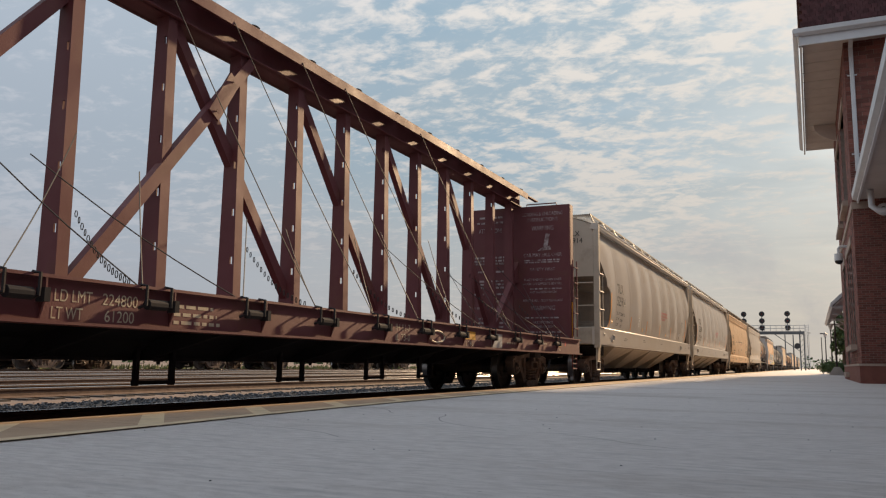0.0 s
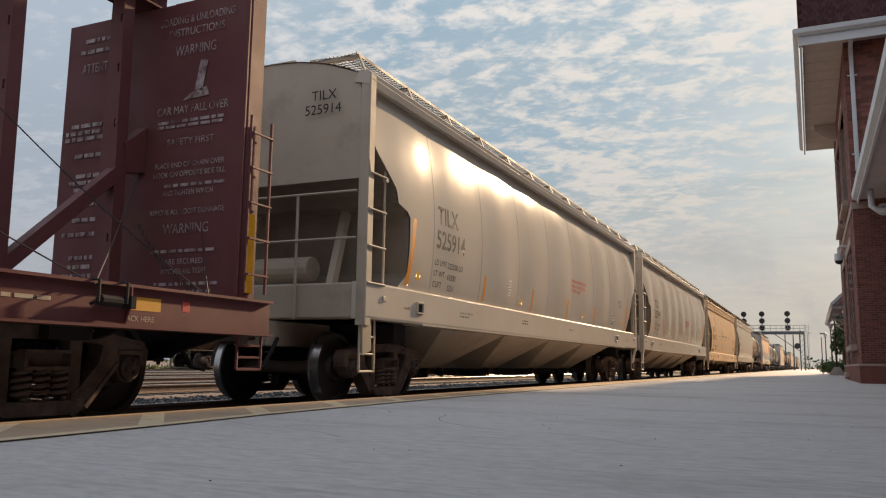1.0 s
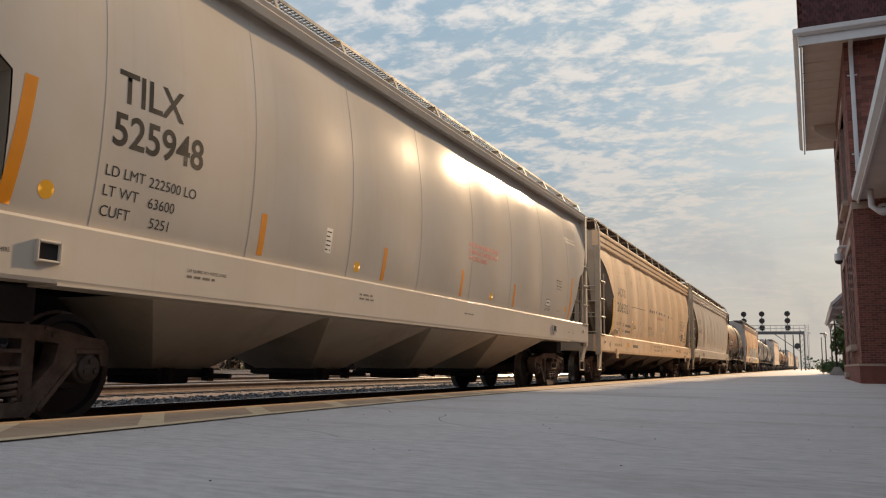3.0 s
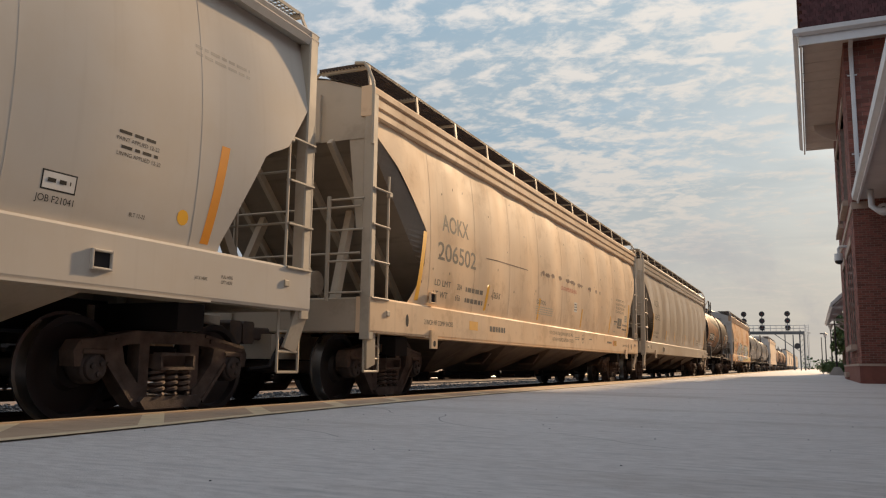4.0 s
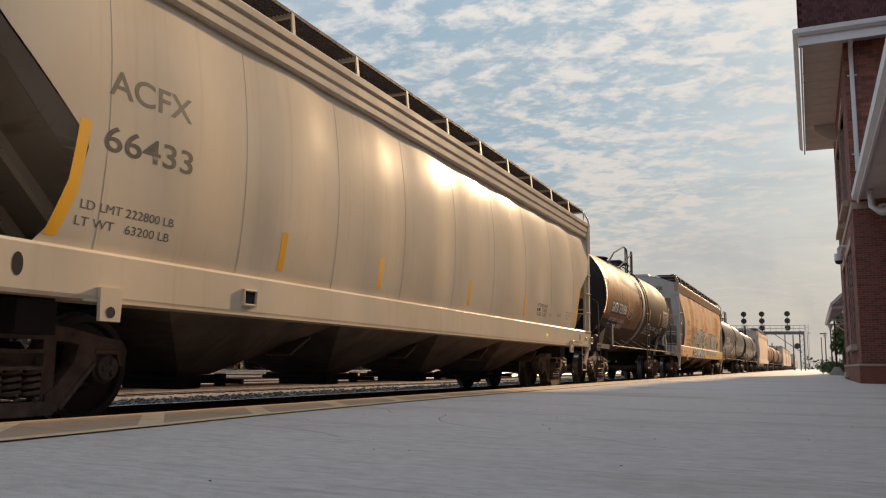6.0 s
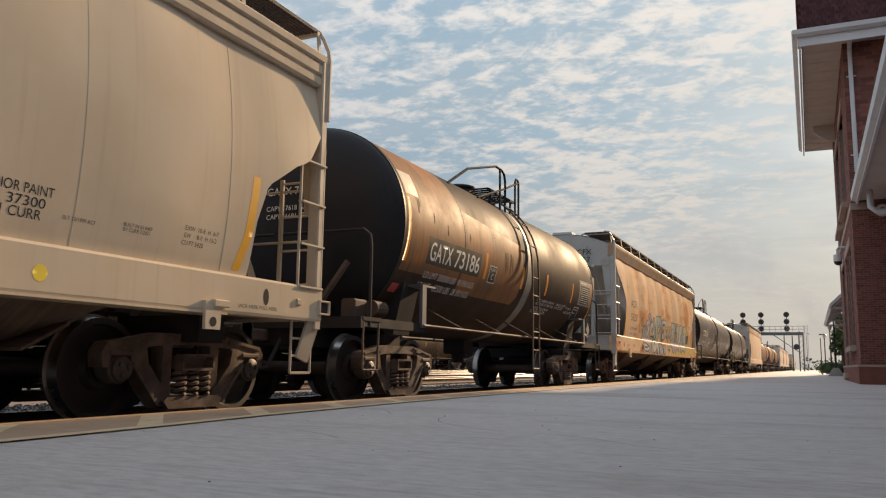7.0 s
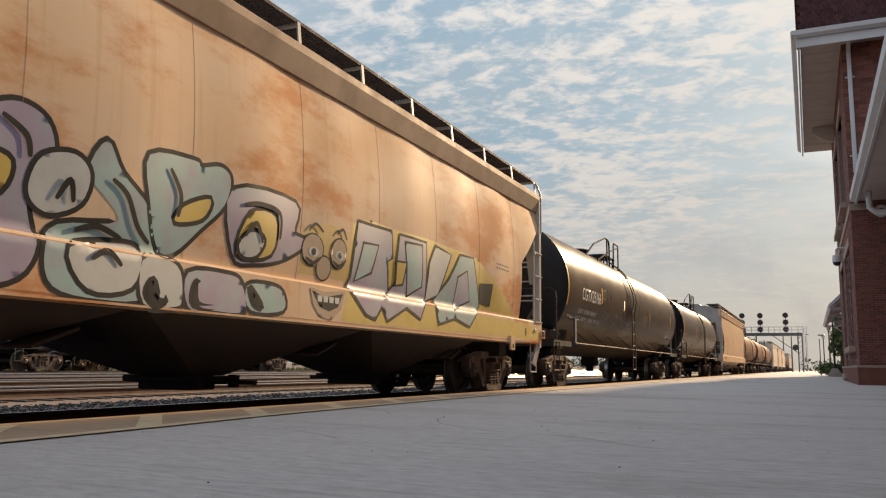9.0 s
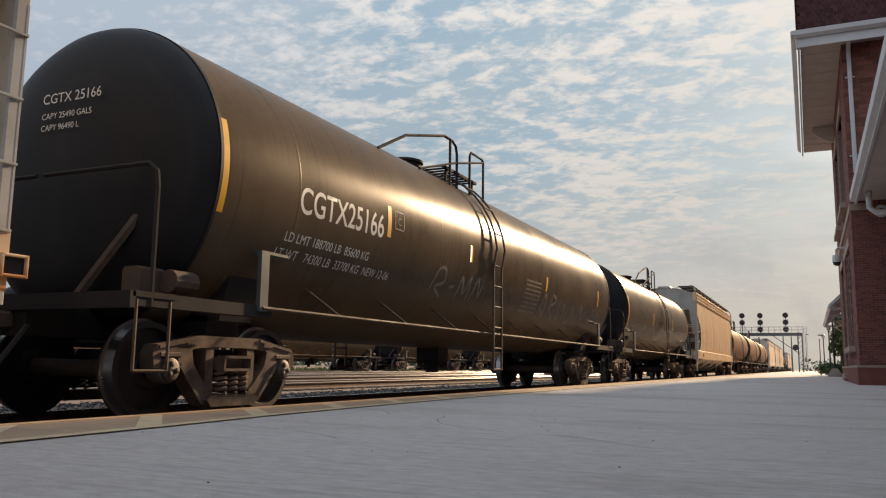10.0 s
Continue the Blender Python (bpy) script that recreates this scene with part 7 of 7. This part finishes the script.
for x0_ in (-0.22, 0.48):
    for k in range(6):
        g = G()
        u0, u1 = 0.06 + 0.035 * k, 0.083 + 0.035 * k
        q = x0_ + 0.02 * (k % 3)
        while q < x0_ + 0.40:
            w_ = rng.uniform(0.06, 0.13)
            g.add([(x, -8.60 + 2.22 * u, 3.432 - 2.05 * u) for x, u in ((q, u1), (q + w_, u1), (q + w_, u0), (q, u0))], [(0, 1, 2, 3)])
            q += w_ + 0.035
        tagged(part("lettering", g, M_dark, c6), kind="stuff")
patch("reflective_stripe", rect(-8.55, 1.10, 0.16, 0.14), lambda y, z: 1.6055, M_redmark, c6)
lugs(c6, 8.62, 0.98, M_orange)
CARS.append((c6, 55.35))


# graffiti: fat outlined shapes sprayed over side and sill
M_paleyellow = mat("spray_paint_faint_yellow", (0.62, 0.44, 0.15), 0.55, spec=0.2, col2=(0.62, 0.42, 0.2), scale=3, amount=0.8)


def blob(pts, fill, lift=0.0, sharp=False):
    cy, cz = sum(p[0] for p in pts) / len(pts), sum(p[1] for p in pts) / len(pts)
    smooth_ = []
    n = len(pts)
    for i in range(n):
        for t in ((0,) if sharp else (0, 0.25, 0.5, 0.75)):
            p0, p1, p2, p3 = pts[i - 1], pts[i], pts[(i + 1) % n], pts[(i + 2) % n]
            smooth_.append(tuple(0.5 * (2 * p1[k] + (p2[k] - p0[k]) * t + (2 * p0[k] - 5 * p1[k] + 4 * p2[k] - p3[k]) * t * t + (3 * p1[k] - p0[k] - 3 * p2[k] + p3[k]) * t ** 3) for k in (0, 1)))
    surf = lambda y, z: s6_(y, z) if z > 1.43 else (1.6055 if z < 1.395 else 1.6055 - (z - 1.395) * 0.8)
    out = []
    for i, p in enumerate(smooth_):
        a, b = smooth_[i - 1], smooth_[(i + 1) % len(smooth_)]
        d = Vector((b[1] - a[1], a[0] - b[0]))
        d.normalize()
        q = Vector((p[0] - cy, p[1] - cz))
        if d.dot(q) < 0:
            d = -d
        w_ = 0.042
        out.append((p[0] + d.x * w_, p[1] + d.y * w_))
    patch("graffiti", out, surf, M_dark, c6, 0.002 + lift, "black sprayed outline")
    patch("graffiti", smooth_, surf, fill, c6, 0.0035 + lift)


patch("graffiti", [(0.05, 1.5), (0.1, 2.0), (0.5, 2.12), (1.05, 2.08), (1.1, 1.5)], s6_, M_paleyellow, c6, 0.001)
patch("graffiti", [(0.9, 1.02), (1.0, 1.36), (4.0, 1.37), (7.6, 1.34), (8.4, 1.25), (8.4, 1.05)], lambda y, z: 1.6055, M_sprayyellow, c6, 0.001)
blob([(-4.67, 1.69), (-4.51, 1.83), (-4.37, 1.86), (-4.4, 1.7), (-4.46, 1.46), (-4.62, 1.43)], M_teal, 0.0000)
blob([(-4.25, 1.93), (-3.96, 2.06), (-3.81, 2.04), (-3.7, 2.22), (-3.47, 2.32), (-3.24, 2.25), (-3.16, 2.02), (-3.34, 1.83), (-3.31, 1.58), (-3.23, 1.34), (-3.36, 1.1), (-3.75, 1.0), (-4.26, 1.0), (-4.61, 1.01), (-4.59, 1.23), (-4.49, 1.44), (-4.36, 1.7)], M_lav, 0.0004)
blob([(-3.68, 1.9), (-3.49, 1.89), (-3.54, 1.68), (-3.82, 1.53), (-3.86, 1.61)], M_sprayyellow, 0.0038)
blob([(-4.48, 1.3), (-4.06, 1.27), (-3.61, 1.19), (-3.76, 1.08), (-4.4, 1.1)], M_spraywhite, 0.0042)
blob([(-2.84, 1.94), (-2.7, 2.24), (-2.52, 2.02), (-2.19, 1.79), (-2.02, 1.48), (-2.16, 1.06), (-2.66, 1.0), (-3.07, 1.06), (-3.16, 1.3), (-3.05, 1.52), (-2.5, 1.64)], M_teal, 0.0016)
blob([(-2.95, 1.36), (-2.49, 1.46), (-2.25, 1.42), (-2.33, 1.12), (-2.76, 1.07)], M_spraywhite, 0.0050)
blob([(-3.33, 1.79), (-3.24, 1.99), (-2.98, 2.06), (-2.83, 1.94), (-2.88, 1.71), (-3.12, 1.59), (-3.29, 1.65)], M_spraywhite, 0.0054)
blob([(-2.25, 2.24), (-1.7, 2.32), (-1.61, 2.28), (-1.36, 2.34), (-1.22, 2.25), (-1.28, 1.99), (-1.57, 1.71), (-1.84, 1.47), (-2.04, 1.48), (-2.19, 1.83)], M_teal, 0.0032)
blob([(-1.88, 1.74), (-1.78, 1.89), (-1.47, 2.01), (-1.55, 1.82)], M_sprayyellow, 0.0066)
blob([(-1.19, 2.16), (-0.14, 2.23), (-0.12, 1.91), (0.14, 1.85), (-0.24, 1.62), (-0.73, 1.51), (-1.08, 1.55)], M_lav, 0.0040)
blob([(-0.9, 1.98), (-0.49, 2.01), (-0.5, 1.63), (-1.03, 1.57)], M_sprayyellow, 0.0074)
blob([(-1.01, 1.67), (-0.84, 1.81), (-0.64, 1.75), (-0.73, 1.59), (-0.93, 1.56)], M_spraywhite, 0.0108)
blob([(-2.23, 1.35), (-1.96, 1.39), (-1.79, 1.31), (-1.75, 1.08), (-1.82, 1.0), (-2.19, 1.0)], M_spraywhite, 0.0056)
blob([(-2.17, 1.09), (-2.1, 1.2), (-2.04, 1.08), (-1.95, 1.05), (-2.06, 1.0)], M_dark, 0.0090)
blob([(-1.69, 1.31), (-1.18, 1.35), (-0.96, 1.29), (-0.9, 1.02), (-1.4, 1.0), (-1.67, 1.01)], M_lav, 0.0064)
blob([(-1.61, 1.18), (-1.56, 1.23), (-1.53, 1.07), (-1.33, 1.05), (-1.6, 1.04)], M_dark, 0.0098)
blob([(-0.87, 1.27), (-0.54, 1.31), (-0.29, 1.26), (-0.27, 1.07), (-0.8, 1.04)], M_teal, 0.0072)
blob([(-0.83, 1.25), (-0.75, 1.2), (-0.63, 1.08), (-0.76, 1.11)], M_dark, 0.0106)
patch("graffiti", [(1.0, 1.46), (1.05, 2.2), (1.5, 2.32), (2.2, 2.3), (3.2, 2.33), (4.4, 2.3), (5.1, 2.28), (5.9, 1.95), (6.6, 1.7), (7.0, 1.46)], s6_, M_sprayyellow, c6, 0.001)
blob([(1.18, 2.24), (2.04, 2.25), (2.08, 1.92), (1.95, 1.86), (2.05, 1.48), (1.68, 1.1), (1.46, 1.15), (1.03, 1.46), (1.11, 1.55), (1.14, 1.98)], M_lav, 0.0080, True)
blob([(1.34, 2.0), (1.7, 2.02), (1.57, 1.68), (1.2, 1.53)], M_teal, 0.0114, True)
blob([(2.26, 2.24), (3.08, 2.25), (3.17, 1.48), (2.98, 1.18), (2.55, 1.31), (2.01, 1.1), (1.83, 1.3), (2.27, 1.6), (2.22, 1.86)], M_lav, 0.0088, True)
blob([(2.41, 2.16), (2.94, 2.19), (3.01, 1.63), (2.61, 1.47), (2.51, 1.86)], M_teal, 0.0122, True)
blob([(2.22, 1.88), (2.47, 1.89), (2.42, 1.61), (2.25, 1.58)], M_sprayyellow, 0.0156, True)
blob([(3.42, 2.25), (3.96, 2.2), (3.59, 1.56), (3.2, 1.44), (3.25, 1.99)], M_spraywhite, 0.0100, True)
blob([(4.32, 2.23), (4.87, 2.25), (5.24, 1.51), (4.78, 1.16), (4.2, 1.26), (3.6, 1.14), (3.49, 1.47), (3.95, 1.81)], M_teal, 0.0104, True)
blob([(4.27, 1.88), (4.61, 2.01), (4.8, 1.57), (4.17, 1.39)], M_lav, 0.0138, True)
blob([(5.23, 1.85), (5.74, 1.89), (5.7, 1.56), (5.24, 1.6)], M_dark, 0.0112, True)
bars([(5.9, 2.22 + 0.07 * k, 0.7, 0.03) for k in range(2)], s6_, M_faintgrey, c6)
# sprayed cartoon grin between the two words, and black accents in the first one
M_skin = mat("spray_paint_tan", (0.50, 0.38, 0.26), 0.6, spec=0.1, col2=(0.42, 0.33, 0.25), scale=5)
surf6 = lambda y, z: s6_(y, z) if z > 1.43 else (1.6055 if z < 1.395 else 1.6055 - (z - 1.395) * 0.8)
for cy, cz, ry, rz in ((0.25, 1.78, 0.20, 0.17), (0.78, 1.80, 0.16, 0.17), (0.50, 1.60, 0.14, 0.13)):
    patch("graffiti", [(cy + (ry + 0.02) * math.cos(a), cz + (rz + 0.02) * math.sin(a)) for a in [k * math.pi / 9 for k in range(18)]], surf6, M_dark, c6, 0.010)
    patch("graffiti", [(cy + ry * math.cos(a), cz + rz * math.sin(a)) for a in [k * math.pi / 9 for k in range(18)]], surf6, M_skin, c6, 0.013)
for cy, cz in ((0.27, 1.76), (0.80, 1.78)):
    patch("graffiti", [(cy + 0.10 * math.cos(a), cz + 0.055 * math.sin(a)) for a in [k * math.pi / 6 for k in range(12)]], surf6, M_spraywhite, c6, 0.017)
    patch("graffiti", [(cy + 0.04 * math.cos(a), cz + 0.04 * math.sin(a)) for a in [k * math.pi / 6 for k in range(12)]], surf6, M_dark, c6, 0.021)
for pts in (((0.14, 1.98), (0.26, 2.07), (0.42, 2.00)), ((0.70, 2.02), (0.82, 2.09), (0.92, 1.98)), ((0.12, 1.68), (0.3, 1.64), (0.42, 1.72)), ((0.66, 1.70), (0.82, 1.66), (0.94, 1.74))):
    stroke(c6, surf6, pts, 0.035, M_dark, 0.012)
patch("graffiti", [(0.22, 1.36), (0.5, 1.33), (0.95, 1.38), (0.88, 1.16), (0.66, 1.02), (0.42, 1.05), (0.28, 1.18)], surf6, M_skin, c6, 0.010)
patch("graffiti", [(0.26, 1.33), (0.5, 1.27), (0.9, 1.34), (0.80, 1.18), (0.62, 1.12), (0.42, 1.16)], surf6, M_dark, c6, 0.014)
for k in range(4):
    patch("graffiti", [(0.36 + 0.12 * k, 1.285), (0.46 + 0.12 * k, 1.285), (0.45 + 0.12 * k, 1.215), (0.37 + 0.12 * k, 1.215)], surf6, M_spraywhite, c6, 0.018)
for pts in (((-4.2, 1.75), (-4.05, 1.9), (-3.9, 1.72)), ((-3.1, 1.7), (-3.0, 1.86), (-2.95, 1.7)), ((-2.62, 1.95), (-2.45, 1.85), (-2.3, 1.62), (-2.15, 1.5)), ((-2.9, 1.5), (-2.7, 1.56), (-2.45, 1.5)), ((-2.75, 1.3), (-2.6, 1.38), (-2.45, 1.28)), ((-2.0, 2.18), (-1.85, 1.98), (-1.86, 1.78)),
            ((-1.0, 2.05), (-0.75, 2.1), (-0.42, 2.06), (-0.38, 1.8)), ((-0.95, 1.75), (-0.8, 1.9), (-0.66, 1.72)), ((-4.4, 1.2), (-4.1, 1.18), (-3.75, 1.22)), ((-3.6, 2.2), (-3.4, 2.1), (-3.35, 1.95))):
    stroke(c6, surf6, pts, 0.05, M_dark, 0.012)

c7, s7_ = tank_car("tank_car", "long glossy black tank car with white lettering and graffiti", 8.9, 7.1, -7.98, 8.2, 1.57, 2.41, M_tankgrey, M_tankblack, -0.62, (-6.68, -2.92, 0.48, 4.5), M_reflect, rail_y=-1.0, marks=((-7.97, 1.95, 0.92), (-4.66, 2.20, 0.42), (-1.8, 2.21, 0.28), (2.4, 2.1, 0.3), (6.9, 2.1, 0.4)))
letters("CGTX25166", 0.29, -6.66, 2.17, s7_, M_white, c7, 1.9, bold=0.004)
M_scrawl = mat("faint_grey_scrawl", (0.25, 0.215, 0.17), 0.6, spec=0.1, col2=(0.16, 0.125, 0.085), scale=4, amount=0.9)
for pts in (((-3.0, 1.62), (-2.9, 1.95), (-2.65, 2.0), (-2.6, 1.8), (-2.85, 1.72), (-2.55, 1.58)), ((-2.35, 1.75), (-2.15, 1.78)), ((-2.0, 1.58), (-1.95, 1.95), (-1.75, 1.7), (-1.6, 1.98), (-1.55, 1.6)), ((-1.4, 1.6), (-1.3, 2.0), (-1.1, 1.7), (-1.05, 2.0)),
            ((2.3, 1.55), (2.5, 2.05), (2.7, 1.6), (2.4, 1.75)), ((2.9, 1.55), (3.0, 2.05), (3.3, 1.95), (3.0, 1.8), (3.4, 1.55)), ((3.6, 2.0), (3.7, 1.55), (4.0, 1.95), (4.1, 1.55)), ((4.4, 1.9), (4.3, 1.6), (4.7, 1.6), (4.75, 1.95), (5.0, 1.6)), ((5.2, 1.55), (5.4, 2.0), (5.7, 1.7), (6.0, 1.95))):
    stroke(c7, s7_, pts, 0.055, M_scrawl)
stroke(c7, s7_, ((-4.45, 2.58), (-4.2, 2.58)), 0.02, M_scrawl)
stroke(c7, s7_, ((-4.45, 2.34), (-4.2, 2.34)), 0.02, M_scrawl)
stroke(c7, s7_, ((-4.45, 2.34), (-4.45, 2.58)), 0.02, M_scrawl)
stroke(c7, s7_, ((-4.2, 2.34), (-4.2, 2.58)), 0.02, M_scrawl)
letters("C", 0.10, -4.37, 2.40, s7_, M_scrawl, c7)
letters("LD LMT 188700 LB  85600 KG", 0.10, -6.80, 1.84, s7_, M_white, c7, 1.8)
letters("LT WT   74300 LB  33700 KG  NEW 12-06", 0.10, -6.88, 1.66, s7_, M_white, c7, 2.55)
end_letters(c7, "CGTX 25166", 0.10, -0.35, -8.45, 3.07, M_white)
end_letters(c7, "CAPY 25490 GALS", 0.06, -0.35, -8.45, 2.91, M_white)
end_letters(c7, "CAPY 96490 L", 0.06, -0.35, -8.45, 2.79, M_white)
bars([(1.15, 2.2 - 0.085 * i, 0.95, 0.035) for i in range(8)], s7_, M_scrawl, c7)
CARS.append((c7, 74.1))
c8, s8_ = tank_car("tank_car", "dark olive grey tank car with a black end", 7.6, 5.8, -6.7, 6.7, 1.50, 2.36, M_tankgrey, M_tankblack, 0.2, (-3.0, 0.5, 3.5), M_reflect, 4)
CARS.append((c8, 91.95))
c9, s9_ = hopper("covered_hopper", "large plain beige covered hopper car", 9.5, 7.9, M_aokx, M_endgrey, (1.0, 1.40), 4.22, 4.5, 1.2, (3.3, 2.5), 11, False, 0.05, 4, 0.12)
CARS.append((c9, 110.8))
c10, s10_ = tank_car("tank_car", "rusty brown tank car", 8.2, 6.4, -7.3, 7.3, 1.50, 2.40, M_tankrust, M_tankbrown, 0.0, (-3, 3), M_reflect, 2)
CARS.append((c10, 130.4))
for k in range(2):
    CARS.append((copy_thing(c10, Matrix.Identity(4)), 148.2 + 17.8 * k))
y = 184.3
for k, src in enumerate((c9, c4, c6, c10, c8, c4, c9, c10)):
    if src is c6 or src is c4:
        src = c9
    half_gap = 20.4 if src is c9 else 17.8
    CARS.append((copy_thing(src, Matrix.Identity(4)), y + half_gap / 2 - 8.9))
    y += half_gap

# parked cars on the far yard track
for k in range(7):
    q = copy_thing(c8, pose(-33.2, -4 + 18.0 * k, RAIL_Z))
    tagged(q, "dark tank car parked on the far yard track", "tank car", "parked yard cars")
# second row added behind, stands in for the darkness between the trucks
for k in range(6):
    q = copy_thing(c8, pose(-37.6, 5 + 17.0 * k, RAIL_Z - 0.2))
    tagged(q, "dark tank car parked on the far yard track", "tank car", "parked yard cars")


def motions():
    frames = 300
    rolled = math.degrees(SPEED / FPS / R_W)
    for car, centre in CARS:
        walk(car, [(t, pose(TRACK_X, centre - SPEED * (t - 5), RAIL_Z)) for t in (0, 2.5, 5, 7.5, 10)])
        for ax in car.children:
            if ax.name.split(".")[0] == "wheelset":
                yy = ax.location.y
                walk(ax, [(i / FPS, pose(0, yy, R_W, (rolled * i) % 360)) for i in range(frames + 1)])


motions()
